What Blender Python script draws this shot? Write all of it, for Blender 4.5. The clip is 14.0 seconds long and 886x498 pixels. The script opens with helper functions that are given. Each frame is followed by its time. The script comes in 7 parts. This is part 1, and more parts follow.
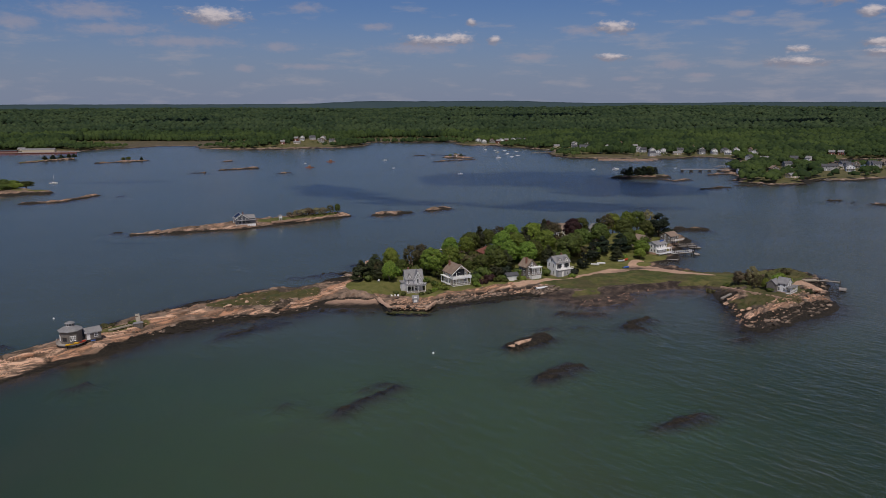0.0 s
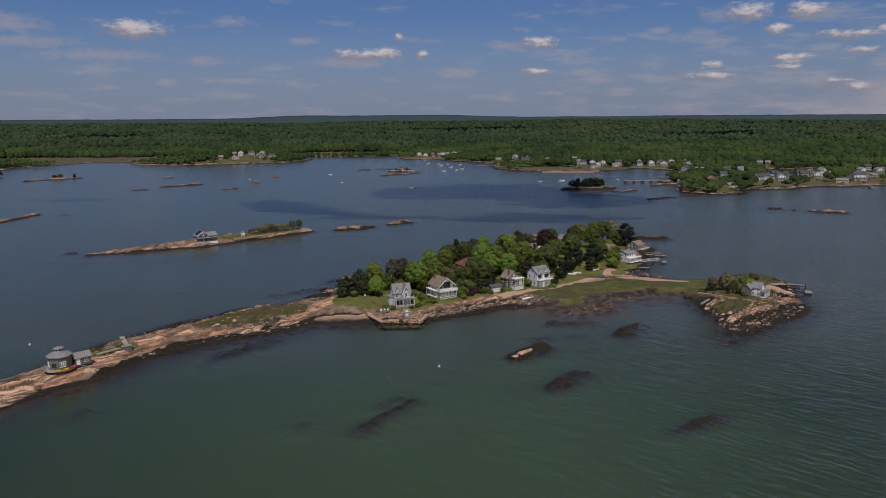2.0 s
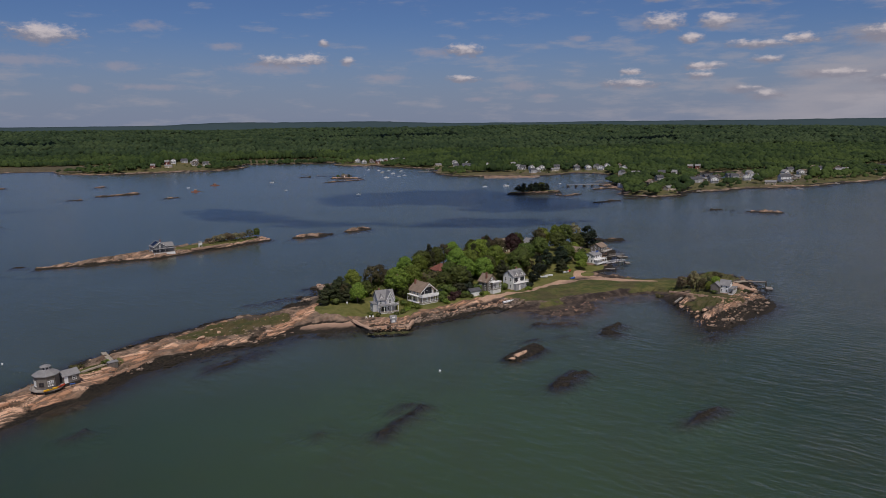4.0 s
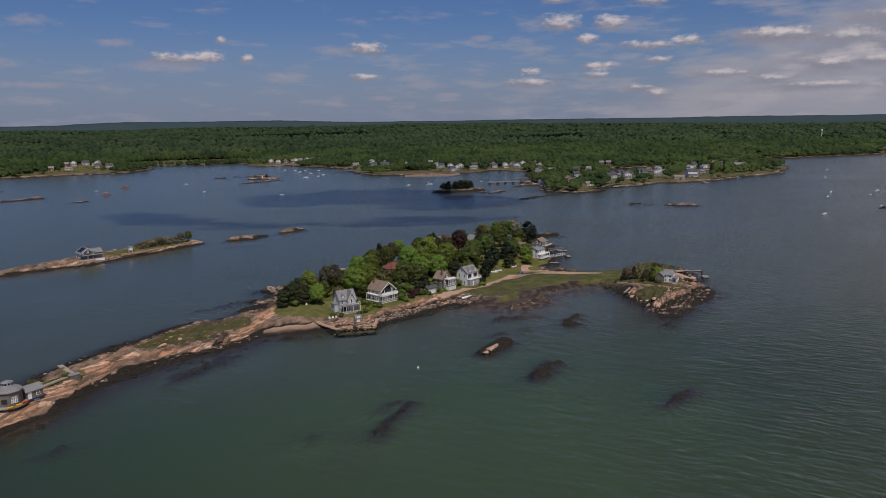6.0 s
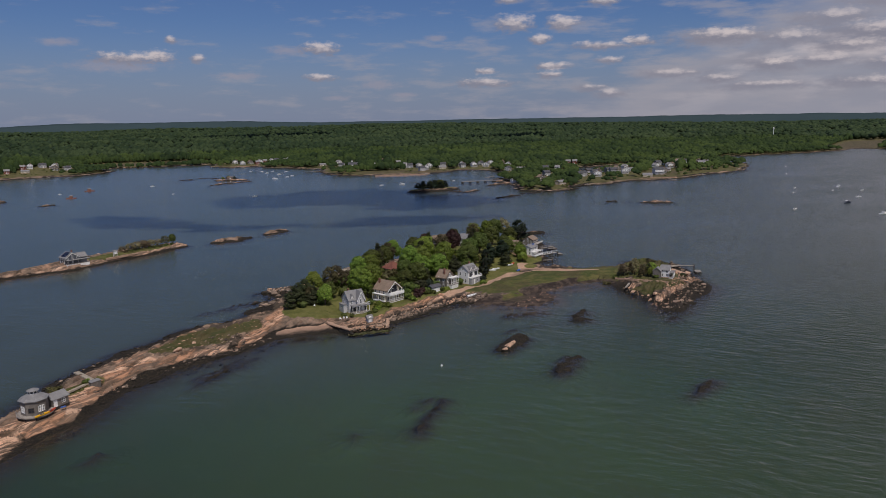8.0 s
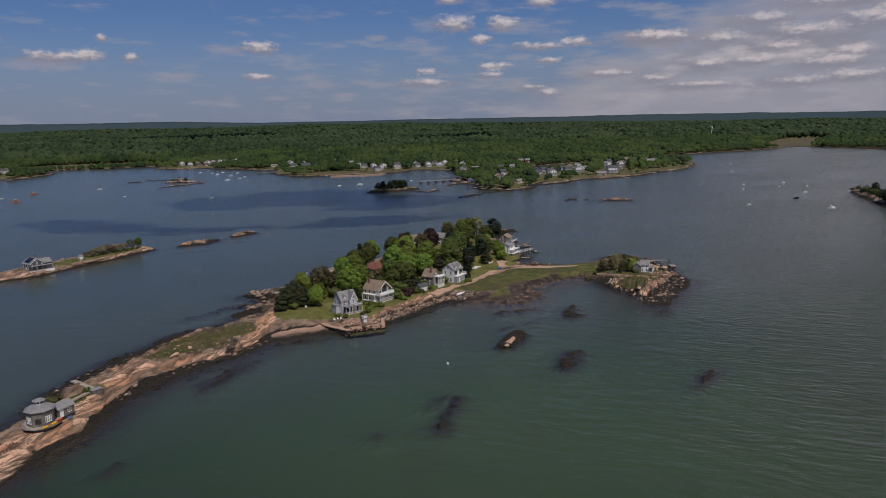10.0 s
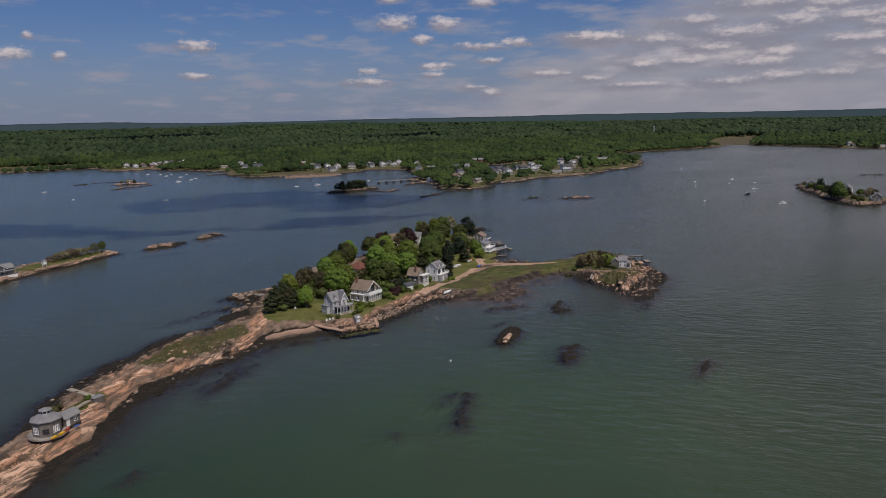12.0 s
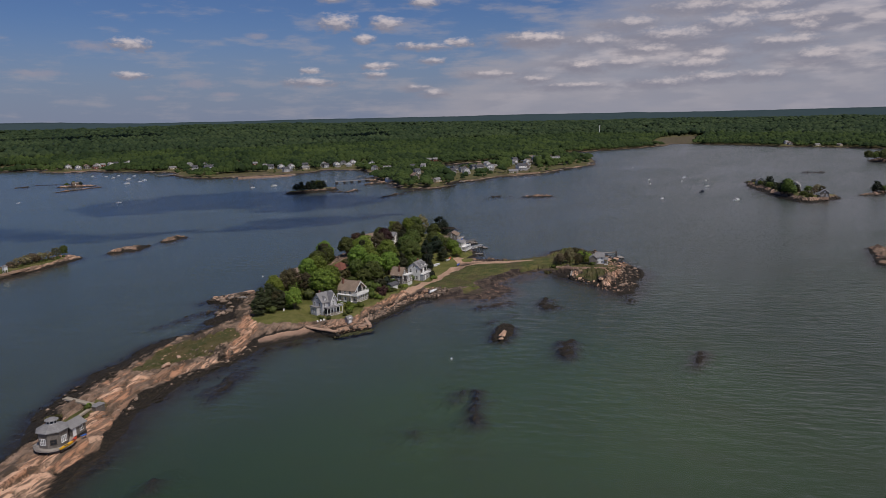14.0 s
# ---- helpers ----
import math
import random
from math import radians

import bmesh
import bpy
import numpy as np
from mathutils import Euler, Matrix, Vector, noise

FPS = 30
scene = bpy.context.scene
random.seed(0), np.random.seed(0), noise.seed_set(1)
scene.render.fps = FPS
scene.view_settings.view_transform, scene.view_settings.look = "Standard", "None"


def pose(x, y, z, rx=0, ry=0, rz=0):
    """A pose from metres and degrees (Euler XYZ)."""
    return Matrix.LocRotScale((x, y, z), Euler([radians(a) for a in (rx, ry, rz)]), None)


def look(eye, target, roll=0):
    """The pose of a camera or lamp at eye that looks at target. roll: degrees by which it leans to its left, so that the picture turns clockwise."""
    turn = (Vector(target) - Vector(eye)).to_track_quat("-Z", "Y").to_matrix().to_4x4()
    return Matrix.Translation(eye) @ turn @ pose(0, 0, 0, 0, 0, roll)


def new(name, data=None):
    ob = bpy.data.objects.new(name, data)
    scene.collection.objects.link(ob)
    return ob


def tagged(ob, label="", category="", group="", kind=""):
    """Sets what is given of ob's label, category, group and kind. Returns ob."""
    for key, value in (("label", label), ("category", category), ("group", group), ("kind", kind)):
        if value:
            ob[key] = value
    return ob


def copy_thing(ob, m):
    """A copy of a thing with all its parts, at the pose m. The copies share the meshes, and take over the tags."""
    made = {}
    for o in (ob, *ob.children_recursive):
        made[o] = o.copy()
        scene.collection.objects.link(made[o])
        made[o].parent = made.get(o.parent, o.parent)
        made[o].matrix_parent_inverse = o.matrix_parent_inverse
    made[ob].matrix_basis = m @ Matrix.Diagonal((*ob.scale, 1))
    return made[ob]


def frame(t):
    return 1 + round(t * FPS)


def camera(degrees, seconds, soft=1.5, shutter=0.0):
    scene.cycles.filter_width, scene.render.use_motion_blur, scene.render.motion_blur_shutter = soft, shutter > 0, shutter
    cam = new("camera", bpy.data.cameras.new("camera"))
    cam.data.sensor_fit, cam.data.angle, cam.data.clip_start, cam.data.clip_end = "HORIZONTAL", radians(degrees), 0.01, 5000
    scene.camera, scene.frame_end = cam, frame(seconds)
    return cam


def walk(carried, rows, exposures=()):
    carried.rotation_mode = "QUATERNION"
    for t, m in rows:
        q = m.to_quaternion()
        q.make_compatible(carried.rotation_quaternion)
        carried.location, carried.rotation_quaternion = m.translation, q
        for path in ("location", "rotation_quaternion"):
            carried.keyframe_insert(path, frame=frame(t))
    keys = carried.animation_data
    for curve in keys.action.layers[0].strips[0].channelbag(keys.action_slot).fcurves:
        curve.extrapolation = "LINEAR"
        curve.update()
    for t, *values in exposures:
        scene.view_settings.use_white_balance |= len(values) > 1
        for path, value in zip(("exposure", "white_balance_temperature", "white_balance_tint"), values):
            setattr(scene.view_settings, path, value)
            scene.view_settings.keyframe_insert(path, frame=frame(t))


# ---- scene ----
EXPOSURE = -0.42
TINT = 13.5
cam = camera(63.17, 14.0, soft=0.8)
# seconds, eye x y z in metres, yaw, pitch and roll in degrees
FLIGHT = [
    (0, 0.00, 0.00, 68.00, 0.000, -11.301, -0.189),
    (0.5, -4.91, 0.00, 68.03, -1.495, -11.046, -0.216),
    (1, -9.91, 0.04, 68.02, -2.995, -10.776, -0.266),
    (1.5, -14.93, 0.13, 68.01, -4.288, -10.512, -0.328),
    (2, -19.87, 0.26, 68.01, -5.481, -10.245, -0.396),
    (2.5, -24.71, 0.47, 68.02, -6.773, -10.012, -0.467),
    (3, -29.47, 0.84, 68.03, -8.152, -9.842, -0.514),
    (5.5, -52.95, 4.03, 68.09, -16.656, -9.956, -0.755),
    (6, -57.56, 4.89, 68.16, -18.560, -9.980, -0.819),
    (6.5, -62.12, 5.90, 68.24, -19.326, -10.005, -0.883),
    (7, -66.55, 7.06, 68.29, -19.708, -10.010, -0.966),
    (7.5, -70.87, 8.39, 68.32, -20.676, -10.030, -1.018),
    (8, -75.15, 9.82, 68.31, -21.999, -10.040, -1.054),
    (8.5, -79.37, 11.32, 68.30, -23.461, -10.052, -1.074),
    (9, -83.38, 12.88, 68.29, -24.460, -10.063, -1.099),
    (11.5, -102.21, 21.00, 68.30, -29.910, -10.198, -1.286),
    (12, -105.78, 22.81, 68.31, -30.975, -10.210, -1.289),
    (12.5, -109.17, 24.71, 68.33, -32.062, -10.248, -1.312),
    (13, -112.48, 26.66, 68.33, -33.153, -10.263, -1.320),
    (13.5, -115.79, 28.66, 68.36, -34.262, -10.276, -1.334),
    (14, -119.08, 30.68, 68.39, -35.373, -10.306, -1.312),
]
walk(cam, [(t, pose(x, y, z, 90 + pitch, 0, yaw) @ pose(0, 0, 0, 0, 0, roll)) for t, x, y, z, yaw, pitch, roll in FLIGHT],
     exposures=[(0.0, EXPOSURE, 6500, TINT), (14.0, EXPOSURE, 6500, TINT)])
SUN_POWER = 3.6
SKY_RED, SKY_GREEN, SKY_BLUE = 0.0375, 0.049, 0.074

# ---- world, sun and clouds ----
SUN_AZIMUTH, SUN_HEIGHT = 184.0, 58.0  # degrees clockwise from +y, degrees above the horizon


def nodes_of(tree):
    """Shorthand for node trees: add a node, set its inputs, link what is a socket."""
    def add(kind, *inputs, out=0, operation="", use_clamp=False, interpolation_type="", data_type="", feature="", rotation_type="", attribute_name=""):
        node = tree.nodes.new(kind)
        if operation:
            node.operation = operation
        if use_clamp:
            node.use_clamp = True
        if interpolation_type:
            node.interpolation_type = interpolation_type
        if data_type:
            node.data_type = data_type
        if feature:
            node.feature = feature
        if rotation_type:
            node.rotation_type = rotation_type
        if attribute_name:
            node.attribute_name = attribute_name
        for n, value in enumerate(inputs):
            if value is None:
                continue
            if isinstance(value, bpy.types.NodeSocket):
                tree.links.new(value, node.inputs[n])
            else:
                node.inputs[n].default_value = value
        return node.outputs[out]
    return add


def maths(add, op, *values, clamp=False):
    return add("ShaderNodeMath", *values, operation=op, use_clamp=clamp)


def smooth(add, value, low, high, to_low=0.0, to_high=1.0):
    return add("ShaderNodeMapRange", value, low, high, to_low, to_high, interpolation_type="SMOOTHSTEP")


def blend(add, factor, one, two):
    node_out = add("ShaderNodeMix", factor, data_type="RGBA", out=2)
    node = node_out.node
    for n, value in ((6, one), (7, two)):
        if isinstance(value, bpy.types.NodeSocket):
            node.id_data.links.new(value, node.inputs[n])
        else:
            node.inputs[n].default_value = (*value, 1) if len(value) == 3 else value
    return node_out


world = bpy.data.worlds.new("sky")
scene.world = world
world.use_nodes = True
wt = world.node_tree
wt.nodes.clear()
add = nodes_of(wt)
sky = add("ShaderNodeTexSky")
air = sky.node
air.sky_type, air.sun_disc, air.sun_elevation, air.sun_rotation = "NISHITA", False, radians(SUN_HEIGHT), radians(SUN_AZIMUTH)
air.altitude, air.air_density, air.dust_density, air.ozone_density = 60, 1.0, 0.6, 2.5
way = add("ShaderNodeTexCoord")
split = add("ShaderNodeSeparateXYZ", way).node
azim = maths(add, "MULTIPLY", maths(add, "ARCTAN2", split.outputs[0], split.outputs[1]), 57.2958)
elev = maths(add, "MULTIPLY", maths(add, "ARCSINE", split.outputs[2]), 57.2958)
polar = add("ShaderNodeCombineXYZ", azim, elev, 0.0)
billow = add("ShaderNodeTexNoise", add("ShaderNodeVectorMath", polar, (0.62, 1.35, 1), operation="MULTIPLY"), None, 1.0, 5.0, 0.55)
# single fair-weather clouds: azimuth, elevation, half width, half height, in degrees
CUMULUS = [
    (-17.0, 6.3, 2.6, .7), (-.6, 4.8, 2.8, .45), (1.2, 4.95, 1.1, .5), (2.2, 6.15, .45, .3), (4.0, 4.8, .6, .4),
    (12.9, 5.6, 1.7, .5), (12.8, 3.45, 1.3, .3),
    (27.7, 7.15, 1.6, .7), (31.4, 7.1, 1.5, .6), (29.65, 6.0, 1.0, .4), (34.2, 5.4, 2.4, .35), (36.9, 5.65, 1.2, .4),
    (30.6, 4.0, 1.4, .35), (30.6, 3.35, 1.2, .3), (25.3, 2.9, 2.2, .45), (25.5, 3.7, .9, .25), (34.9, 4.3, 1.2, .3),
    (42.9, 5.7, 2.6, .5), (34.3, 8.6, 1.3, .4), (27.5, 8.9, 1.1, .3), (46.1, 3.6, 1.1, .35),
]
# thinner clouds in grey and mauve
GREY_CLOUDS = [
    (-29.5, 5.5, 1.8, .5), (-25.4, 6.4, 3.4, .6), (-23.6, 5.3, 3.0, .5), (-19.2, 4.55, 4.4, .4), (-10.1, 7.1, 1.3, .4), (-1.6, 4.3, 3.4, .45), (10.4, 5.45, 1.6, .35),
    (-12.5, 4.3, 1.6, .35), (-15.0, 2.7, .9, .3), (-10.1, 2.9, 2.4, .25), (17.4, 2.85, 1.8, .4), (19.2, 2.1, 1.0, .2), (6.8, 3.6, 2.2, .25), (14.0, 1.9, .9, .2), (21.8, 6.3, .8, .25), (-5.0, 5.8, 1.2, .3),
]

# rolls of the eastern bank, white above and grey below
BANK_ROLLS = [
    (42.7, 5.56, 2.8, .51), (39.3, 3.19, 2.3, .32), (49.8, 6.42, 2.2, .51), (56.4, 5.99, 3.2, .65), (54.2, 7.36, 3.7, .46), (46.5, 3.61, 1.9, .46), (49.3, 3.66, 1.9, .37), (55.5, 3.95, 1.9, .56),
    (54.0, 3.33, 2.8, .42), (55.7, 2.43, 2.8, .37), (52.4, 5.49, 3.2, .56), (58.8, 7.06, 2.8, .56), (61.6, 5.45, 1.5, .46), (62.2, 3.53, 1.9, .56), (60.0, 4.62, 2.8, .46), (47.1, 5.29, 2.1, .46),
    (42.8, 2.66, 1.6, .32), (35.0, 1.86, 1.1, .32), (33.5, 2.32, 1.1, .28), (52.1, 2.17, 2.8, .32), (58.7, 2.45, 2.3, .37), (45.7, 2.15, 2.8, .28), (60.2, 6.14, 2.8, .46), (50.9, 4.55, 1.9, .37),
]


def heap(clouds, shift):
    """The nearness to the closest of many oval clouds, in parts of its half width and height."""
    nearest = None
    for a, e, w, h in clouds:
        off = add("ShaderNodeVectorMath", polar, (a + shift * 0.18 * w, e + shift * 0.75 * h, 0), operation="SUBTRACT")
        reach = add("ShaderNodeVectorMath", add("ShaderNodeVectorMath", off, (1 / w, 1 / h, 0), operation="MULTIPLY"), operation="LENGTH", out=1)
        nearest = maths(add, "MINIMUM", nearest, reach) if nearest else reach
    return nearest


field, lift, haze_field = heap(CUMULUS, 0), heap(CUMULUS, 1), heap(GREY_CLOUDS, 0)
rolls, roll_tops = heap(BANK_ROLLS, 0), heap(BANK_ROLLS, 1)
curl = add("ShaderNodeTexNoise", add("ShaderNodeVectorMath", polar, (1.7, 3.6, 1), operation="MULTIPLY"), None, 1.0, 4.0, 0.6)
ragged = maths(add, "ADD", maths(add, "MULTIPLY", maths(add, "SUBTRACT", billow, 0.5), 1.5), maths(add, "MULTIPLY", maths(add, "SUBTRACT", curl, 0.5), 1.3))
puff = smooth(add, maths(add, "ADD", field, ragged), 1.25, 0.3)
top = smooth(add, maths(add, "ADD", lift, ragged), 1.25, 0.25)
grey = smooth(add, maths(add, "ADD", haze_field, ragged), 1.35, 0.1, 0.0, 0.55)
# thin far cloudlets, thicker towards the east, and a bank that covers the eastern sky
streak_n = add("ShaderNodeTexNoise", add("ShaderNodeVectorMath", polar, (0.22, 0.95, 1), operation="MULTIPLY"), None, 1.0, 5.0, 0.58)
cover = smooth(add, azim, 0.0, 48.0, 0.0, 0.10)
low_sky = smooth(add, elev, 7.5, 3.0, 0.0, 0.05)
streak = smooth(add, maths(add, "ADD", maths(add, "ADD", streak_n, cover), low_sky), 0.55, 0.78, 0.0, 0.5)
edge = maths(add, "SUBTRACT", azim, maths(add, "MULTIPLY", maths(add, "MINIMUM", elev, 9.0), 2.0))
veil = smooth(add, maths(add, "ADD", edge, maths(add, "MULTIPLY", maths(add, "SUBTRACT", streak_n, 0.5), 12)), 27.0, 35.0, 0.0, 0.66)
bank_n = add("ShaderNodeTexNoise", add("ShaderNodeVectorMath", polar, (0.13, 0.55, 1), operation="MULTIPLY"), None, 1.0, 4.0, 0.48)
bank = maths(add, "MULTIPLY", smooth(add, bank_n, 0.42, 0.62), maths(add, "MULTIPLY", smooth(add, edge, 32.0, 40.0), smooth(add, elev, 0.8, 4.5, 0.2, 1.0)))
CLOUD_GREY = (0.400, 0.380, 0.445)
CLOUD_LIT, CLOUD_DIM, CLOUD_VEIL = (0.74, 0.67, 0.67), (0.300, 0.300, 0.365), (0.420, 0.412, 0.460)
# blue towards the zenith, paler in the damp air over the horizon
base = add("ShaderNodeVectorMath", sky, (SKY_RED, SKY_GREEN, SKY_BLUE), operation="MULTIPLY")
base = blend(add, smooth(add, elev, 8.0, 0.0, 0.0, 0.8), base, (0.256, 0.302, 0.425))
colour = blend(add, streak, base, CLOUD_VEIL)
colour = blend(add, veil, colour, CLOUD_VEIL)
bank_lit = smooth(add, add("ShaderNodeTexNoise", add("ShaderNodeVectorMath", polar, (0.3, 1.1, 1), operation="MULTIPLY"), None, 1.0, 4.0, 0.5), 0.42, 0.64)
colour = blend(add, maths(add, "MULTIPLY", bank, 0.65), colour, blend(add, bank_lit, CLOUD_DIM, CLOUD_LIT))
roll = smooth(add, maths(add, "ADD", rolls, ragged), 1.7, 0.3, 0.0, 0.75)
roll_top = smooth(add, maths(add, "ADD", roll_tops, ragged), 1.0, 0.1)
colour = blend(add, roll, colour, blend(add, roll_top, CLOUD_DIM, CLOUD_LIT))
colour = blend(add, grey, colour, CLOUD_GREY)
colour = blend(add, maths(add, "MULTIPLY", puff, 0.9), colour, blend(add, top, CLOUD_DIM, CLOUD_LIT))
ground_side = smooth(add, elev, -1.0, 0.0)
colour = blend(add, ground_side, (0.03, 0.05, 0.03), colour)
shown = wt.nodes.new("ShaderNodeOutputWorld")
wt.links.new(add("ShaderNodeBackground", colour, 1.0), shown.inputs[0])

sun_data = bpy.data.lights.new("sun", "SUN")
sun_data.energy, sun_data.angle, sun_data.color = SUN_POWER, radians(0.53), (1.0, 0.95, 0.87)
sun = new("sun", sun_data)
sun_way = Vector((math.sin(radians(SUN_AZIMUTH)) * math.cos(radians(SUN_HEIGHT)),
                  math.cos(radians(SUN_AZIMUTH)) * math.cos(radians(SUN_HEIGHT)), math.sin(radians(SUN_HEIGHT))))
sun.matrix_world = look(tuple(sun_way * 400), (0, 0, 0))


# fair-weather clouds overhead, out of view, whose shadows lie on the bay and the woods: x, y of the shadow, half length, half width, turn
SHADOWS = [(75, 700, 105, 62, 10), (150, 610, 70, 50, 0), (95, 500, 75, 26, -10), (-85, 585, 85, 26, -52), (-20, 520, 50, 12, -5), (-300, 674, 55, 9, 5), (-755, 2150, 120, 55, 0), (900, 1900, 150, 60, 20), (300, 2600, 260, 90, 0)]

# ---- materials ----
def material(name):
    m = bpy.data.materials.new(name)
    m.use_nodes = True
    m.node_tree.nodes.clear()
    return m, nodes_of(m.node_tree)


def finish(m, add, colour, rough=0.8, metal=0.0, bump=None, strength=0.4, distance=0.1, spec=0.5):
    shader = add("ShaderNodeBsdfPrincipled").node
    links = m.node_tree.links
    for key, value in (("Base Color", colour), ("Roughness", rough), ("Metallic", metal), ("Specular IOR Level", spec)):
        if isinstance(value, bpy.types.NodeSocket):
            links.new(value, shader.inputs[key])
        else:
            shader.inputs[key].default_value = (*value, 1) if key == "Base Color" else value
    if bump is not None:
        node = add("ShaderNodeBump").node
        node.inputs["Strength"].default_value, node.inputs["Distance"].default_value = strength, distance
        links.new(bump, node.inputs["Height"])
        links.new(node.outputs[0], shader.inputs["Normal"])
    out = m.node_tree.nodes.new("ShaderNodeOutputMaterial")
    links.new(shader.outputs[0], out.inputs[0])
    return m


def noise_tex(add, where, scale, detail=4.0, rough=0.55, stretch=None):
    if stretch:
        where = add("ShaderNodeVectorMath", where, stretch, operation="MULTIPLY")
    return add("ShaderNodeTexNoise", where, None, scale, detail, rough)


def place_of(add):
    return add("ShaderNodeNewGeometry")


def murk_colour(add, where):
    """The colour of silty water, painted on the bottom below it: teal in the open, greener and browner in drifts."""
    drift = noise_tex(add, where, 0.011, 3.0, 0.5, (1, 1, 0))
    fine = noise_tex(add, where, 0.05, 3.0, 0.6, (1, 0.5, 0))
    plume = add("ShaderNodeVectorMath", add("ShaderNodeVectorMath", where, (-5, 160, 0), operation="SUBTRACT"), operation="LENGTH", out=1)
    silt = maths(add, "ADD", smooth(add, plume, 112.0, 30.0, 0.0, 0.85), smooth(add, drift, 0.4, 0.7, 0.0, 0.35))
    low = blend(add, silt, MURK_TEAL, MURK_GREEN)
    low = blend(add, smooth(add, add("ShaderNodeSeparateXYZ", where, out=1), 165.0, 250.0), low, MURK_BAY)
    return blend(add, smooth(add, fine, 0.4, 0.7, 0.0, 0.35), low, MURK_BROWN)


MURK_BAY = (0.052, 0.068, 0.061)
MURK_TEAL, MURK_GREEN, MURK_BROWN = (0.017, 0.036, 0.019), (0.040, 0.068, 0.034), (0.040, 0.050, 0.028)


def make_shore(name, tan=(0.50, 0.258, 0.148), pale=(0.76, 0.49, 0.335), high_tide=1.85, rush=((0.060, 0.078, 0.017), (0.140, 0.122, 0.042))):
    """Granite shore: pink-tan rock, dark weed at the tide line, grass and sand where the sheet says so, the water's
    murk painted on with depth.
    """
    m, add = material(name)
    where = place_of(add)
    z = add("ShaderNodeSeparateXYZ", where, out=2)
    turned = add("ShaderNodeVectorRotate", where, None, None, None, None, rotation_type="Z_AXIS")
    turned.node.inputs["Angle"].default_value = -0.75
    big = noise_tex(add, where, 0.09, 4.0)
    grain = noise_tex(add, turned, 0.5, 6.0, 0.68, (0.16, 1.5, 1))
    fine = noise_tex(add, where, 2.2, 4.0, 0.6)
    lines = noise_tex(add, turned, 1.0, 4.0, 0.65, (0.2, 1.5, 0.6))
    tone = add("ShaderNodeAttribute", attribute_name="tone", out=2)
    rock = blend(add, smooth(add, maths(add, "ADD", grain, maths(add, "MULTIPLY", maths(add, "SUBTRACT", tone, 0.5), 0.7)), 0.42, 0.76), tan, pale)
    rock = blend(add, smooth(add, lines, 0.50, 0.41, 0.0, 0.8), rock, (0.11, 0.074, 0.050))
    rock = blend(add, smooth(add, tone, 0.34, 0.24, 0.0, 0.6), rock, (0.20, 0.145, 0.105))
    rock = blend(add, smooth(add, big, 0.52, 0.72, 0.0, 0.5), rock, (0.29, 0.21, 0.155))
    rock = blend(add, smooth(add, grain, 0.49, 0.40, 0.0, 0.85), rock, (0.15, 0.11, 0.085))
    blotch = noise_tex(add, where, 0.3, 4.0, 0.6)
    clean = add("ShaderNodeAttribute", attribute_name="clean", out=2)
    joint = add("ShaderNodeAttribute", attribute_name="joint", out=2)
    # joints coloured dark, for soil and for the shade down in the cracks
    rock = blend(add, maths(add, "MULTIPLY", joint, smooth(add, fine, 0.3, 0.6, 0.45, 0.9)), rock, (0.095, 0.070, 0.048))
    rock = blend(add, maths(add, "MULTIPLY", maths(add, "SUBTRACT", 1.0, clean), 0.78), rock, blend(add, smooth(add, blotch, 0.4, 0.62), (0.105, 0.080, 0.060), (0.28, 0.205, 0.152)))
    rubble = maths(add, "MULTIPLY", add("ShaderNodeAttribute", attribute_name="rubble", out=2), maths(add, "SUBTRACT", 1.0, clean))
    rock = blend(add, maths(add, "MULTIPLY", rubble, smooth(add, maths(add, "ADD", blotch, maths(add, "MULTIPLY", grain, 0.5)), 0.84, 0.72, 0.15, 0.95)), rock, (0.080, 0.062, 0.046))
    # weed on the rock below the spring tides, then sand and grass, then weed at the water and the water's murk painted
    # over with depth
    mixed = maths(add, "SUBTRACT", maths(add, "MULTIPLY", maths(add, "ADD", grain, big), 0.5), 0.5)
    tide = maths(add, "ADD", z, maths(add, "MULTIPLY", mixed, 3.0))
    tide = maths(add, "SUBTRACT", tide, maths(add, "MULTIPLY", add("ShaderNodeAttribute", attribute_name="weedy", out=2), 1.5))
    tide = maths(add, "ADD", tide, maths(add, "MULTIPLY", clean, 0.8))
    weed = blend(add, smooth(add, fine, 0.4, 0.65), (0.012, 0.010, 0.008), (0.044, 0.034, 0.022))
    mud = add("ShaderNodeAttribute", attribute_name="mud", out=2)
    weed = blend(add, mud, weed, blend(add, smooth(add, blotch, 0.4, 0.62), (0.034, 0.025, 0.020), (0.100, 0.072, 0.055)))
    rock = blend(add, smooth(add, tide, high_tide, high_tide - 0.6), rock, weed)
    sand = add("ShaderNodeAttribute", attribute_name="sand", out=2)
    sand_c = blend(add, smooth(add, fine, 0.35, 0.7), (0.42, 0.265, 0.180), (0.55, 0.370, 0.26))
    sand_c = blend(add, smooth(add, z, 1.25, 0.45, 0.0, 0.8), sand_c, (0.20, 0.135, 0.10))
    land = blend(add, smooth(add, maths(add, "ADD", sand, maths(add, "MULTIPLY", maths(add, "SUBTRACT", fine, 0.5), 0.5)), 0.35, 0.6), rock, sand_c)
    grass = add("ShaderNodeAttribute", attribute_name="grass", out=2)
    patch = noise_tex(add, where, 0.22, 5.0, 0.65)
    grass_c = blend(add, smooth(add, patch, 0.35, 0.65), (0.092, 0.100, 0.022), (0.160, 0.152, 0.046))
    grass_c = blend(add, smooth(add, fine, 0.55, 0.75, 0.0, 0.6), grass_c, (0.15, 0.13, 0.06))
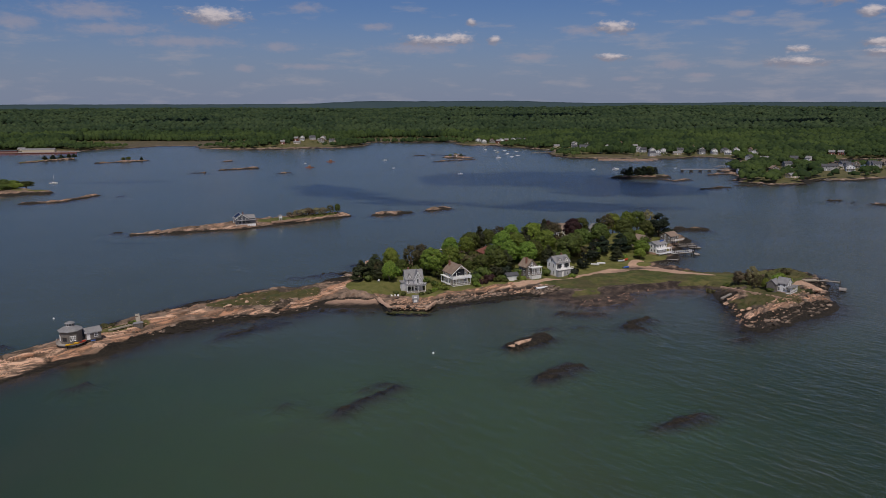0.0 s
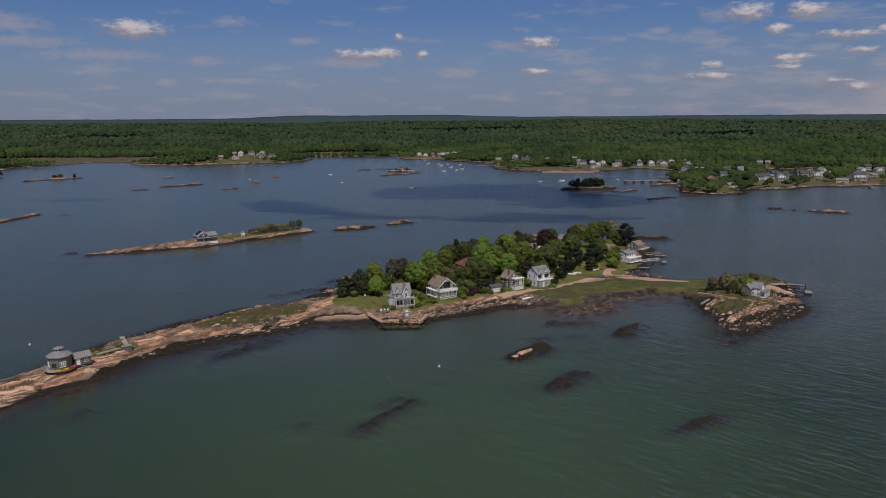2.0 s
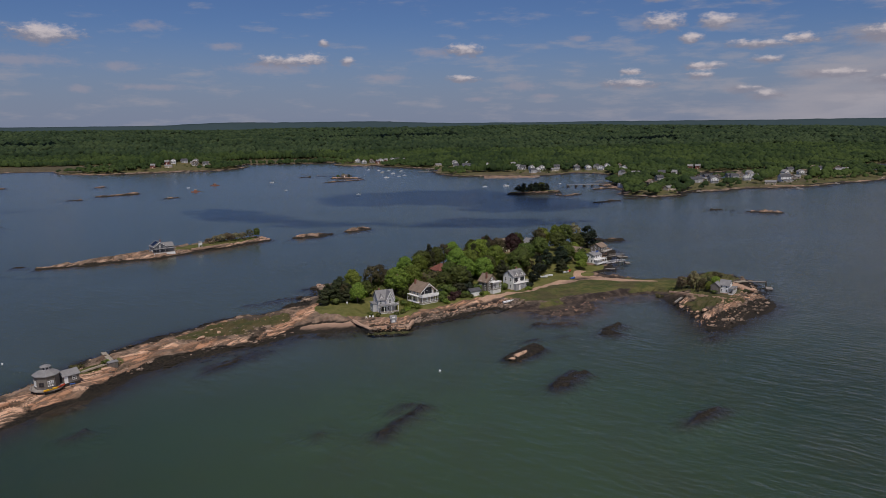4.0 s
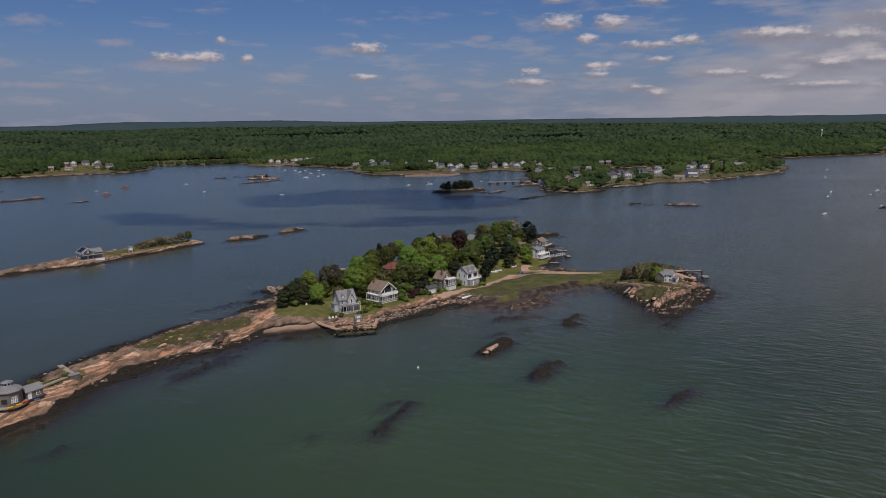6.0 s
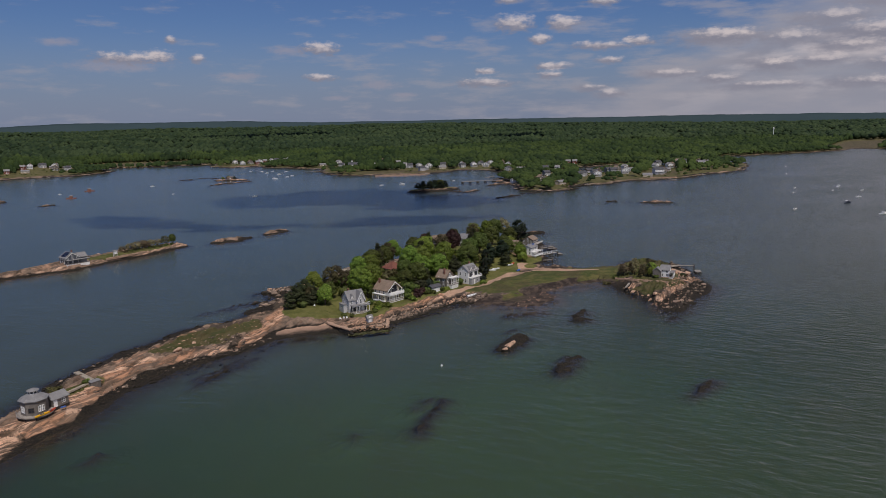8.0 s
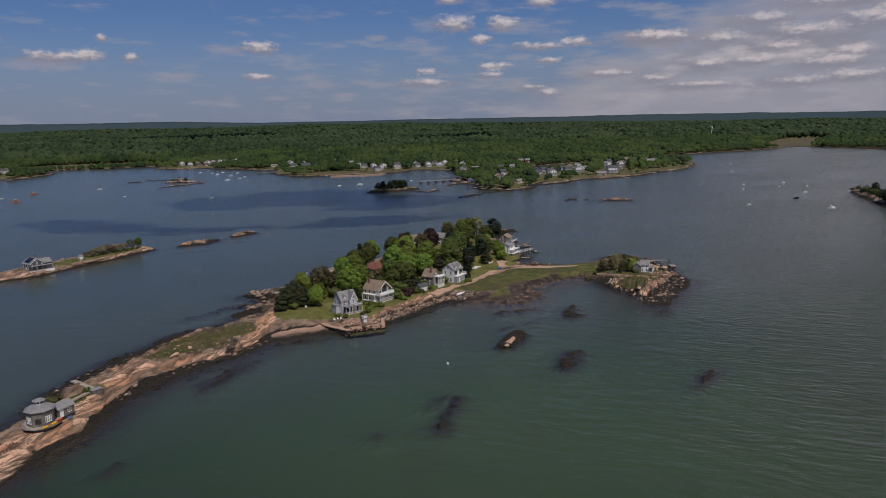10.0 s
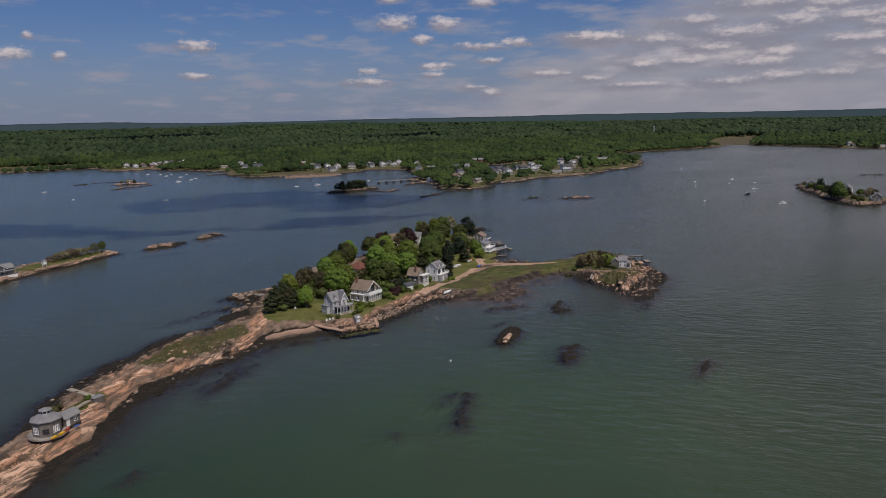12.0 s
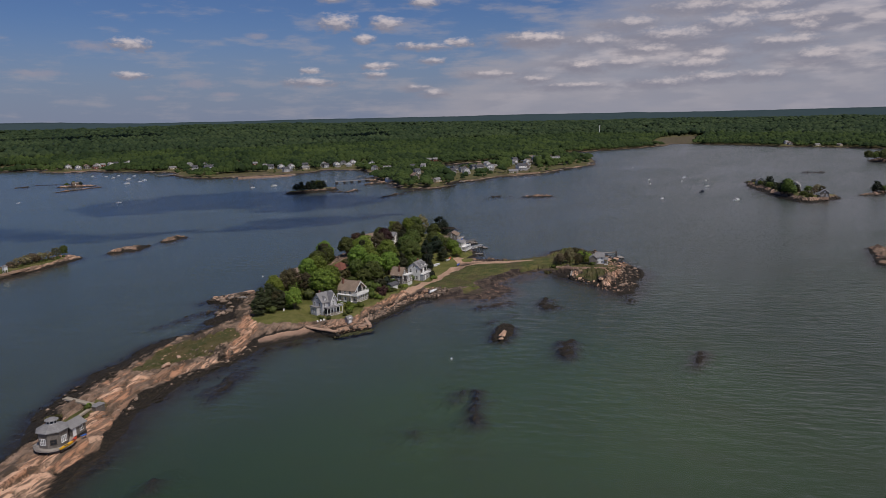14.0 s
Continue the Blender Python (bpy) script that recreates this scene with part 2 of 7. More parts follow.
    marsh = add("ShaderNodeAttribute", attribute_name="marsh", out=2)
    marsh_c = blend(add, smooth(add, patch, 0.38, 0.62), *rush)
    marsh_c = blend(add, smooth(add, big, 0.44, 0.62, 0.0, 0.65), marsh_c, (0.078, 0.062, 0.030))
    marsh_c = blend(add, smooth(add, blotch, 0.46, 0.34, 0.0, 0.7), marsh_c, (0.052, 0.060, 0.016))
    grass_c = blend(add, marsh, grass_c, marsh_c)
    heath = add("ShaderNodeAttribute", attribute_name="heath", out=2)
    grass_c = blend(add, maths(add, "MULTIPLY", heath, 0.85), grass_c, blend(add, smooth(add, patch, 0.36, 0.66), (0.052, 0.060, 0.017), (0.105, 0.084, 0.040)))
    edge = maths(add, "ADD", grass, maths(add, "MULTIPLY", maths(add, "SUBTRACT", patch, 0.5), 1.2))
    land = blend(add, smooth(add, edge, 0.4, 0.62), land, grass_c)
    land = blend(add, smooth(add, maths(add, "ADD", z, mixed), 0.75, 0.35), land, weed)
    # the light lost in deeper water is painted into the bottom's colour
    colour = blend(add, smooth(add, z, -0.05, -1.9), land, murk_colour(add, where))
    height = maths(add, "ADD", maths(add, "ADD", grain, maths(add, "MULTIPLY", lines, 0.5)), maths(add, "MULTIPLY", fine, 0.35))
    height = maths(add, "MULTIPLY", height, smooth(add, z, -0.8, 0.3))
    return finish(m, add, colour, 0.85, bump=height, strength=0.9, distance=0.8, spec=0.25)


def make_water():
    """Clear skin over the murk-coloured bottom: gloss by Fresnel, ripples in the bump, patches of stiller water between
    cat's-paws of wind.
    """
    m, add = material("sea_water")
    where = place_of(add)
    flat = add("ShaderNodeVectorMath", where, (1, 1, 0), operation="MULTIPLY")
    turned = add("ShaderNodeVectorRotate", flat, None, None, None, None, rotation_type="Z_AXIS")
    turned.node.inputs["Angle"].default_value = 0.82
    swell = noise_tex(add, turned, 0.27, 3.0, 0.6, (0.45, 1.0, 1))
    chop = noise_tex(add, turned, 0.62, 3.0, 0.6, (0.5, 1.0, 1))
    wind = noise_tex(add, flat, 0.013, 3.0, 0.55, (0.5, 1, 1))
    open_sea = smooth(add, add("ShaderNodeSeparateXYZ", where), -90.0, 110.0, 0.5, 1.0)
    lee = smooth(add, add("ShaderNodeSeparateXYZ", where, out=1), 210.0, 300.0, 1.0, 0.8)
    rough_wind = maths(add, "MULTIPLY", maths(add, "MULTIPLY", smooth(add, wind, 0.36, 0.62, 0.45, 1.0), open_sea), lee)
    # wind waves in long, uneven crests where the bay lies open
    spun = add("ShaderNodeVectorRotate", turned, None, None, None, None, rotation_type="Z_AXIS")
    spun.node.inputs["Angle"].default_value = -1.5708
    train = add("ShaderNodeTexWave", spun, 0.13, 9.0, 3.0, 0.3, 0.65, out=1)
    open_bay = smooth(add, maths(add, "ADD", add("ShaderNodeSeparateXYZ", where), maths(add, "MULTIPLY", add("ShaderNodeSeparateXYZ", where, out=1), -0.25)), -35.0, 50.0, 0.04, 1.0)
    train = maths(add, "MULTIPLY", maths(add, "MULTIPLY", train, 0.09), open_bay)
    height = maths(add, "MULTIPLY", maths(add, "ADD", maths(add, "ADD", maths(add, "MULTIPLY", swell, maths(add, "ADD", 1.0, maths(add, "MULTIPLY", open_bay, 0.45))), train), maths(add, "MULTIPLY", chop, maths(add, "ADD", 0.2, maths(add, "MULTIPLY", open_bay, 0.5)))), rough_wind)
    node = add("ShaderNodeBump").node
    node.inputs["Strength"].default_value, node.inputs["Distance"].default_value = 1.0, 0.95
    m.node_tree.links.new(height, node.inputs["Height"])
    gloss = add("ShaderNodeBsdfGlossy", (1.0, 1.0, 1.0, 1), 0.2)
    m.node_tree.links.new(node.outputs[0], gloss.node.inputs["Normal"])
    fres = add("ShaderNodeFresnel", 1.33)
    m.node_tree.links.new(node.outputs[0], fres.node.inputs["Normal"])
    clear = add("ShaderNodeBsdfTransparent", (0.97, 0.985, 0.98, 1))
    mix = add("ShaderNodeMixShader", maths(add, "MULTIPLY", fres, 0.76), clear, gloss)
    out = m.node_tree.nodes.new("ShaderNodeOutputMaterial")
    m.node_tree.links.new(mix, out.inputs[0])
    return m


def make_leaf(name, low, high, rough=0.6):
    """Leaves: varied leaf by leaf, and from one tree to the next."""
    m, add = material(name)
    geo = add("ShaderNodeNewGeometry").node
    tree_rand = add("ShaderNodeObjectInfo").node.outputs["Random"]
    leaf_rand = geo.outputs["Random Per Island"]
    colour = blend(add, leaf_rand, low, high)
    hsv = add("ShaderNodeHueSaturation").node
    m.node_tree.links.new(smooth(add, tree_rand, 0, 1, 0.474, 0.517), hsv.inputs["Hue"])
    m.node_tree.links.new(smooth(add, tree_rand, 0, 1, 0.75, 1.32), hsv.inputs["Value"])
    m.node_tree.links.new(colour, hsv.inputs["Color"])
    shader = add("ShaderNodeBsdfPrincipled").node
    m.node_tree.links.new(hsv.outputs[0], shader.inputs["Base Color"])
    shader.inputs["Roughness"].default_value = rough
    shader.inputs["Specular IOR Level"].default_value = 0.3
    light = add("ShaderNodeBsdfTranslucent").node
    m.node_tree.links.new(hsv.outputs[0], light.inputs["Color"])
    mix = add("ShaderNodeMixShader", 0.16, shader.outputs[0], light.outputs[0])
    out = m.node_tree.nodes.new("ShaderNodeOutputMaterial")
    m.node_tree.links.new(mix, out.inputs[0])
    return m


def make_forest(name, low, high, young):
    """Far woods: one hue a crown, with darker stands, and darker where the leaf bump is low."""
    m, add = material(name)
    geo = add("ShaderNodeNewGeometry").node
    where, rand = geo.outputs[0], geo.outputs["Random Per Island"]
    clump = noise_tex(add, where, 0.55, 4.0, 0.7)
    stand = noise_tex(add, where, 0.006, 3.0, 0.6)
    colour = blend(add, rand, low, high)
    colour = blend(add, smooth(add, stand, 0.42, 0.66), colour, young)
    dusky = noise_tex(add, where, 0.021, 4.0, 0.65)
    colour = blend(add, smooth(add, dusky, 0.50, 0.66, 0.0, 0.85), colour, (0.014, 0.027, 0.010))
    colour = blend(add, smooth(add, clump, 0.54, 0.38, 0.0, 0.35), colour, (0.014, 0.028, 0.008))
    return finish(m, add, colour, 0.8, bump=clump, strength=0.5, distance=1.0, spec=0.15)


def make_plain(name, colour, rough=0.7, metal=0.0, wear=0.25, scale=1.5, spec=0.4, grain=(1, 1, 1)):
    """Painted or weathered stuff: stains at two scales over one colour."""
    m, add = material(name)
    where = add("ShaderNodeTexCoord", out=3)
    big = noise_tex(add, where, scale * 0.25, 4.0, 0.6, grain)
    small = noise_tex(add, where, scale * 4, 4.0, 0.6, grain)
    dark = tuple(c * (1 - wear) for c in colour)
    tone = blend(add, smooth(add, big, 0.35, 0.7), colour, dark)
    tone = blend(add, smooth(add, small, 0.5, 0.75, 0.0, 0.5), tone, tuple(c * (1 - 0.8 * wear) for c in colour))
    return finish(m, add, tone, rough, metal, bump=small, strength=0.25, distance=0.02, spec=spec)


def make_courses(name, colour, dark, rows=4.5, rough=0.8):
    """Shingles or clapboards: courses along z, uneven board by board."""
    m, add = material(name)
    where = add("ShaderNodeTexCoord", out=3)
    split = add("ShaderNodeSeparateXYZ", where).node
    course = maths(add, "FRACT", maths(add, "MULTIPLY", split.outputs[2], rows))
    stain = noise_tex(add, where, 0.5, 5.0, 0.65)
    fleck = noise_tex(add, where, 5.0, 3.0, 0.6, (1, 1, 0.3))
    tone = blend(add, smooth(add, stain, 0.35, 0.68), colour, dark)
    tone = blend(add, smooth(add, fleck, 0.42, 0.66, 0.0, 0.7), tone, dark)
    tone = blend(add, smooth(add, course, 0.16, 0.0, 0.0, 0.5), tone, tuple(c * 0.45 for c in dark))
    return finish(m, add, tone, rough, bump=course, strength=0.5, distance=0.03, spec=0.3)


def make_glass(name):
    m, add = material(name)
    where = add("ShaderNodeTexCoord", out=3)
    stir = noise_tex(add, where, 0.7, 2.0)
    return finish(m, add, blend(add, stir, (0.012, 0.015, 0.02), (0.05, 0.055, 0.065)), 0.08, bump=stir, strength=0.05, distance=0.05)


def make_boulder(name, dark, mid, pale, wet=0.45):
    """Loose rock: each stone a shade of its own, weed-dark at the water."""
    m, add = material(name)
    where = place_of(add)
    z = add("ShaderNodeSeparateXYZ", where, out=2)
    each = add("ShaderNodeNewGeometry", out="Random Per Island")
    grain = noise_tex(add, where, 1.4, 5.0, 0.65)
    rock = blend(add, smooth(add, each, 0.15, 0.5), dark, mid)
    rock = blend(add, smooth(add, each, 0.6, 1.0), rock, pale)
    rock = blend(add, smooth(add, grain, 0.52, 0.38, 0.0, 0.6), rock, (0.10, 0.075, 0.055))
    rock = blend(add, smooth(add, maths(add, "ADD", z, grain), wet + 0.75, wet + 0.35), rock, (0.022, 0.018, 0.012))
    return finish(m, add, rock, 0.88, bump=grain, strength=0.8, distance=0.3, spec=0.25)


WATER = make_water()
BOULDER = make_boulder("tumbled_granite", (0.060, 0.047, 0.037), (0.19, 0.142, 0.108), (0.42, 0.305, 0.225))
PALE_BOULDER = make_boulder("pale_granite", (0.36, 0.215, 0.138), (0.46, 0.285, 0.188), (0.60, 0.39, 0.268), 0.0)
WEEDY = make_boulder("weed_green_stone", (0.025, 0.024, 0.010), (0.055, 0.062, 0.018), (0.10, 0.10, 0.035), -0.3)
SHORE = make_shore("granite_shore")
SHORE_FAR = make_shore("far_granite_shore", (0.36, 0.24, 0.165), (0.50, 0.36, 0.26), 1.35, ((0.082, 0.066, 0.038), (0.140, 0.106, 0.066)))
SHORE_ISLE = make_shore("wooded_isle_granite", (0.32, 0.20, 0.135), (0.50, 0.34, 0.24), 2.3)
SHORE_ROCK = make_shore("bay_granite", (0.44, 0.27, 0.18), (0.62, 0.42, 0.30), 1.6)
LEAF = {
    "maple": make_leaf("maple_leaves", (0.066, 0.108, 0.013), (0.165, 0.228, 0.030)),
    "lime": make_leaf("young_leaves", (0.094, 0.140, 0.017), (0.215, 0.270, 0.040)),
    "oak": make_leaf("oak_leaves", (0.038, 0.058, 0.010), (0.106, 0.136, 0.024)),
    "pine": make_leaf("pine_needles", (0.024, 0.030, 0.011), (0.060, 0.068, 0.025)),
    "cedar": make_leaf("cedar_needles", (0.008, 0.015, 0.008), (0.022, 0.034, 0.015)),
    "beech": make_leaf("copper_leaves", (0.030, 0.014, 0.011), (0.065, 0.030, 0.020)),
    "olive": make_leaf("opening_buds", (0.050, 0.046, 0.018), (0.115, 0.100, 0.038)),
    "russet": make_leaf("russet_buds", (0.095, 0.066, 0.028), (0.165, 0.115, 0.05)),
    "bare": make_leaf("pale_twigs", (0.145, 0.120, 0.060), (0.22, 0.185, 0.095)),
}
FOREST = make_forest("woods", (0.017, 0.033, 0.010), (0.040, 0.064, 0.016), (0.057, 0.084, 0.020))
# bluer than the nearer woods: some haze of distance is in the colour
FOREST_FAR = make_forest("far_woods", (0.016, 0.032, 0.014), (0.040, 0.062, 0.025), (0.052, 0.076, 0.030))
GARDEN = make_forest("garden_leaves", (0.018, 0.034, 0.010), (0.095, 0.105, 0.026), (0.070, 0.095, 0.022))
BARK = make_plain("bark", (0.11, 0.085, 0.065), 0.9, wear=0.5, scale=2)
TRIM = make_plain("white_paint", (0.84, 0.83, 0.81), 0.5, wear=0.10)
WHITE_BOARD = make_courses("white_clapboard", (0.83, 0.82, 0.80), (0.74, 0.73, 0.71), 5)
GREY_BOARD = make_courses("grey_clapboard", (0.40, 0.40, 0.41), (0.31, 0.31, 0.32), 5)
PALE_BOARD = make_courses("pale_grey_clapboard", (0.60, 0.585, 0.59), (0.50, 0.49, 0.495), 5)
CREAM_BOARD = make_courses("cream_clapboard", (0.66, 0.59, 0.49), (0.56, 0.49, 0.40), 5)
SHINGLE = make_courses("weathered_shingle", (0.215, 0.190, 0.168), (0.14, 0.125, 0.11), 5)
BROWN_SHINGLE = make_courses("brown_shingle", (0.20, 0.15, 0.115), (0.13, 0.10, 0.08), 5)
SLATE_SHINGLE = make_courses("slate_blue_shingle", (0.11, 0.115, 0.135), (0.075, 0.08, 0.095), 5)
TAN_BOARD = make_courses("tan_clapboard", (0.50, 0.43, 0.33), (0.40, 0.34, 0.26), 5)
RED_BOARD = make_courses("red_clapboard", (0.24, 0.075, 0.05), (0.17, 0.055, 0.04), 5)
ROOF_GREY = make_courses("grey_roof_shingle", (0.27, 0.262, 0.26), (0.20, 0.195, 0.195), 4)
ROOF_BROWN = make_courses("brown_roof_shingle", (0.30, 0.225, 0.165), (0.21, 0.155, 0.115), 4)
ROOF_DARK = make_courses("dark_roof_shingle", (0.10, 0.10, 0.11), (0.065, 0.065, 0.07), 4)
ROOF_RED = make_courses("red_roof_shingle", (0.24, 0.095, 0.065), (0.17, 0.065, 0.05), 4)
GLASS = make_glass("window_glass")
DECK = make_plain("weathered_deck", (0.36, 0.32, 0.28), 0.85, wear=0.35, scale=2)
PILE = make_plain("dark_pile", (0.07, 0.055, 0.045), 0.9, wear=0.4)
STONE = make_plain("pink_wall_stone", (0.50, 0.33, 0.23), 0.9, wear=0.45, scale=1.2)
STONE_DARK = make_plain("wet_wall_stone", (0.045, 0.038, 0.03), 0.8, wear=0.4, scale=1.2)
BRICK = make_plain("chimney_brick", (0.26, 0.12, 0.085), 0.9, wear=0.4)
HULL = make_plain("white_hull", (0.80, 0.80, 0.80), 0.3, wear=0.08)
NAVY = make_plain("navy_hull", (0.03, 0.04, 0.07), 0.3, wear=0.2)
RED = make_plain("red_plastic", (0.55, 0.07, 0.03), 0.4, wear=0.15)
YELLOW = make_plain("yellow_plastic", (0.75, 0.42, 0.02), 0.4, wear=0.12)
BLUE = make_plain("blue_tarp", (0.04, 0.12, 0.42), 0.5, wear=0.25)
CANVAS = make_plain("buff_canvas", (0.42, 0.36, 0.28), 0.9, wear=0.2)
METAL = make_plain("galvanised_metal", (0.5, 0.5, 0.52), 0.4, 0.8, wear=0.2)
SOLAR = make_plain("solar_glass", (0.012, 0.018, 0.045), 0.15, wear=0.3)
CLOUD = make_plain("cloud_vapour", (0.9, 0.9, 0.9), 1.0, wear=0.05, scale=0.05, spec=0.0)

# ---- mesh helpers ----
def lattice(ix, iy, seed):
    n = (ix * 374761393 + iy * 668265263 + seed * 974634777) & 0xFFFFFFFF
    n = ((n ^ (n >> 13)) * 1274126177) & 0xFFFFFFFF
    return ((n ^ (n >> 16)) & 0xFFFF) / 65535.0


def value_noise(x, y, seed=0):
    """Smooth noise from 0 to 1 over arrays x, y."""
    ix, iy = np.floor(x).astype(np.int64), np.floor(y).astype(np.int64)
    fx, fy = x - ix, y - iy
    fx, fy = fx * fx * (3 - 2 * fx), fy * fy * (3 - 2 * fy)
    a, b = lattice(ix, iy, seed), lattice(ix + 1, iy, seed)
    c, d = lattice(ix, iy + 1, seed), lattice(ix + 1, iy + 1, seed)
    return (a * (1 - fx) + b * fx) * (1 - fy) + (c * (1 - fx) + d * fx) * fy


def fbm(x, y, octaves=4, seed=0):
    total, size = 0.0, 0.5
    for n in range(octaves):
        total = total + size * (value_noise(x * 2 ** n, y * 2 ** n, seed + n) - 0.5)
        size *= 0.55
    return total


def capsule(x, y, spine):
    """Signed distance to a tapered capsule: x0, y0, r0, x1, y1, r1."""
    x0, y0, r0, x1, y1, r1 = spine
    dx, dy = x1 - x0, y1 - y0
    t = np.clip(((x - x0) * dx + (y - y0) * dy) / (dx * dx + dy * dy + 1e-9), 0, 1)
    return np.hypot(x - x0 - t * dx, y - y0 - t * dy) - (r0 + t * (r1 - r0))


def union(x, y, spines, k):
    """Smooth union of tapered capsules."""
    total = 0.0
    for s in spines:
        total = total + np.exp(-np.clip(capsule(x, y, s[:6]) / k, -60, 60))
    return -k * np.log(total)


def softstep(v, low, high):
    t = np.clip((v - low) / (high - low), 0, 1)
    return t * t * (3 - 2 * t)


def blocks(u, v, seed):
    """Split rock: uneven cells, each a tilted face at a height of its own, with the distance to the joint. Returns height, joint, tone."""
    iu, iv = np.floor(u).astype(np.int64), np.floor(v).astype(np.int64)
    best, second = np.full(u.shape, 9.0), np.full(u.shape, 9.0)
    high, tone = np.zeros(u.shape), np.zeros(u.shape)
    for du in (-1, 0, 1):
        for dv in (-1, 0, 1):
            a, b = iu + du, iv + dv
            pu, pv = a + 0.1 + 0.8 * lattice(a, b, seed), b + 0.1 + 0.8 * lattice(a, b, seed + 1)
            d = np.hypot(u - pu, v - pv)
            nearer = d < best
            second = np.where(nearer, best, np.minimum(second, d))
            face = lattice(a, b, seed + 2) - 0.5 + (lattice(a, b, seed + 3) - 0.5) * (u - pu) + (lattice(a, b, seed + 4) - 0.15) * (v - pv)
            high, tone = np.where(nearer, face, high), np.where(nearer, lattice(a, b, seed + 5), tone)
            best = np.where(nearer, d, best)
    return high, second - best, tone


def split_rock(x, y, seed):
    """Ledges along the grain of the granite: long slabs, broken into smaller ones, each stepping down to the next."""
    u, v = 0.70 * x + 0.71 * y, -0.71 * x + 0.70 * y
    bend = 4.0 * fbm(u / 30, v / 14, 3, seed)
    big, gap, tone = blocks(u / 21.0, (v + bend) / 3.1, seed + 20)
    small, crack, shade = blocks(u / 8.0, (v + bend) / 1.35, seed + 30)
    rough = 1.05 * big + 0.6 * small - 0.6 * softstep(gap, 0.16, 0.02) - 0.45 * softstep(crack, 0.22, 0.04) + 0.25 * fbm(u / 3, v / 1.5, 3, seed + 40)
    joint = np.maximum(softstep(gap, 0.14, 0.03), 0.85 * softstep(crack, 0.18, 0.04))
    return rough, np.clip(0.55 * tone + 0.45 * shade, 0, 1), joint


def mesh_of(name, verts, faces, mat, smooth_shade=True):
    """A mesh from arrays of corners and of faces with one number of corners."""
    me = bpy.data.meshes.new(name)
    verts, faces = np.asarray(verts, np.float32), np.asarray(faces, np.int32)
    me.vertices.add(len(verts))
    me.vertices.foreach_set("co", verts.ravel())
    me.loops.add(faces.size)
    me.loops.foreach_set("vertex_index", faces.ravel())
    me.polygons.add(len(faces))
    me.polygons.foreach_set("loop_start", np.arange(0, faces.size, faces.shape[1], dtype=np.int32))
    me.polygons.foreach_set("use_smooth", np.full(len(faces), smooth_shade))
    me.update(calc_edges=True)
    me.validate()
    if mat:
        me.materials.append(mat)
    return me


def grid_faces(nx, ny):
    i = np.arange(ny - 1)[:, None] * nx + np.arange(nx - 1)[None, :]
    return np.stack([i, i + 1, i + nx + 1, i + nx], -1).reshape(-1, 4)


def point_values(me, **values):
    for key, value in values.items():
        me.attributes.new(key, "FLOAT", "POINT").data.foreach_set("value", np.asarray(value, np.float32).ravel())


def ico(level):
    bm = bmesh.new()
    bmesh.ops.create_icosphere(bm, subdivisions=level, radius=1)
    bm.verts.ensure_lookup_table()
    v = np.array([q.co[:] for q in bm.verts])
    f = np.array([[q.index for q in face.verts] for face in bm.faces])
    bm.free()
    return v, f


def dome(sides):
    """A blunt crown with few faces: a middle ring and two tips."""
    v = [(math.cos(2 * math.pi * i / sides), math.sin(2 * math.pi * i / sides), 0.15 * (-1) ** i) for i in range(sides)] + [(0.2, 0, 1), (0, 0, -0.8)]
    f = [(i, (i + 1) % sides, sides) for i in range(sides)] + [((i + 1) % sides, i, sides + 1) for i in range(sides)]
    return np.array(v, float), np.array(f)


ICO = {0: dome(5), 1: ico(1), 2: ico(2), 3: ico(3)}


# ---- sea and bottom ----
def sheet(name, z, mat, label):
    far = 4900.0
    verts = [(-far, -3000, z), (far, -3000, z), (far, far, z), (-far, far, z)]
    ob = new(name, mesh_of(name, verts, [(0, 1, 2, 3)], mat, False))
    return tagged(ob, label, name.replace("_", " "), kind="structure")


sheet("ground", -2.6, SHORE, "sea bottom painted the murky green of the water")
sheet("water", 0.0, WATER, "calm teal bay water with small wind ripples")

# ---- clouds over the bay ----
def build_clouds():
    rng = np.random.default_rng(12)
    v, f = ICO[2]
    skins, sides = [], []
    for sx, sy, long, wide, turn in SHADOWS:
        high = 700.0
        cx, cy = sx + sun_way.x / sun_way.z * high, sy + sun_way.y / sun_way.z * high
        n = 46
        a, d = rng.uniform(0, 6.283, n), np.sqrt(rng.uniform(0, 1, n))
        px, py = long * d * np.cos(a), wide * d * np.sin(a)
        size = min(long, wide) * (0.16 + 0.34 * (1 - d)) * rng.uniform(0.7, 1.3, n)
        c, s = math.cos(radians(turn)), math.sin(radians(turn))
        centre = np.stack([cx + px * c - py * s, cy + px * s + py * c, high + rng.uniform(0, 8, n)], 1)
        verts = centre[:, None] + v[None] * size[:, None, None] * np.array([1.5, 1.0, 0.55])
        faces = (f[None] + (np.arange(n) * len(v))[:, None, None]).reshape(-1, 3)
        skins.append(verts.reshape(-1, 3))
        sides.append(faces + sum(len(q) for q in skins[:-1]))
    me = mesh_of("clouds", np.concatenate(skins), np.concatenate(sides), CLOUD)
    tagged(new("clouds", me), "white fair-weather clouds drifting over the bay", "clouds", kind="stuff")


build_clouds()

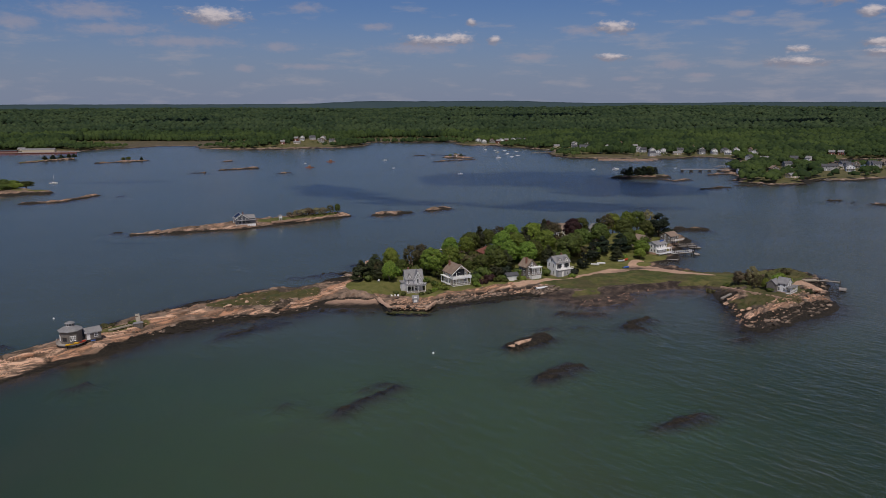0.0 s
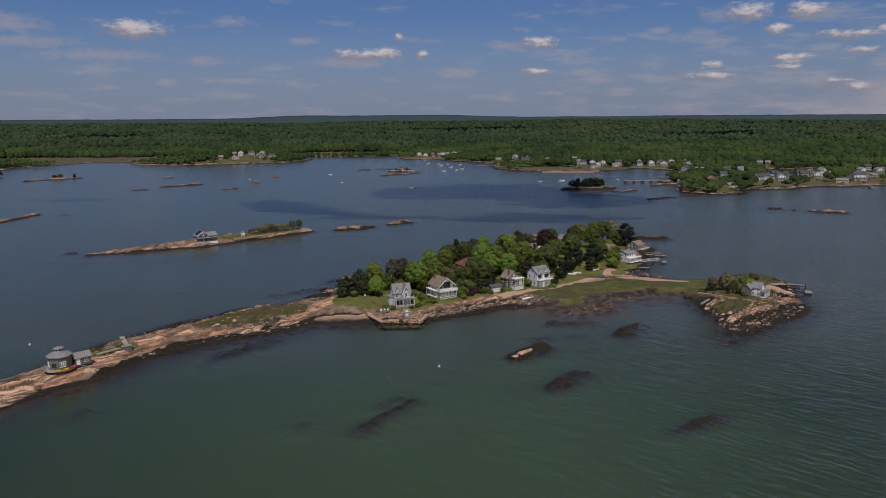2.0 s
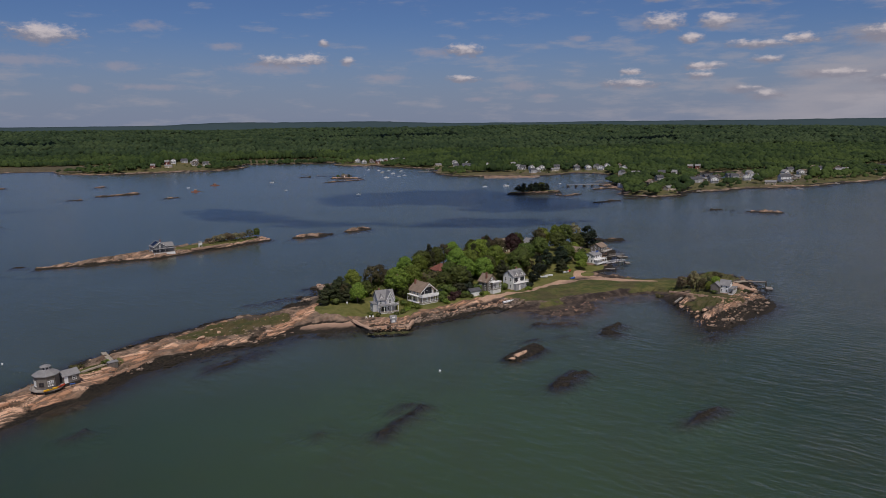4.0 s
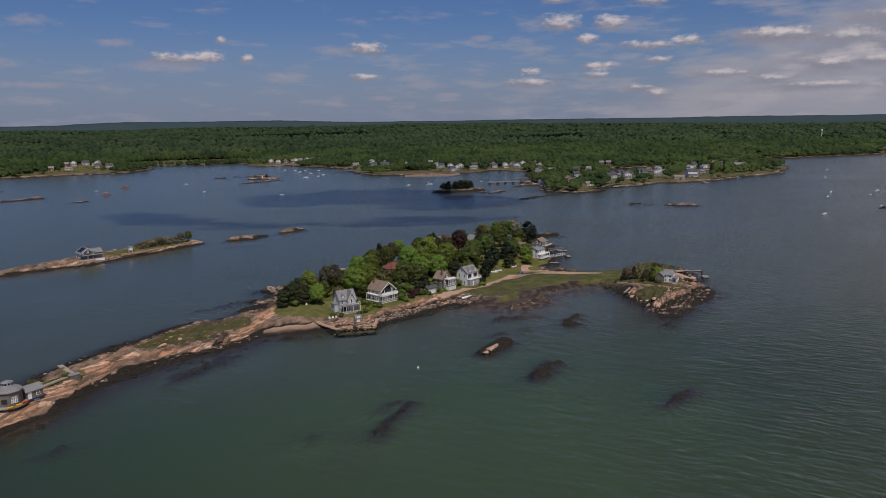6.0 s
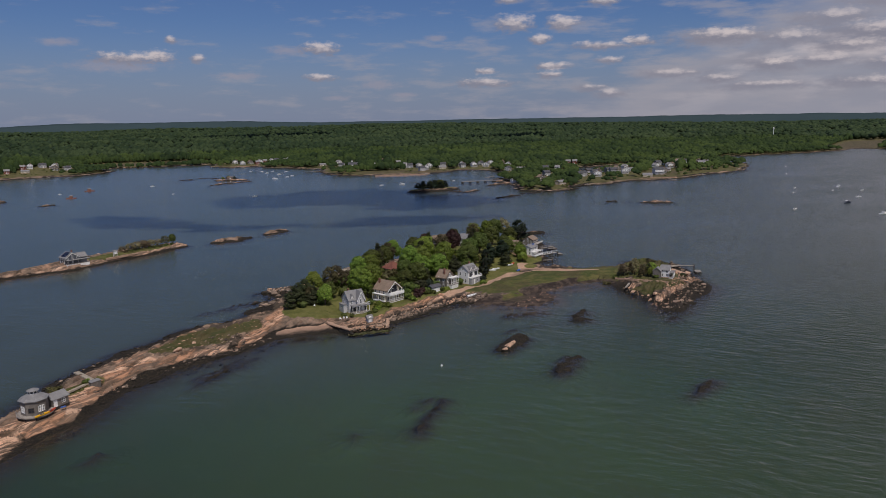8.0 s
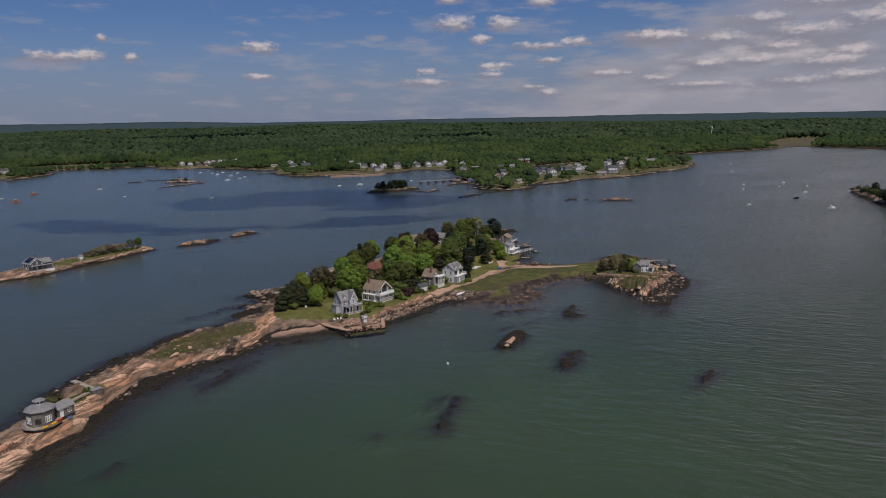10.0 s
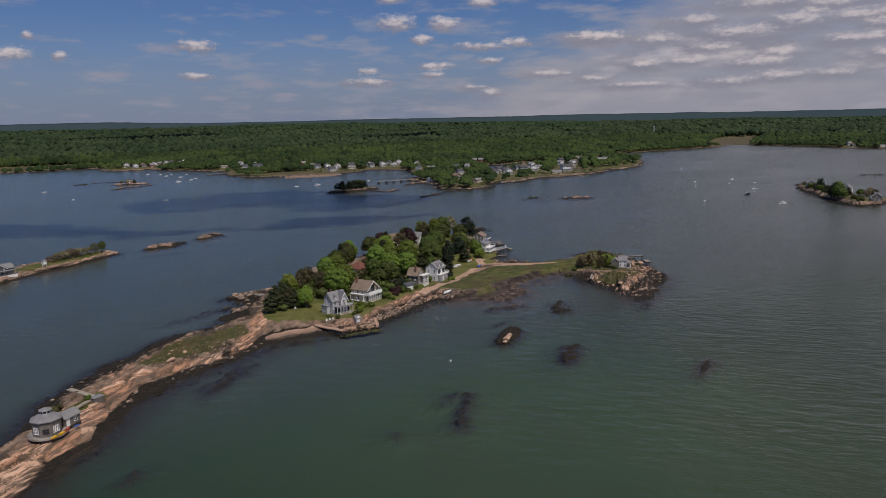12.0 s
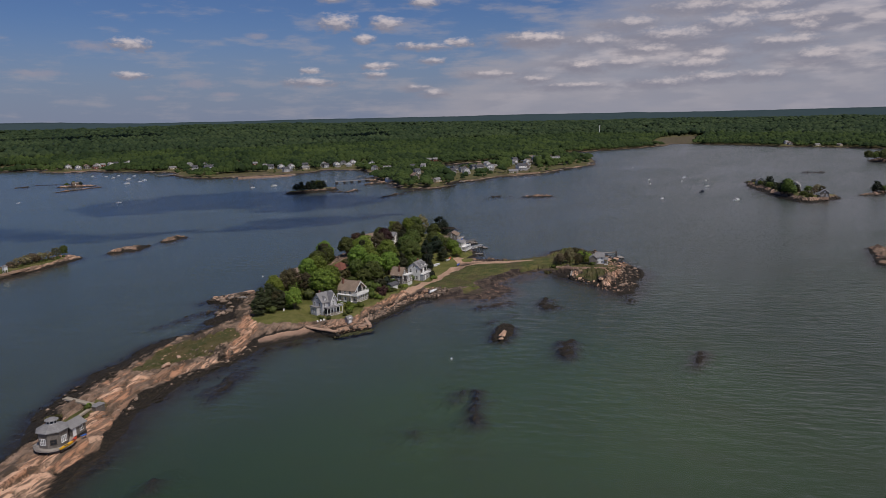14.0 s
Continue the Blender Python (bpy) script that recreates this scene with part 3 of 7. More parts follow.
# ---- the island: spines of the land, with the height that each reaches ----
# x0 y0 r0 x1 y1 r1, height
RIDGE = [(-150, 140, 10, -126, 168, 10, 3.6), (-126, 168, 10, -104, 196, 9, 3.9), (-104, 196, 9, -94, 215, 11, 3.4),
         (-94, 215, 11, -76, 235, 14, 2.8), (-76, 235, 14, -58, 247, 16, 2.7), (-58, 247, 16, -42, 256, 13, 3.0)]
BODY = [(-42, 256, 13, -14, 266, 28, 3.4), (-14, 266, 28, 30, 300, 38, 4.0), (30, 300, 38, 76, 336, 30, 4.6),
        (76, 336, 30, 108, 362, 18, 4.2), (86, 320, 14, 94, 322, 11, 2.8), (-20, 295, 10, -32, 306, 3.5, 2.0), (83, 303, 6, 98, 292, 6, 1.3)]
MARSH = [(46, 262, 15, 84, 279, 13, 1.9), (84, 279, 13, 116, 274, 12, 1.9), (52, 250, 11, 60, 250, 8, 1.5)]
ISLET = [(97, 214, 4.5, 117, 244, 17.5, 2.7), (116, 245, 19, 132, 272, 16, 2.7), (132, 272, 16, 140, 284, 9, 2.2)]
# reefs: the height is that of their crest
REEFS = [(20, 198, 2.5, 30, 206, 3.5, .55), (26, 174, 3.5, 34, 182, 3.5, -.2), (60, 220, 2.0, 66, 225, 2.0, .35), (57, 216, 2, 62, 214, 2, .2),
         (-24, 154, 1.8, -12, 168, 2.4, -.1), (-18, 167, 3, -14, 171, 2.5, -.75), (46, 144, 1, 59, 152, 2.2, -.15), (-70, 204, 1.2, -56, 217, 2.2, -.3),
         (-92, 169, 1.5, -90, 172, 1.5, -.6), (-38, 157, .8, -37, 159, .8, -.8), (-134, 190, 2, -128, 200, 2, -.6), (-60, 284, 3, -42, 292, 4, -.5),
         (-44, 276, 4, -34, 284, 5, .1), (30, 214, 1, 34, 216, 1, -.4), (42, 218, 1, 45, 219, 1, -.5), (131, 394, 3, 146, 392, 3, .9),
         (40, 232, 3, 52, 230, 3, -.3), (150, 277, .6, 152, 277, .6, .1), (88, 203, 1.5, 93, 208, 2, -.2), (-66, 212, 2.5, -50, 223, 3, -.55), (-108, 176, 2, -96, 187, 2, -.35), (-41, 235, 1.2, -24, 233.6, 1.2, .1)]
LAWN = [(-30, 258, 6, -12, 252, 10), (-14, 254, 8, 4, 259, 6), (4, 261, 5.5, 22, 271, 4.5), (84, 316, 8, 92, 322, 6), (-14, 262, 16, 20, 284, 20), (20, 284, 20, 44, 304, 24), (40, 300, 24, 78, 330, 26), (60, 290, 8, 80, 300, 8), (76, 336, 26, 104, 356, 14)]
KNOLL = [(-77, 234, 3.0, -64, 241, 7.0), (-64, 241, 7.0, -48, 250, 4.5), (-100, 205, 2, -93, 213, 2.5), (101, 237, 5, 117, 240, 6), (112, 244, 4, 128, 252, 5), (116, 250, 8, 134, 276, 8), (96, 262, 8, 118, 268, 6)]
SHINGLE_BEACH = [(28, 262, 1.4, 44, 270, 1.8), (44, 270, 1.8, 56, 278, 2.0), (56, 278, 1.8, 70, 288, 1.8), (70, 288, 1.3, 80, 292.5, 1.6), (81, 296, 2.4, 86, 291, 4.6), (86, 290, 5.0, 94, 284.5, 3.6), (94, 284.5, 3.4, 107, 276.5, 0.8),
                 (80, 299, 1.2, 84, 304, 2.4), (-38, 241.5, 3.0, -25, 241.5, 2.8), (130, 259, 1.0, 136, 265, 1.2), (136, 262, 2, 139, 254, 1.8)]
# level ground under houses and lawns: x, y, radius, height
PADS = [(-11, 254, 9, 1.9), (4.5, 263, 8, 2.0), (45.5, 279.5, 9, 0.9), (33, 274.5, 6.5, 1.2), (25, 268, 4, 1.6), (120.6, 247.8, 8, 2.8), (62, 293, 9, 1.6), (77, 302, 9, 1.8), (54, 286, 8, 1.3), (-103.5, 193.5, 5.5, 2.4), (-98.5, 196, 4, 2.5), (97, 320, 8, 1.6)]
RUBBLE = [(-114, 206, 5, -100, 229, 8), (-100, 229, 8, -70, 258, 9), (-70, 258, 9, -44, 270, 9), (-104, 182, 3, -86, 205, 3), (-128, 170, 4, -112, 186, 3), (-40, 276, 8, -30, 296, 8), (93, 216, 9, 114, 240, 17), (114, 240, 17, 134, 262, 15), (-80, 236, 5, -50, 244, 12), (50, 258, 14, 80, 262, 8), (2, 244, 5, 40, 258, 6), (-104, 224, 5, -94, 232, 6), (-70, 226, 4, -46, 234, 5), (44, 244, 7, 74, 256, 5), (-26, 304, 6, -34, 306, 5)]

# clean pink slabs, and belts of dark weed
SLABS = [(-150, 140, 7, -126, 168, 6), (-126, 166, 8.5, -105, 181, 7), (-107, 184, 6.0, -100, 194, 4.0), (-100, 194, 3.6, -93.5, 206, 3.2), (-93.5, 206, 3.2, -87, 217.5, 3.2), (-87, 217.5, 3.2, -80, 226, 2.4), (-88, 228, 1.0, -76, 238, 1.2), (-76, 238, 1.2, -66, 248, 1.0),
         (-76, 225, 2.0, -62, 229, 1.6), (-62, 229, 1.6, -54, 230, 1.4), (-54, 229, 1.5, -50, 236, 2.2), (-50, 236, 2.2, -42, 248, 3), (-42, 248, 3, -34, 266, 2.2), (-6, 245.5, 3.0, 14, 257.5, 3.2), (14, 257.5, 3.2, 34, 267, 2.8), (95, 222, 2.4, 106, 227, 1.4), (109, 229, 1.6, 122, 236, 1.0), (124, 238, 1.2, 134, 247, 3.2), (134, 247, 5, 140, 257, 5), (97, 240, 2, 102, 246, 2), (-24, 303, 3, -20, 300, 3)]
WEED_BELT = [(-112, 212, 4, -98, 230, 5), (-98, 230, 5, -74, 256, 6), (-74, 256, 6, -46, 273, 7), (-46, 273, 7, -36, 290, 6), (44, 243, 7, 74, 255, 6), (-104, 180, 2.0, -95, 191, 2.4), (-95, 191, 2.4, -89, 204, 2.4), (-89, 204, 2.6, -80, 213, 3.4), (-80, 213, 3.4, -62, 221, 3.8), (-62, 221, 3.6, -44, 231, 3.4), (90, 212, 5, 116, 228, 5), (116, 228, 5, 140, 246, 4.5)]


def crest(x, y, spines, reach=9.0):
    """Height of the land near each spine, blended between spines."""
    total, weight = 0.0, 1e-12
    for s in spines:
        w = np.exp(-np.clip(capsule(x, y, s[:6]), -30, 200) / reach)
        total, weight = total + w * s[6], weight + w
    return total / weight


def terrace(x, y):
    """Depth inside the stone-faced terrace below the lawn."""
    return np.minimum.reduce([(x + 26.2) * 0.92 + (y - 252.0) * 0.39, y - 235 + (x + 18.6) * 0.08, (-1.8 - x) * 0.93 + (y - 243.5) * 0.36, 243.5 - y + 0.3 * (-x - 5)])


def island_height(x, y):
    """Height of the island and its reefs at x, y."""
    wob = 5.5 * fbm(x / 14, y / 14, 5, 3)
    land = RIDGE + BODY + MARSH + ISLET
    inside = -(union(x, y, land, 2.5) + wob)
    rise = crest(x, y, land)
    rough = split_rock(x, y, 300)[0]
    z = rise * (1 - np.exp(-np.maximum(inside, 0) / (2.2 + 1.0 * rise)))
    soft = np.maximum(softstep(-union(x, y, LAWN, 2.0), -4, 2), np.maximum(softstep(-union(x, y, MARSH, 2.0), 1, 5), softstep(-union(x, y, SHINGLE_BEACH, 1.0), -1.5, 0.5)))
    z = z + rough * (1 - 0.1 * softstep(-union(x, y, ISLET, 2.0), -3, 3)) * (1 - 0.93 * soft) * softstep(inside, -0.5, 4)
    z = np.where(inside > 0, np.maximum(z, 0.12 * np.minimum(inside, 2)), -2.75 * (1 - np.exp(np.minimum(inside, 0) * 0.095)))
    belt = softstep(-union(x, y, WEED_BELT, 1.5) + 3 * fbm(x / 4, y / 4, 3, 13), -1.0, 2.5) * (1 - softstep(-union(x, y, SLABS, 1.0), -2.5, 0))
    z = np.where(inside > 0, z * (1 - 0.72 * belt), z)
    z = z + softstep(terrace(x, y) + 1.6 * fbm(x / 3, y / 3, 3, 79), -0.5, 0.7) * (1.15 + 0.22 * rough + 0.3 * softstep(y, 236, 244) - z)
    reef = np.full_like(z, -2.75)
    for s in REEFS:
        d = capsule(x, y, s[:6]) + 5.0 * fbm(x / 7, y / 7, 4, 60) + 1.5
        crown = s[6] + 0.2 - 0.04 * np.minimum(d, 0) + 1.7 * fbm(x / 2.6, y / 2.0, 3, 70)
        reef = np.maximum(reef, -2.75 + (crown + 2.75) * np.exp(-np.maximum(d, 0) / 4.5))
    z = np.maximum(z, reef)
    cove = capsule(x, y, (82, 258, 4, 95, 262, 6)) + 3 * fbm(x / 5, y / 5, 3, 66)
    z = np.maximum(z, -2.75 + 2.45 * softstep(cove, 9, -2) + 0.25 * fbm(x / 3, y / 3, 3, 67))
    cove = softstep(-capsule(x, y, (-39, 241, 4.0, -24, 241, 4.0)) + 2.0 * fbm(x / 3, y / 3, 3, 68), -1.5, 1.5)
    z = z + cove * (np.clip(0.13 * (y - 236.8) + 0.5 * fbm(x / 2.5, y / 2.0, 3, 69), -0.4, 1.35) - z)
    for px, py, reach, level in PADS:
        z = z + softstep(reach - np.hypot(x - px, y - py), -2.5, 2.0) * (level - z) * softstep(inside, 1.0, 4.0)
    return np.maximum(z, -2.75), inside


def ground_z(x, y):
    return float(island_height(np.array([float(x)]), np.array([float(y)]))[0][0])


def build_island():
    xs, ys = np.arange(-172, 182, 0.53), np.arange(118, 412, 0.53)
    x, y = np.meshgrid(xs, ys)
    z, inside = island_height(x, y)
    faces = grid_faces(len(xs), len(ys))
    faces = faces[(z.ravel()[faces] > -2.62).any(1)]
    used, back = np.unique(faces, return_inverse=True)
    me = mesh_of("island", np.stack([x, y, z], -1).reshape(-1, 3)[used], back.reshape(faces.shape), SHORE, False)
    lawn = softstep(-union(x, y, LAWN, 2.0) + 3 * fbm(x / 6, y / 6, 3, 5), -2, 1.5)
    grass = np.maximum(lawn, 0.72 * softstep(-union(x, y, KNOLL, 1.5), -2, 1.5))
    marsh = softstep(-union(x, y, MARSH, 2.0) + 8 * fbm(x / 8, y / 8, 4, 8) + softstep(y, 258, 276) * 6, 5.5, 9)
    flat = softstep(-union(x, y, ISLET, 2.0), 2, 5) * softstep(y, 268, 276)
    grass = np.maximum.reduce([grass, marsh, flat])
    sand = softstep(-union(x, y, SHINGLE_BEACH, 1.0) + 1.6 * fbm(x / 3, y / 3, 3, 9), -0.8, 0.6)
    rubble = softstep(-union(x, y, RUBBLE, 1.5) + 3 * fbm(x / 5, y / 5, 3, 10), -1, 1)
    built = softstep(terrace(x, y) + 1.6 * fbm(x / 3, y / 3, 3, 79), -0.3, 0.8)
    sand = np.maximum(sand, 0.3 * built * softstep(fbm(x / 3, y / 3, 3, 78), -0.1, 0.15))
    clean = np.maximum(softstep(-union(x, y, SLABS, 1.0) + 3.5 * fbm(x / 5, y / 5, 3, 12), -1.2, 0.8), 0.35 * built)
    weedy = softstep(-union(x, y, WEED_BELT, 1.5) + 3 * fbm(x / 4, y / 4, 3, 13), -1.5, 1.5) * (1 - clean)
    dry = softstep(-union(x, y, KNOLL, 1.5), -3, 1)
    mud = softstep(-union(x, y, MARSH, 2.0), -15, -5)
    values = dict(grass=grass * (1 - 0.9 * sand) * (1 - built), sand=sand, marsh=np.maximum.reduce([marsh, flat, 0.85 * dry * (1 - lawn)]), rubble=rubble * (1 - built), mud=mud, heath=dry * (1 - lawn) * softstep(-y, -256, -246) * softstep(x, -92, -86), clean=clean, weedy=weedy, tone=split_rock(x, y, 300)[1], joint=split_rock(x, y, 300)[2])
    point_values(me, **{key: value.ravel()[used] for key, value in values.items()})
    return tagged(new("ground_island", me), "pink granite island with lawns, tidal marsh and weed-dark shore", "island", kind="structure")


build_island()

# ---- the mainland: wooded capes, marshes and a village shore ----
COAST = [(-3000, 3400, 2000, 3500, 3400, 2000), (-1100, 1400, 300, -720, 1290, 230), (-720, 1290, 230, -640, 1300, 110), (-560, 1320, 70, -380, 1320, 68),
         (-300, 1252, 114, -222, 1258, 90), (-170, 1405, 65, 20, 1400, 52), (66, 1286, 46, 112, 1296, 42), (150, 1390, 66, 230, 1340, 74), (240, 1310, 74, 222, 1130, 54), (222, 1130, 54, 215, 990, 60),
         (215, 990, 62, 268, 985, 66), (268, 985, 64, 350, 1035, 56), (294, 641, 22, 350, 760, 42), (300, 650, 26, 380, 705, 34), (350, 760, 40, 430, 900, 58), (372, 705, 42, 475, 724, 58),
         (475, 724, 58, 600, 792, 68), (600, 792, 68, 696, 846, 44), (440, 990, 108, 700, 1080, 170), (300, 1250, 200, 900, 1200, 210), (900, 1190, 205, 1100, 1200, 200), (1480, 1000, 240, 1440, 550, 240),
         (1440, 550, 240, 1520, 200, 260), (2200, 900, 900, 3500, 900, 900)]
MEADOWS = [(-560, 1290, 95, -380, 1300, 105), (-150, 1400, 40, 10, 1410, 40), (-140, 1440, 30, 0, 1450, 30), (470, 700, 14, 520, 735, 18), (1200, 1030, 38, 1540, 1245, 52),
           (470, 668, 8, 430, 672, 8), (200, 950, 14, 330, 925, 14), (-640, 1080, 30, -590, 1090, 30)]
VILLAGE = [(30, 1270, 14, 165, 1262, 16), (150, 1060, 14, 175, 1010, 14), (190, 945, 12, 300, 925, 12), (310, 800, 8, 330, 850, 10), (350, 690, 12, 450, 690, 14), (470, 690, 14, 580, 730, 16), (580, 740, 14, 680, 790, 14), (-270, 1165, 10, -200, 1215, 12)]


def coast_height(x, y):
    inside = -(union(x, y, COAST, 8.0) + 30 * fbm(x / 55, y / 55, 4, 80) + 14 * fbm(x / 20, y / 20, 3, 85))
    hills = softstep(inside, 150, 1500) * (18 + 62 * fbm(x / 620, y / 620, 4, 90)) + softstep(np.hypot(x + 60, y - 15), 1500, 4300) * softstep(inside, 100, 500) * (28 + 40 * fbm(x / 800, y / 800, 3, 92)) + softstep(inside, 20, 220) * (4 + 12 * fbm(x / 160, y / 160, 3, 95))
    hills = hills * (1 - 0.5 * softstep(np.degrees(np.arctan2(x + 60, y - 15)), 34, 50))
    hills = hills + 13 * np.exp(-((x + 280) ** 2 + (y - 1275) ** 2) / 75.0 ** 2)
    meadow = softstep(-union(x, y, MEADOWS, 6.0), -20, 10)
    shore = 2.4 * (1 - np.exp(-np.maximum(inside, 0) / 9)) + 1.2 * fbm(x / 9, y / 9, 3, 99) * softstep(inside, 0, 3)
    z = np.where(inside > 0, np.maximum(shore, 0.1), -2.8 * (1 - np.exp(np.minimum(inside, 0) * 0.08))) + hills * (1 - meadow)
    return z, inside, meadow


def build_mainland():
    xs = np.concatenate([np.arange(-4800, -900, 75), np.arange(-900, 1500, 6.5), np.arange(1500, 4860, 75)])
    ys = np.concatenate([np.arange(100, 560, 20), np.arange(560, 1480, 6.5), np.arange(1480, 4860, 40)])
    x, y = np.meshgrid(xs, ys)
    z, inside, meadow = coast_height(x, y)
    me = mesh_of("mainland", np.stack([x, y, z], -1).reshape(-1, 3), grid_faces(len(xs), len(ys)), SHORE_FAR)
    grass = softstep(inside, 3.5, 7)
    point_values(me, grass=grass, sand=softstep(inside, 0, 2) * softstep(fbm(x / 50, y / 50, 3, 120), 0.1, 0.22) * (1 - softstep(inside, 6, 10)), marsh=np.maximum(meadow * 0.95, 0.5), rubble=grass * 0 + 0.5, mud=grass * 0, clean=grass * 0 + 0.5, weedy=grass * 0, joint=grass * 0, tone=value_noise(x / 11, y / 11, 140))
    return tagged(new("ground_mainland", me), "low wooded mainland with rocky coves and marsh meadows", "mainland", kind="structure")


build_mainland()


# ---- where the shore houses stand: x, y, turn ----
SHORE_HOUSES = {
    "white": [(-210, 1285, -20), (63, 1304, 3), (72, 1269, 8), (128, 1318, 16), (162, 1340, -7), (224, 1362, 15), (283, 953, -23), (357, 1000, -31), (363, 970, 1), (378, 960, -33), (401, 991, -9), (405, 941, -41), (562, 784, 0), (474, 755, -31), (633, 795, -30), (1258, 800, 60), (404, 716, -20)],
    "grey": [(-224, 1252, 28), (139, 1330, -29), (199, 1097, -27), (270, 936, 9), (393, 730, 5), (415, 738, -1), (457, 770, 3), (407, 839, -28), (279, 1009, -29), (450, 750, -12), (-190, 1245, 20)],
    "shingle": [(-206, 1240, 0), (87, 1287, 11), (281, 1150, -23), (418, 987, -34), (324, 706, 1), (430, 752, -31), (503, 722, -14), (367, 1069, -20), (229, 1050, -26), (1239, 782, -37)],
    "red": [(-246, 1225, -17), (96, 1266, 18), (114, 1303, 7), (292, 1102, -7), (505, 941, -33), (519, 945, -33), (624, 796, -20), (643, 806, -50), (-262, 1192, 10)],
    "low": [(-193, 1281, 16), (180, 1145, 13), (312, 966, 0), (489, 769, -13), (448, 681, -37), (318, 655, 20), (525, 744, -45), (1242, 690, 60), (1233, 726, -26), (-240, 1200, 0), (-640, 1105, 0)],
    "big": [(205, 1052, -10), (484, 708, -10), (616, 821, -34)],
}


def more_sites():
    """Houses among the trees behind the first row."""
    rng = random.Random(31)
    for x0, y0, x1, y1, count in ((60, 1290, 215, 1270, 4), (200, 1200, 290, 1000, 5), (260, 1010, 400, 960, 5), (340, 730, 460, 750, 5), (470, 760, 680, 850, 8), (360, 880, 430, 800, 3), (-270, 1200, -190, 1270, 2)):
        for n in range(count):
            f = (n + rng.uniform(0.1, 0.9)) / count
            SHORE_HOUSES[rng.choice(("white", "white", "grey", "shingle", "low"))].append((round(x0 + f * (x1 - x0), 1), round(y0 + f * (y1 - y0) + rng.uniform(-18, 30), 1), round(rng.uniform(-40, 40))))


more_sites()


def cleared(x, y):
    """Yards: no tree beside a house, nor between it and the bay."""
    near = np.zeros(len(x), bool)
    for sites in SHORE_HOUSES.values():
        for hx, hy, _ in sites:
            away = math.hypot(hx + 60, hy - 15)
            ax, ay = (-60 - hx) / away, (15 - hy) / away
            along, across = (x - hx) * ax + (y - hy) * ay, np.abs((x - hx) * ay - (y - hy) * ax)
            near |= (along > -7) & (along < 60) & (across < 8.0 + 0.03 * along)
    return near


# ---- woods: crowns, joined, by distance ----
def crowns(name, spots, level, mat, label, lump=0.3, lobes=1, rise=0.46):
    """Many rounded, dented crowns in one mesh. spots: x, y, foot, radius, height."""
    base_v, base_f = ICO[level][0].copy(), ICO[level][1]
    if level:
        # nobody sees the undersides
        base_f = base_f[base_v[:, 2][base_f].max(1) > -0.4]
    if lobes == 1:
        # closed canopy: the lower half falls straight down between its neighbours
        low = base_v[:, 2] < 0.05
        base_v[low, :2] *= 0.96 / np.maximum(np.hypot(base_v[low, 0], base_v[low, 1]), 0.35)[:, None]
        base_v[low, 2] = base_v[low, 2] * 1.7 - 0.15
    rng = np.random.default_rng(level + len(spots))
    if lobes > 1:
        # each crown is a heap of lobes: one in the middle, the others round it
        many = np.repeat(spots, lobes, 0)
        k = np.tile(np.arange(lobes), len(spots))
        a, out = rng.uniform(0, 6.283, len(many)), np.where(k == 0, 0.0, rng.uniform(0.42, 0.68, len(many)))
        up = np.where(k == 0, 0.22, rng.uniform(-0.12, 0.24, len(many)))
        many[:, 0] += many[:, 3] * out * np.cos(a)
        many[:, 1] += many[:, 3] * out * np.sin(a)
        size = np.where(k == 0, 0.68, rng.uniform(0.38, 0.6, len(many)))
        many[:, 2] += many[:, 4] * (0.58 * (1 - size) + 0.5 * up)
        many[:, 3] *= size
        many[:, 4] *= size
        spots = many
    n, m = len(spots), len(base_v)
    dent = 1 + lump * rng.uniform(-1, 1, (n, m))
    lean = rng.uniform(0, 6.283, n)
    c, s = np.cos(lean)[:, None], np.sin(lean)[:, None]
    vx, vy, vz = base_v[:, 0] * dent, base_v[:, 1] * dent, base_v[:, 2] * dent
    r, h = spots[:, 3:4], spots[:, 4:5]
    px = spots[:, 0:1] + r * (vx * c - vy * s)
    py = spots[:, 1:2] + r * (vx * s + vy * c)
    pz = spots[:, 2:3] + h * (1.04 - rise) + h * rise * vz
    faces = (base_f[None] + (np.arange(n) * m)[:, None, None]).reshape(-1, 3)
    me = mesh_of(name, np.stack([px, py, pz], -1).reshape(-1, 3), faces, mat)
    return tagged(new(name, me), label, "woods", kind="stuff")


def seen_from_bay(x, y):
    """Inside the fan of land that faces the bay."""
    a = np.degrees(np.arctan2(x + 60, y - 15))
    return (a > -40) & (a < 76)


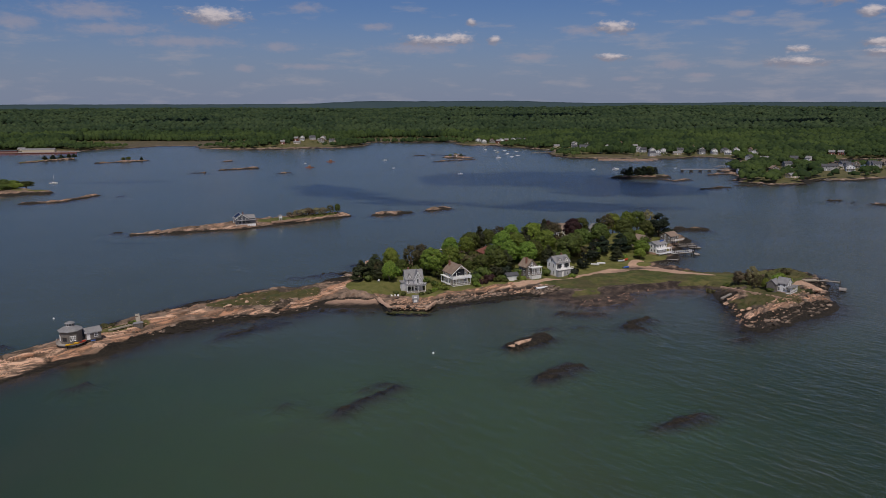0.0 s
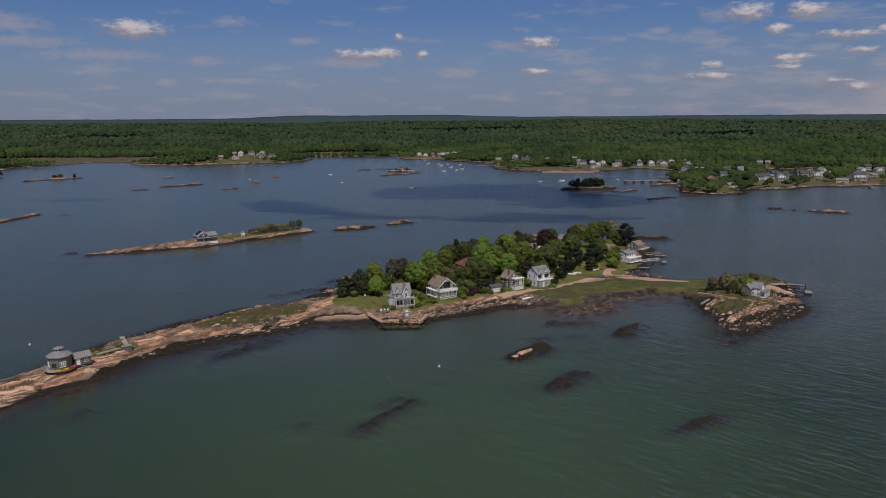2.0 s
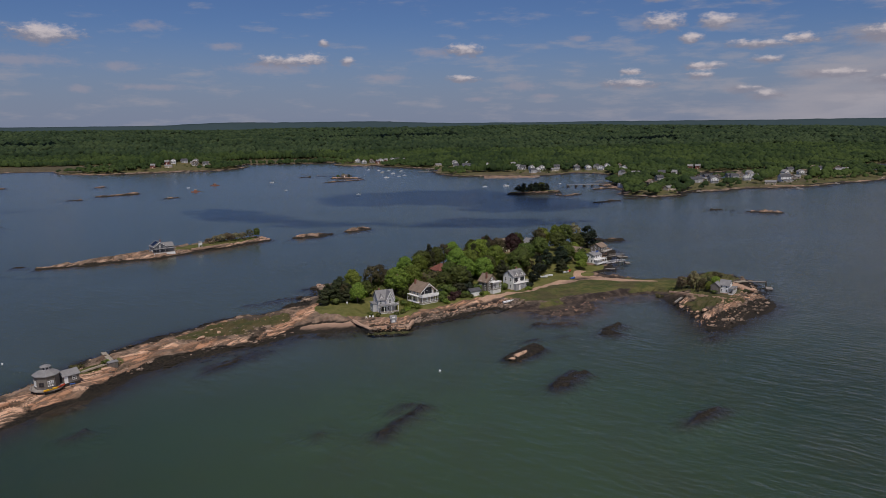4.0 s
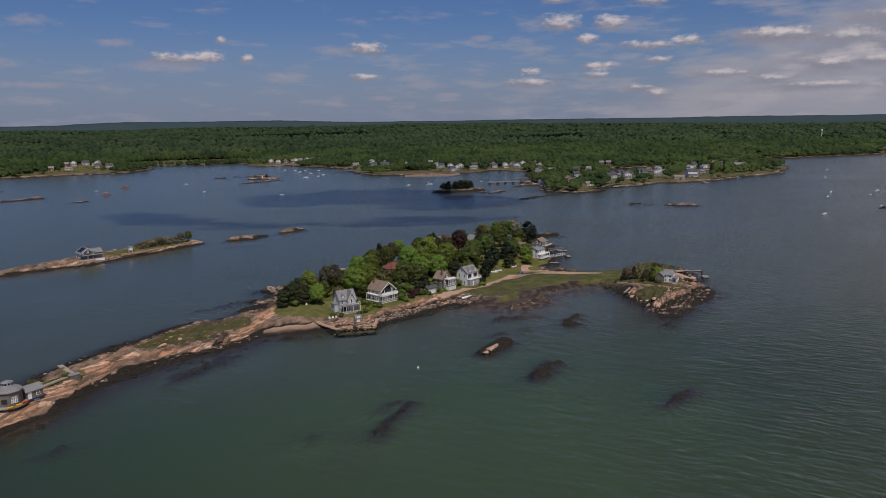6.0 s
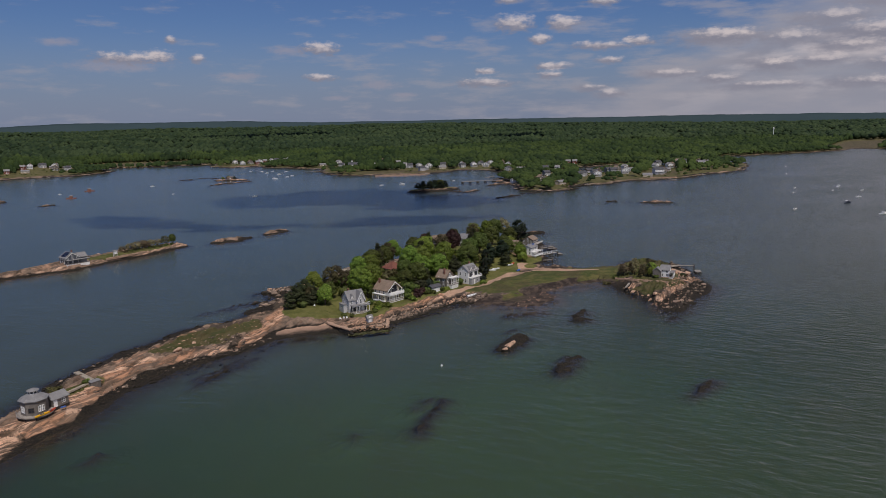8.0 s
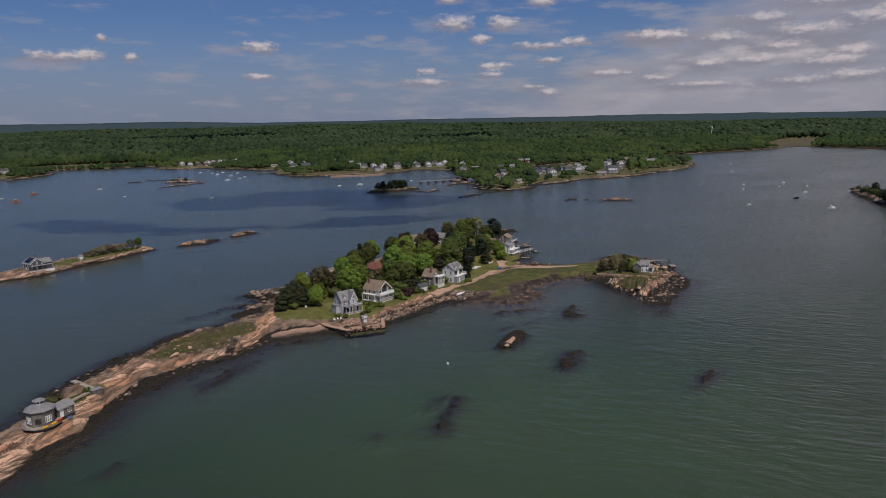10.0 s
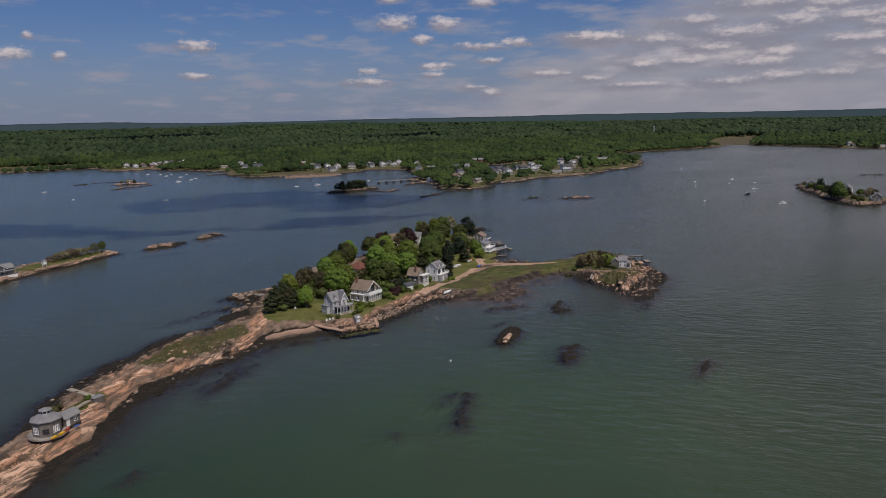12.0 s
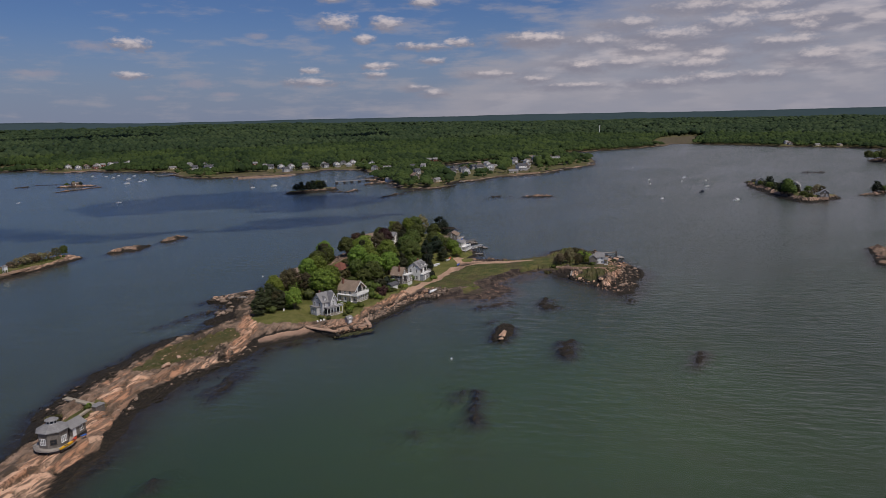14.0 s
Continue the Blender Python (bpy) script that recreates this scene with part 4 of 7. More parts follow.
def plant_woods():
    rng = np.random.default_rng(7)
    # shore belt
    x, y = rng.uniform(-800, 1560, 190000), rng.uniform(560, 1560, 190000)
    z, inside, meadow = coast_height(x, y)
    open_land = softstep(-union(x, y, VILLAGE, 4.0), -4, 4)
    keep = (inside > 3.5) & (meadow < 0.35) & seen_from_bay(x, y) & (rng.uniform(0, 1, len(x)) > np.maximum(0.5 * open_land, 0.93 * softstep(-union(x, y, VILLAGE, 4.0), -26, -14) * softstep(inside, 34, 24))) & ~cleared(x, y)
    x, y, z, inside = x[keep], y[keep], z[keep], inside[keep]
    order = rng.permutation(len(x))
    taken, chosen = set(), []
    for i in order:
        cell = (int(x[i] // 5.9), int(y[i] // 5.9))
        if cell not in taken:
            taken.add(cell)
            chosen.append(i)
    chosen = np.array(chosen)
    x, y, z, inside = x[chosen], y[chosen], z[chosen], inside[chosen]
    r = rng.uniform(2.2, 5.0, len(x)) * np.where(rng.uniform(0, 1, len(x)) > 0.85, 1.45, 1.0)
    h = (5.0 + r * rng.uniform(1.0, 1.8, len(x))) * (0.68 + 0.32 * softstep(inside, 10, 80))
    spots = np.stack([x, y, z, r, h], 1)
    front = (inside < 48) & (y < 1340)
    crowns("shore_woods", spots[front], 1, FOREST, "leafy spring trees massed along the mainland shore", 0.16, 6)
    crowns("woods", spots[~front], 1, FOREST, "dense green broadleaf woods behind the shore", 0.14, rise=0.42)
    # small garden trees and shrubs between the shore houses
    x, y = rng.uniform(-330, 780, 60000), rng.uniform(600, 1400, 60000)
    z, inside, meadow = coast_height(x, y)
    near = np.min([np.hypot(x - hx, y - hy) for sites in SHORE_HOUSES.values() for hx, hy, _ in sites], 0)
    keep = (inside > 4) & (inside < 60) & (near > 8) & (near < 34) & (rng.uniform(0, 1, len(x)) > 0.78)
    x, y, z = x[keep][:420], y[keep][:420], z[keep][:420]
    r = rng.uniform(0.9, 2.2, len(x))
    crowns("garden_trees", np.stack([x, y, z, r, r * rng.uniform(1.3, 2.2, len(x))], 1), 1, GARDEN, "small garden trees and shrubs among the shore houses", 0.2, 3)
    # the plain behind, thinner with distance
    a, d = rng.uniform(-40, 76, 110000), 0
    d = 1380 + (4750 - 1380) * rng.uniform(0, 1, len(a)) ** 1.35
    x, y = -60 + d * np.sin(np.radians(a)), 15 + d * np.cos(np.radians(a))
    z, inside, meadow = coast_height(x, y)
    keep = (inside > 12) & (meadow < 0.35) & ((y > 1555) | (x > 1555) | (x < -795)) & (np.abs(x) < 4800) & (y < 4800)
    x, y, z, d = x[keep][:34000], y[keep][:34000], z[keep][:34000], d[keep][:34000]
    r = rng.uniform(4.2, 7.6, len(x)) * (0.85 + d / 2300)
    spots = np.stack([x, y, z, r, rng.uniform(9, 19, len(x))], 1)
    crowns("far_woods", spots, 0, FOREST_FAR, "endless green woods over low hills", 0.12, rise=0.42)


plant_woods()


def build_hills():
    """The long ridge behind the plain, with the haze of distance painted in as blue-green."""
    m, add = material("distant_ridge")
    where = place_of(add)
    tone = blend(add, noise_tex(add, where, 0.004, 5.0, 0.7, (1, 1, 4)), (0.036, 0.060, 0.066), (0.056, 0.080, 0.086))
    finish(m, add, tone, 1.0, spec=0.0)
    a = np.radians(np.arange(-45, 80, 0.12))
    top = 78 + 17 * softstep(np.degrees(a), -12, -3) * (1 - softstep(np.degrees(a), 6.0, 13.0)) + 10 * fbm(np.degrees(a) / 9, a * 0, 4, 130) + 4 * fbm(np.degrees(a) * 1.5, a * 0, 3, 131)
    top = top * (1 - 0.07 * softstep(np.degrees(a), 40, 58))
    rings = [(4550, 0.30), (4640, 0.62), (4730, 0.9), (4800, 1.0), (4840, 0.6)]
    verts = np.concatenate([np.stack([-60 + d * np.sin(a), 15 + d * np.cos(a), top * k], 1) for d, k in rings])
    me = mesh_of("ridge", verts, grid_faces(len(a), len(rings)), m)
    tagged(new("backdrop", me), "low far ridge painted blue-green for haze", "hills", kind="structure")


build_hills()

# ---- things: builders ----
def part(name, bm, mat, parent, label="", m=None):
    """Links a bmesh (or a ready mesh) as one part under a thing or a part."""
    if isinstance(bm, bpy.types.Mesh):
        me = bm
    else:
        me = bpy.data.meshes.new(name)
        bmesh.ops.recalc_face_normals(bm, faces=bm.faces)
        bm.to_mesh(me)
        bm.free()
        me.materials.append(mat)
    ob = new(name, me)
    ob.parent = parent
    if m is not None:
        ob.matrix_basis = m
    return tagged(ob, label)


def thing(name, label, category, m, group=""):
    ob = new(name)
    ob.empty_display_size = 0.5
    ob.matrix_basis = m
    return tagged(ob, label, category, group)


def box(bm, x0, x1, y0, y1, z0, z1):
    corners = [bm.verts.new(p) for p in ((x0, y0, z0), (x1, y0, z0), (x1, y1, z0), (x0, y1, z0), (x0, y0, z1), (x1, y0, z1), (x1, y1, z1), (x0, y1, z1))]
    for f in ((0, 3, 2, 1), (4, 5, 6, 7), (0, 1, 5, 4), (1, 2, 6, 5), (2, 3, 7, 6), (3, 0, 4, 7)):
        bm.faces.new([corners[i] for i in f])


def boxes(*rows):
    bm = bmesh.new()
    for row in rows:
        box(bm, *row)
    return bm


def prism(outline, along, start, end):
    """An outline of (a, z) drawn out along x or y."""
    bm = bmesh.new()
    ends = []
    for s in (start, end):
        ends.append([bm.verts.new((s, a, z) if along == "x" else (a, s, z)) for a, z in outline])
    bm.faces.new(ends[0])
    bm.faces.new(ends[1][::-1])
    n = len(outline)
    for i in range(n):
        bm.faces.new((ends[0][i], ends[0][(i + 1) % n], ends[1][(i + 1) % n], ends[1][i]))
    return bm


def ring(bm, radius, z, sides, turn=0.0, squash=1.0):
    return [bm.verts.new((radius * math.cos(turn + 2 * math.pi * i / sides), squash * radius * math.sin(turn + 2 * math.pi * i / sides), z)) for i in range(sides)]


def lathe(profile, sides, turn=0.0):
    """Rings of (radius, z) joined, closed at both ends."""
    bm = bmesh.new()
    rings = [ring(bm, r, z, sides, turn) for r, z in profile]
    for a, b in zip(rings, rings[1:]):
        for i in range(sides):
            bm.faces.new((a[i], a[(i + 1) % sides], b[(i + 1) % sides], b[i]))
    bm.faces.new(rings[0][::-1])
    bm.faces.new(rings[-1])
    return bm


def tube(bm, p, q, r0, r1, sides=6):
    p, q = Vector(p), Vector(q)
    side = (q - p).orthogonal().normalized()
    other = (q - p).normalized().cross(side)
    rings = []
    for c, r in ((p, r0), (q, r1)):
        rings.append([bm.verts.new(c + r * (side * math.cos(2 * math.pi * i / sides) + other * math.sin(2 * math.pi * i / sides))) for i in range(sides)])
    for i in range(sides):
        bm.faces.new((rings[0][i], rings[0][(i + 1) % sides], rings[1][(i + 1) % sides], rings[1][i]))
    bm.faces.new(rings[0][::-1])
    bm.faces.new(rings[1])


SHARED = {}


def shared(key, make, mat):
    """One mesh for alike pieces."""
    if key not in SHARED:
        bm = make()
        bmesh.ops.recalc_face_normals(bm, faces=bm.faces)
        me = bpy.data.meshes.new(key[0])
        bm.to_mesh(me)
        bm.free()
        me.materials.append(mat)
        SHARED[key] = me
    return SHARED[key]


def window(parent, x, y, z, w, h, face, trim=None, plain=False):
    """A window in a wall: frame with sill and glazing bar, and its pane. face: 0 front (-y), 90 right (+x), 180 back, 270 left."""
    def frame_bm():
        t = 0.11
        if plain:
            return boxes((-w / 2 - t, w / 2 + t, -0.07, 0.05, h, h + t), (-w / 2 - t, w / 2 + t, -0.12, 0.05, -t, 0), (-w / 2 - t, -w / 2, -0.07, 0.05, 0, h), (w / 2, w / 2 + t, -0.07, 0.05, 0, h))
        return boxes((-w / 2 - t, w / 2 + t, -0.07, 0.05, h, h + t), (-w / 2 - t - 0.05, w / 2 + t + 0.05, -0.13, 0.05, -t, 0), (-w / 2 - t, -w / 2, -0.07, 0.05, 0, h),
                     (w / 2, w / 2 + t, -0.07, 0.05, 0, h), (-w / 2, w / 2, -0.045, 0.03, h / 2 - 0.035, h / 2 + 0.035), (-0.03, 0.03, -0.04, 0.03, 0, h / 2 - 0.035), (-0.03, 0.03, -0.04, 0.03, h / 2 + 0.035, h))
    frame_ob = part("window", shared(("window", w, h, (trim or TRIM).name, plain), frame_bm, trim or TRIM), None, parent, m=pose(x, y, z, 0, 0, face))
    part("pane", shared(("pane", w, h), lambda: boxes((-w / 2, w / 2, -0.02, 0.02, 0, h)), GLASS), None, frame_ob)
    return frame_ob


def door(parent, x, y, z, face, mat, w=0.95, h=2.05):
    leaf = part("door", shared(("door", w, h, mat.name), lambda: boxes((-w / 2, w / 2, -0.06, 0.04, 0, h), (-w / 2 - 0.1, -w / 2, -0.09, 0.04, 0, h + 0.1), (w / 2, w / 2 + 0.1, -0.09, 0.04, 0, h + 0.1), (-w / 2, w / 2, -0.09, 0.04, h, h + 0.1)), mat), None, parent, m=pose(x, y, z, 0, 0, face))
    part("door_handle", shared(("door_handle", w), lambda: boxes((w / 2 - 0.15, w / 2 - 0.08, -0.13, -0.06, 0.98, 1.05)), METAL), None, leaf)


def gable_walls(w, d, h, rise, ridge):
    """Walls under a gable roof; the ridge runs along x or y. They reach 1.6 m into the ground."""
    if ridge == "y":
        return prism([(-w / 2, -1.6), (w / 2, -1.6), (w / 2, h), (0, h + rise), (-w / 2, h)], "y", -d / 2, d / 2)
    return prism([(-d / 2, -1.6), (d / 2, -1.6), (d / 2, h), (0, h + rise), (-d / 2, h)], "x", -w / 2, w / 2)


def gable_roof(span, length, h, rise, ridge, over=0.45, thick=0.22):
    """Two slopes with eaves that overhang."""
    half = span / 2
    drop = rise / half * over
    top = [(-half - over, h - drop), (0, h + rise), (half + over, h - drop)]
    outline = [(a, z + 0.04) for a, z in top] + [(a, z + 0.04 + thick) for a, z in reversed(top)]
    return prism(outline, "y" if ridge == "y" else "x", -length / 2 - over, length / 2 + over)


def hip_roof(w, d, h, rise, over=0.5, flat=0.0):
    bm = bmesh.new()
    lower = [bm.verts.new(p) for p in ((-w / 2 - over, -d / 2 - over, h - 0.1), (w / 2 + over, -d / 2 - over, h - 0.1), (w / 2 + over, d / 2 + over, h - 0.1), (-w / 2 - over, d / 2 + over, h - 0.1))]
    edge = [bm.verts.new(v.co + Vector((0, 0, 0.2))) for v in lower]
    run = max(w - d, 0) / 2 + flat
    cap = max(d - w, 0) / 2 + flat
    upper = [bm.verts.new(p) for p in ((-run - .01, -cap - .01, h + rise), (run + .01, -cap - .01, h + rise), (run + .01, cap + .01, h + rise), (-run - .01, cap + .01, h + rise))]
    bm.faces.new(lower[::-1])
    for a, b in ((lower, edge), (edge, upper)):
        for i in range(4):
            bm.faces.new((a[i], a[(i + 1) % 4], b[(i + 1) % 4], b[i]))
    bm.faces.new(upper)
    return bm


def chimney(parent, x, y, z0, z1, mat=None):
    part("chimney", boxes((x - 0.35, x + 0.35, y - 0.35, y + 0.35, z0, z1), (x - 0.43, x + 0.43, y - 0.43, y + 0.43, z1, z1 + 0.18)), mat or BRICK, parent)


def porch(parent, x0, x1, y0, y1, floor, top, post_mat, roof_mat, posts, open_side="-y", rail=True, roof_rail=False, skirt=None):
    """A covered porch: floor, posts, rails and a roof; the wall of the house closes it at the back."""
    part("porch_floor", boxes((x0, x1, y0, y1, floor - 0.25, floor)), DECK, parent)
    part("porch_skirt", boxes((x0 + 0.08, x1 - 0.08, y0 + 0.08, y1, -1.5, floor - 0.25)), skirt or TRIM, parent)
    part("porch_roof", boxes((x0 - 0.3, x1 + 0.3, y0 - 0.3, y1, top, top + 0.22)), roof_mat, parent)
    part("porch_beam", boxes((x0, x1, y0, y0 + 0.18, top - 0.3, top)), post_mat, parent)
    spread = [x0 + 0.1 + (x1 - x0 - 0.2) * i / (posts - 1) for i in range(posts)]
    for px in spread:
        part("post", shared(("post", round(top - floor, 2), post_mat.name), lambda: boxes((-0.09, 0.09, -0.09, 0.09, 0, top - floor - 0.3), (-0.14, 0.14, -0.14, 0.14, top - floor - 0.48, top - floor - 0.3)), post_mat), None, parent, m=pose(px, y0 + 0.1, floor))
    if rail:
        part("railing", balusters(x0, x1, y0 + 0.1, floor), post_mat, parent)
    if roof_rail:
        part("railing", balusters(x0 - 0.1, x1 + 0.1, y0 - 0.1, top + 0.22), post_mat, parent)


def balusters(x0, x1, y, z, high=0.85, step=0.5):
    bm = boxes((x0, x1, y - 0.04, y + 0.04, z + high - 0.08, z + high), (x0, x1, y - 0.03, y + 0.03, z + 0.08, z + 0.14))
    n = max(2, int((x1 - x0) / step))
    for i in range(n + 1):
        px = x0 + (x1 - x0) * i / n
        box(bm, px - 0.03, px + 0.03, y - 0.02, y + 0.02, z + 0.1, z + high - 0.06)
    return bm


def cottage(name, label, m, w, d, h, rise, ridge, wall, roof, floors=2, cols=3, side_cols=2, group="", stack=None, win=(0.85, 1.35), base=None, front_door=True, back=True, plain=False):
    """A gabled house: walls, roof, foundation, windows on all sides, door, chimney."""
    t = thing(name, label, "house", m, group)
    part("wall", gable_walls(w, d, h, rise, ridge), wall, t)
    part("foundation", boxes((-w / 2 - 0.06, w / 2 + 0.06, -d / 2 - 0.06, d / 2 + 0.06, -1.7, 0.12)), base or STONE, t)
    part("roof", gable_roof(w, d, h, rise, "y") if ridge == "y" else gable_roof(d, w, h, rise, "x"), roof, t)
    storey = h / floors
    for f in range(floors):
        z = f * storey + 0.75
        for c in range(cols):
            x = -w / 2 + w * (c + 0.5) / cols
            if f == 0 and front_door and c == cols // 2:
                door(t, x, -d / 2, 0.12, 0, TRIM)
            else:
                window(t, x, -d / 2, z, win[0], win[1], 0, plain=plain)
            if back:
                window(t, x, d / 2, z, win[0], win[1], 180, plain=plain)
        for c in range(side_cols):
            y = -d / 2 + d * (c + 0.5) / side_cols
            window(t, -w / 2, y, z, win[0], win[1], 270, plain=plain)
            window(t, w / 2, y, z, win[0], win[1], 90, plain=plain)
    if rise > 1.9:
        z = h + 0.25
        if ridge == "y":
            window(t, 0, -d / 2, z, 0.8, min(1.2, rise * 0.45), 0, plain=plain)
            window(t, 0, d / 2, z, 0.8, min(1.2, rise * 0.45), 180, plain=plain)
        else:
            window(t, -w / 2, 0, z, 0.8, min(1.2, rise * 0.45), 270, plain=plain)
            window(t, w / 2, 0, z, 0.8, min(1.2, rise * 0.45), 90, plain=plain)
    if stack:
        chimney(t, stack[0], stack[1], h * 0.6, h + rise + 0.7)
    return t


# ---- trees ----
def leaf_cloud(lumps, count, size, rng, flat=0.0):
    """Leaves as small bent cards over the skins of many lumps: centre, radii."""
    weights = np.array([l[3] * l[4] for l in lumps])
    which = rng.choice(len(lumps), count, p=weights / weights.sum())
    l = np.array(lumps)[which]
    way = rng.normal(0, 1, (count, 3))
    way[:, 2] += 0.25
    way /= np.linalg.norm(way, axis=1)[:, None]
    depth = 1 - 0.45 * rng.uniform(0, 1, count) ** 2
    c = l[:, :3] + way * np.stack([l[:, 3], l[:, 3], l[:, 4]], 1) * depth[:, None]
    middle = np.array(lumps)[:, :3].mean(0)
    whole = c - middle
    whole /= np.linalg.norm(whole, axis=1)[:, None] + 1e-9
    n = 0.75 * way + 0.6 * whole + rng.normal(0, 0.38, (count, 3)) + np.array([0, 0, flat])
    n /= np.linalg.norm(n, axis=1)[:, None]
    a = np.cross(n, rng.normal(0, 1, (count, 3)))
    a /= np.linalg.norm(a, axis=1)[:, None] + 1e-9
    b = np.cross(n, a)
    s = size * rng.uniform(0.6, 1.35, (count, 1))
    verts = np.stack([c - a * s - b * s * 0.7, c + a * s - b * s * 0.5, c + a * s * 0.8 + b * s * 0.8, c - a * s * 0.9 + b * s * 0.6], 1)
    return verts.reshape(-1, 3), np.arange(count * 4).reshape(-1, 4)


def tree_meshes(kind, seed, full=True):
    """Trunk with limbs, and a crown of leaves, for a tree of unit kind about 12 m high."""
    rng = np.random.default_rng(seed)
    bm = bmesh.new()
    lumps = []
    if kind in ("cedar", "pine"):
        high = 12.0
        tube(bm, (0, 0, -1), (0.2, 0.1, high * 0.9), 0.32, 0.07)
        tiers = 9
        for i in range(tiers):
            f = i / (tiers - 1)
            z = high * (0.2 + 0.74 * f)
            spread = (3.5 if kind == "cedar" else 3.3) * (1 - 0.62 * f ** 1.4) * rng.uniform(0.75, 1.15)
            for k in range(5 if f < 0.7 else 3):
                a = rng.uniform(0, 6.283)
                q = (spread * 0.62 * math.cos(a), spread * 0.62 * math.sin(a), z + rng.uniform(-0.4, 0.7))
                tube(bm, (0, 0, z - 0.5), q, 0.09, 0.03, 4)
                lumps.append((*q, spread * rng.uniform(0.34, 0.5), rng.uniform(0.6, 1.2)))
        lumps.append((0, 0, high * 0.97, 0.8, 1.1))
        cards, size = 3600, 0.22
    else:
        high = 12.0
        fork = high * rng.uniform(0.2, 0.3)
        tube(bm, (0, 0, -1), (0, 0, fork), 0.42, 0.3, 7)
        sparse = kind in ("bare", "olive", "russet")
        n = 24 if sparse else 46
        for i in range(n):
            # lumps spread evenly over an egg-shaped dome
            f = (i + 0.5) / n
            up = 1 - 1.55 * f
            a = i * 2.4 + rng.uniform(-0.3, 0.3)
            out = math.sqrt(max(0.05, 1 - up * up)) * rng.uniform(0.78, 1.0)
            z = high * 0.52 + high * 0.40 * up
            q = (3.5 * out * math.cos(a), 3.5 * out * math.sin(a), z + rng.uniform(-0.3, 0.4))
            if i % 4 == 0:
                mid = (q[0] * 0.45, q[1] * 0.45, fork + (q[2] - fork) * 0.55)
                tube(bm, (0, 0, fork - 0.2), mid, 0.2, 0.12, 5)
                tube(bm, mid, q, 0.12, 0.04, 5)
            r = rng.uniform(0.85, 1.5)
            lumps.append((*q, r, r * rng.uniform(0.7, 0.95)))
        cards, size = (2600, 0.2) if sparse else (4700, 0.24)
    trunk = bpy.data.meshes.new("trunk")
    bmesh.ops.recalc_face_normals(bm, faces=bm.faces)
    bm.to_mesh(trunk)
    bm.free()
    trunk.materials.append(BARK)
    if not full:
        cards, size = cards // 4, size * 1.9
    v, f = leaf_cloud(lumps, cards, size, rng, 0.2)
    return trunk, mesh_of("crown", v, f, LEAF[kind], False)


TREES = {}
TREE_WORDS = {"maple": ("bright green broadleaf maple in full spring leaf", "maple tree"), "lime": ("yellow-green young broadleaf tree in fresh leaf", "broadleaf tree"),
              "oak": ("deep green spreading oak with a rounded crown", "oak tree"), "pine": ("dark green pine with a ragged crown", "pine tree"),
              "cedar": ("nearly black-green cedar with dense needles", "cedar tree"), "beech": ("dark copper-red beech with dense foliage", "beech tree"),
              "olive": ("olive-brown tree with leaves just opening", "budding tree"), "russet": ("russet-brown tree with sparse spring buds", "budding tree"), "bare": ("pale tree with bare twigs and few leaves", "bare tree")}


def tree(kind, x, y, high=12.0, wide=4.6, z=None, group="trees on the island", turn=None):
    full = abs(x) < 160 and y < 400
    variant = (kind, int(abs(x * 3 + y)) % 2, full)
    if variant not in TREES:
        TREES[variant] = tree_meshes(kind, 50 + 7 * len(TREES), full)
    foot = ground_z(x, y) if z is None else z
    spin = (x * 37 + y * 61) % 360 if turn is None else turn
    broad = wide / (5.6 if kind not in ("cedar", "pine") else 4.2)
    t = thing("tree", TREE_WORDS[kind][0], TREE_WORDS[kind][1], pose(x, y, foot - 0.1, 0, 0, spin) @ Matrix.Diagonal((broad, broad, high / (14.6 if group == "trees on the island" else 13.0), 1)), group)
    part("trunk", TREES[variant][0], None, t)
    part("crown", TREES[variant][1], None, t)
    return t


def bush_mesh(kind, seed):
    rng = np.random.default_rng(seed)
    lumps = [(*(rng.uniform(-0.7, 0.7, 2)), rng.uniform(0.3, 0.8), rng.uniform(0.45, 0.7), rng.uniform(0.35, 0.55)) for _ in range(7)]
    v, f = leaf_cloud(lumps, 520, 0.13, rng, 0.3)
    return mesh_of("bush", v, f, LEAF[kind], False)


BUSHES = {}


def bush(kind, x, y, size=1.5, z=None, high=1.0, group="shrubs on the island"):
    if kind not in BUSHES:
        BUSHES[kind] = bush_mesh(kind, 300 + len(BUSHES))
    foot = ground_z(x, y) if z is None else z
    ob = new("shrub", BUSHES[kind])
    ob.matrix_basis = pose(x, y, foot - 0.15, 0, 0, (x * 53 + y * 17) % 360) @ Matrix.Diagonal((size, size, size * high, 1))
    words = {"oak": "low dark green shrub growing on the grass", "lime": "low yellow-green shrub in fresh leaf", "pine": "low dark evergreen shrub", "olive": "low brown-green budding shrub", "maple": "low bright green leafy shrub", "beech": "low dark red-leaved shrub", "cedar": "low black-green juniper shrub", "bare": "low pale bare shrub"}
    return tagged(ob, words[kind], "shrub", group)


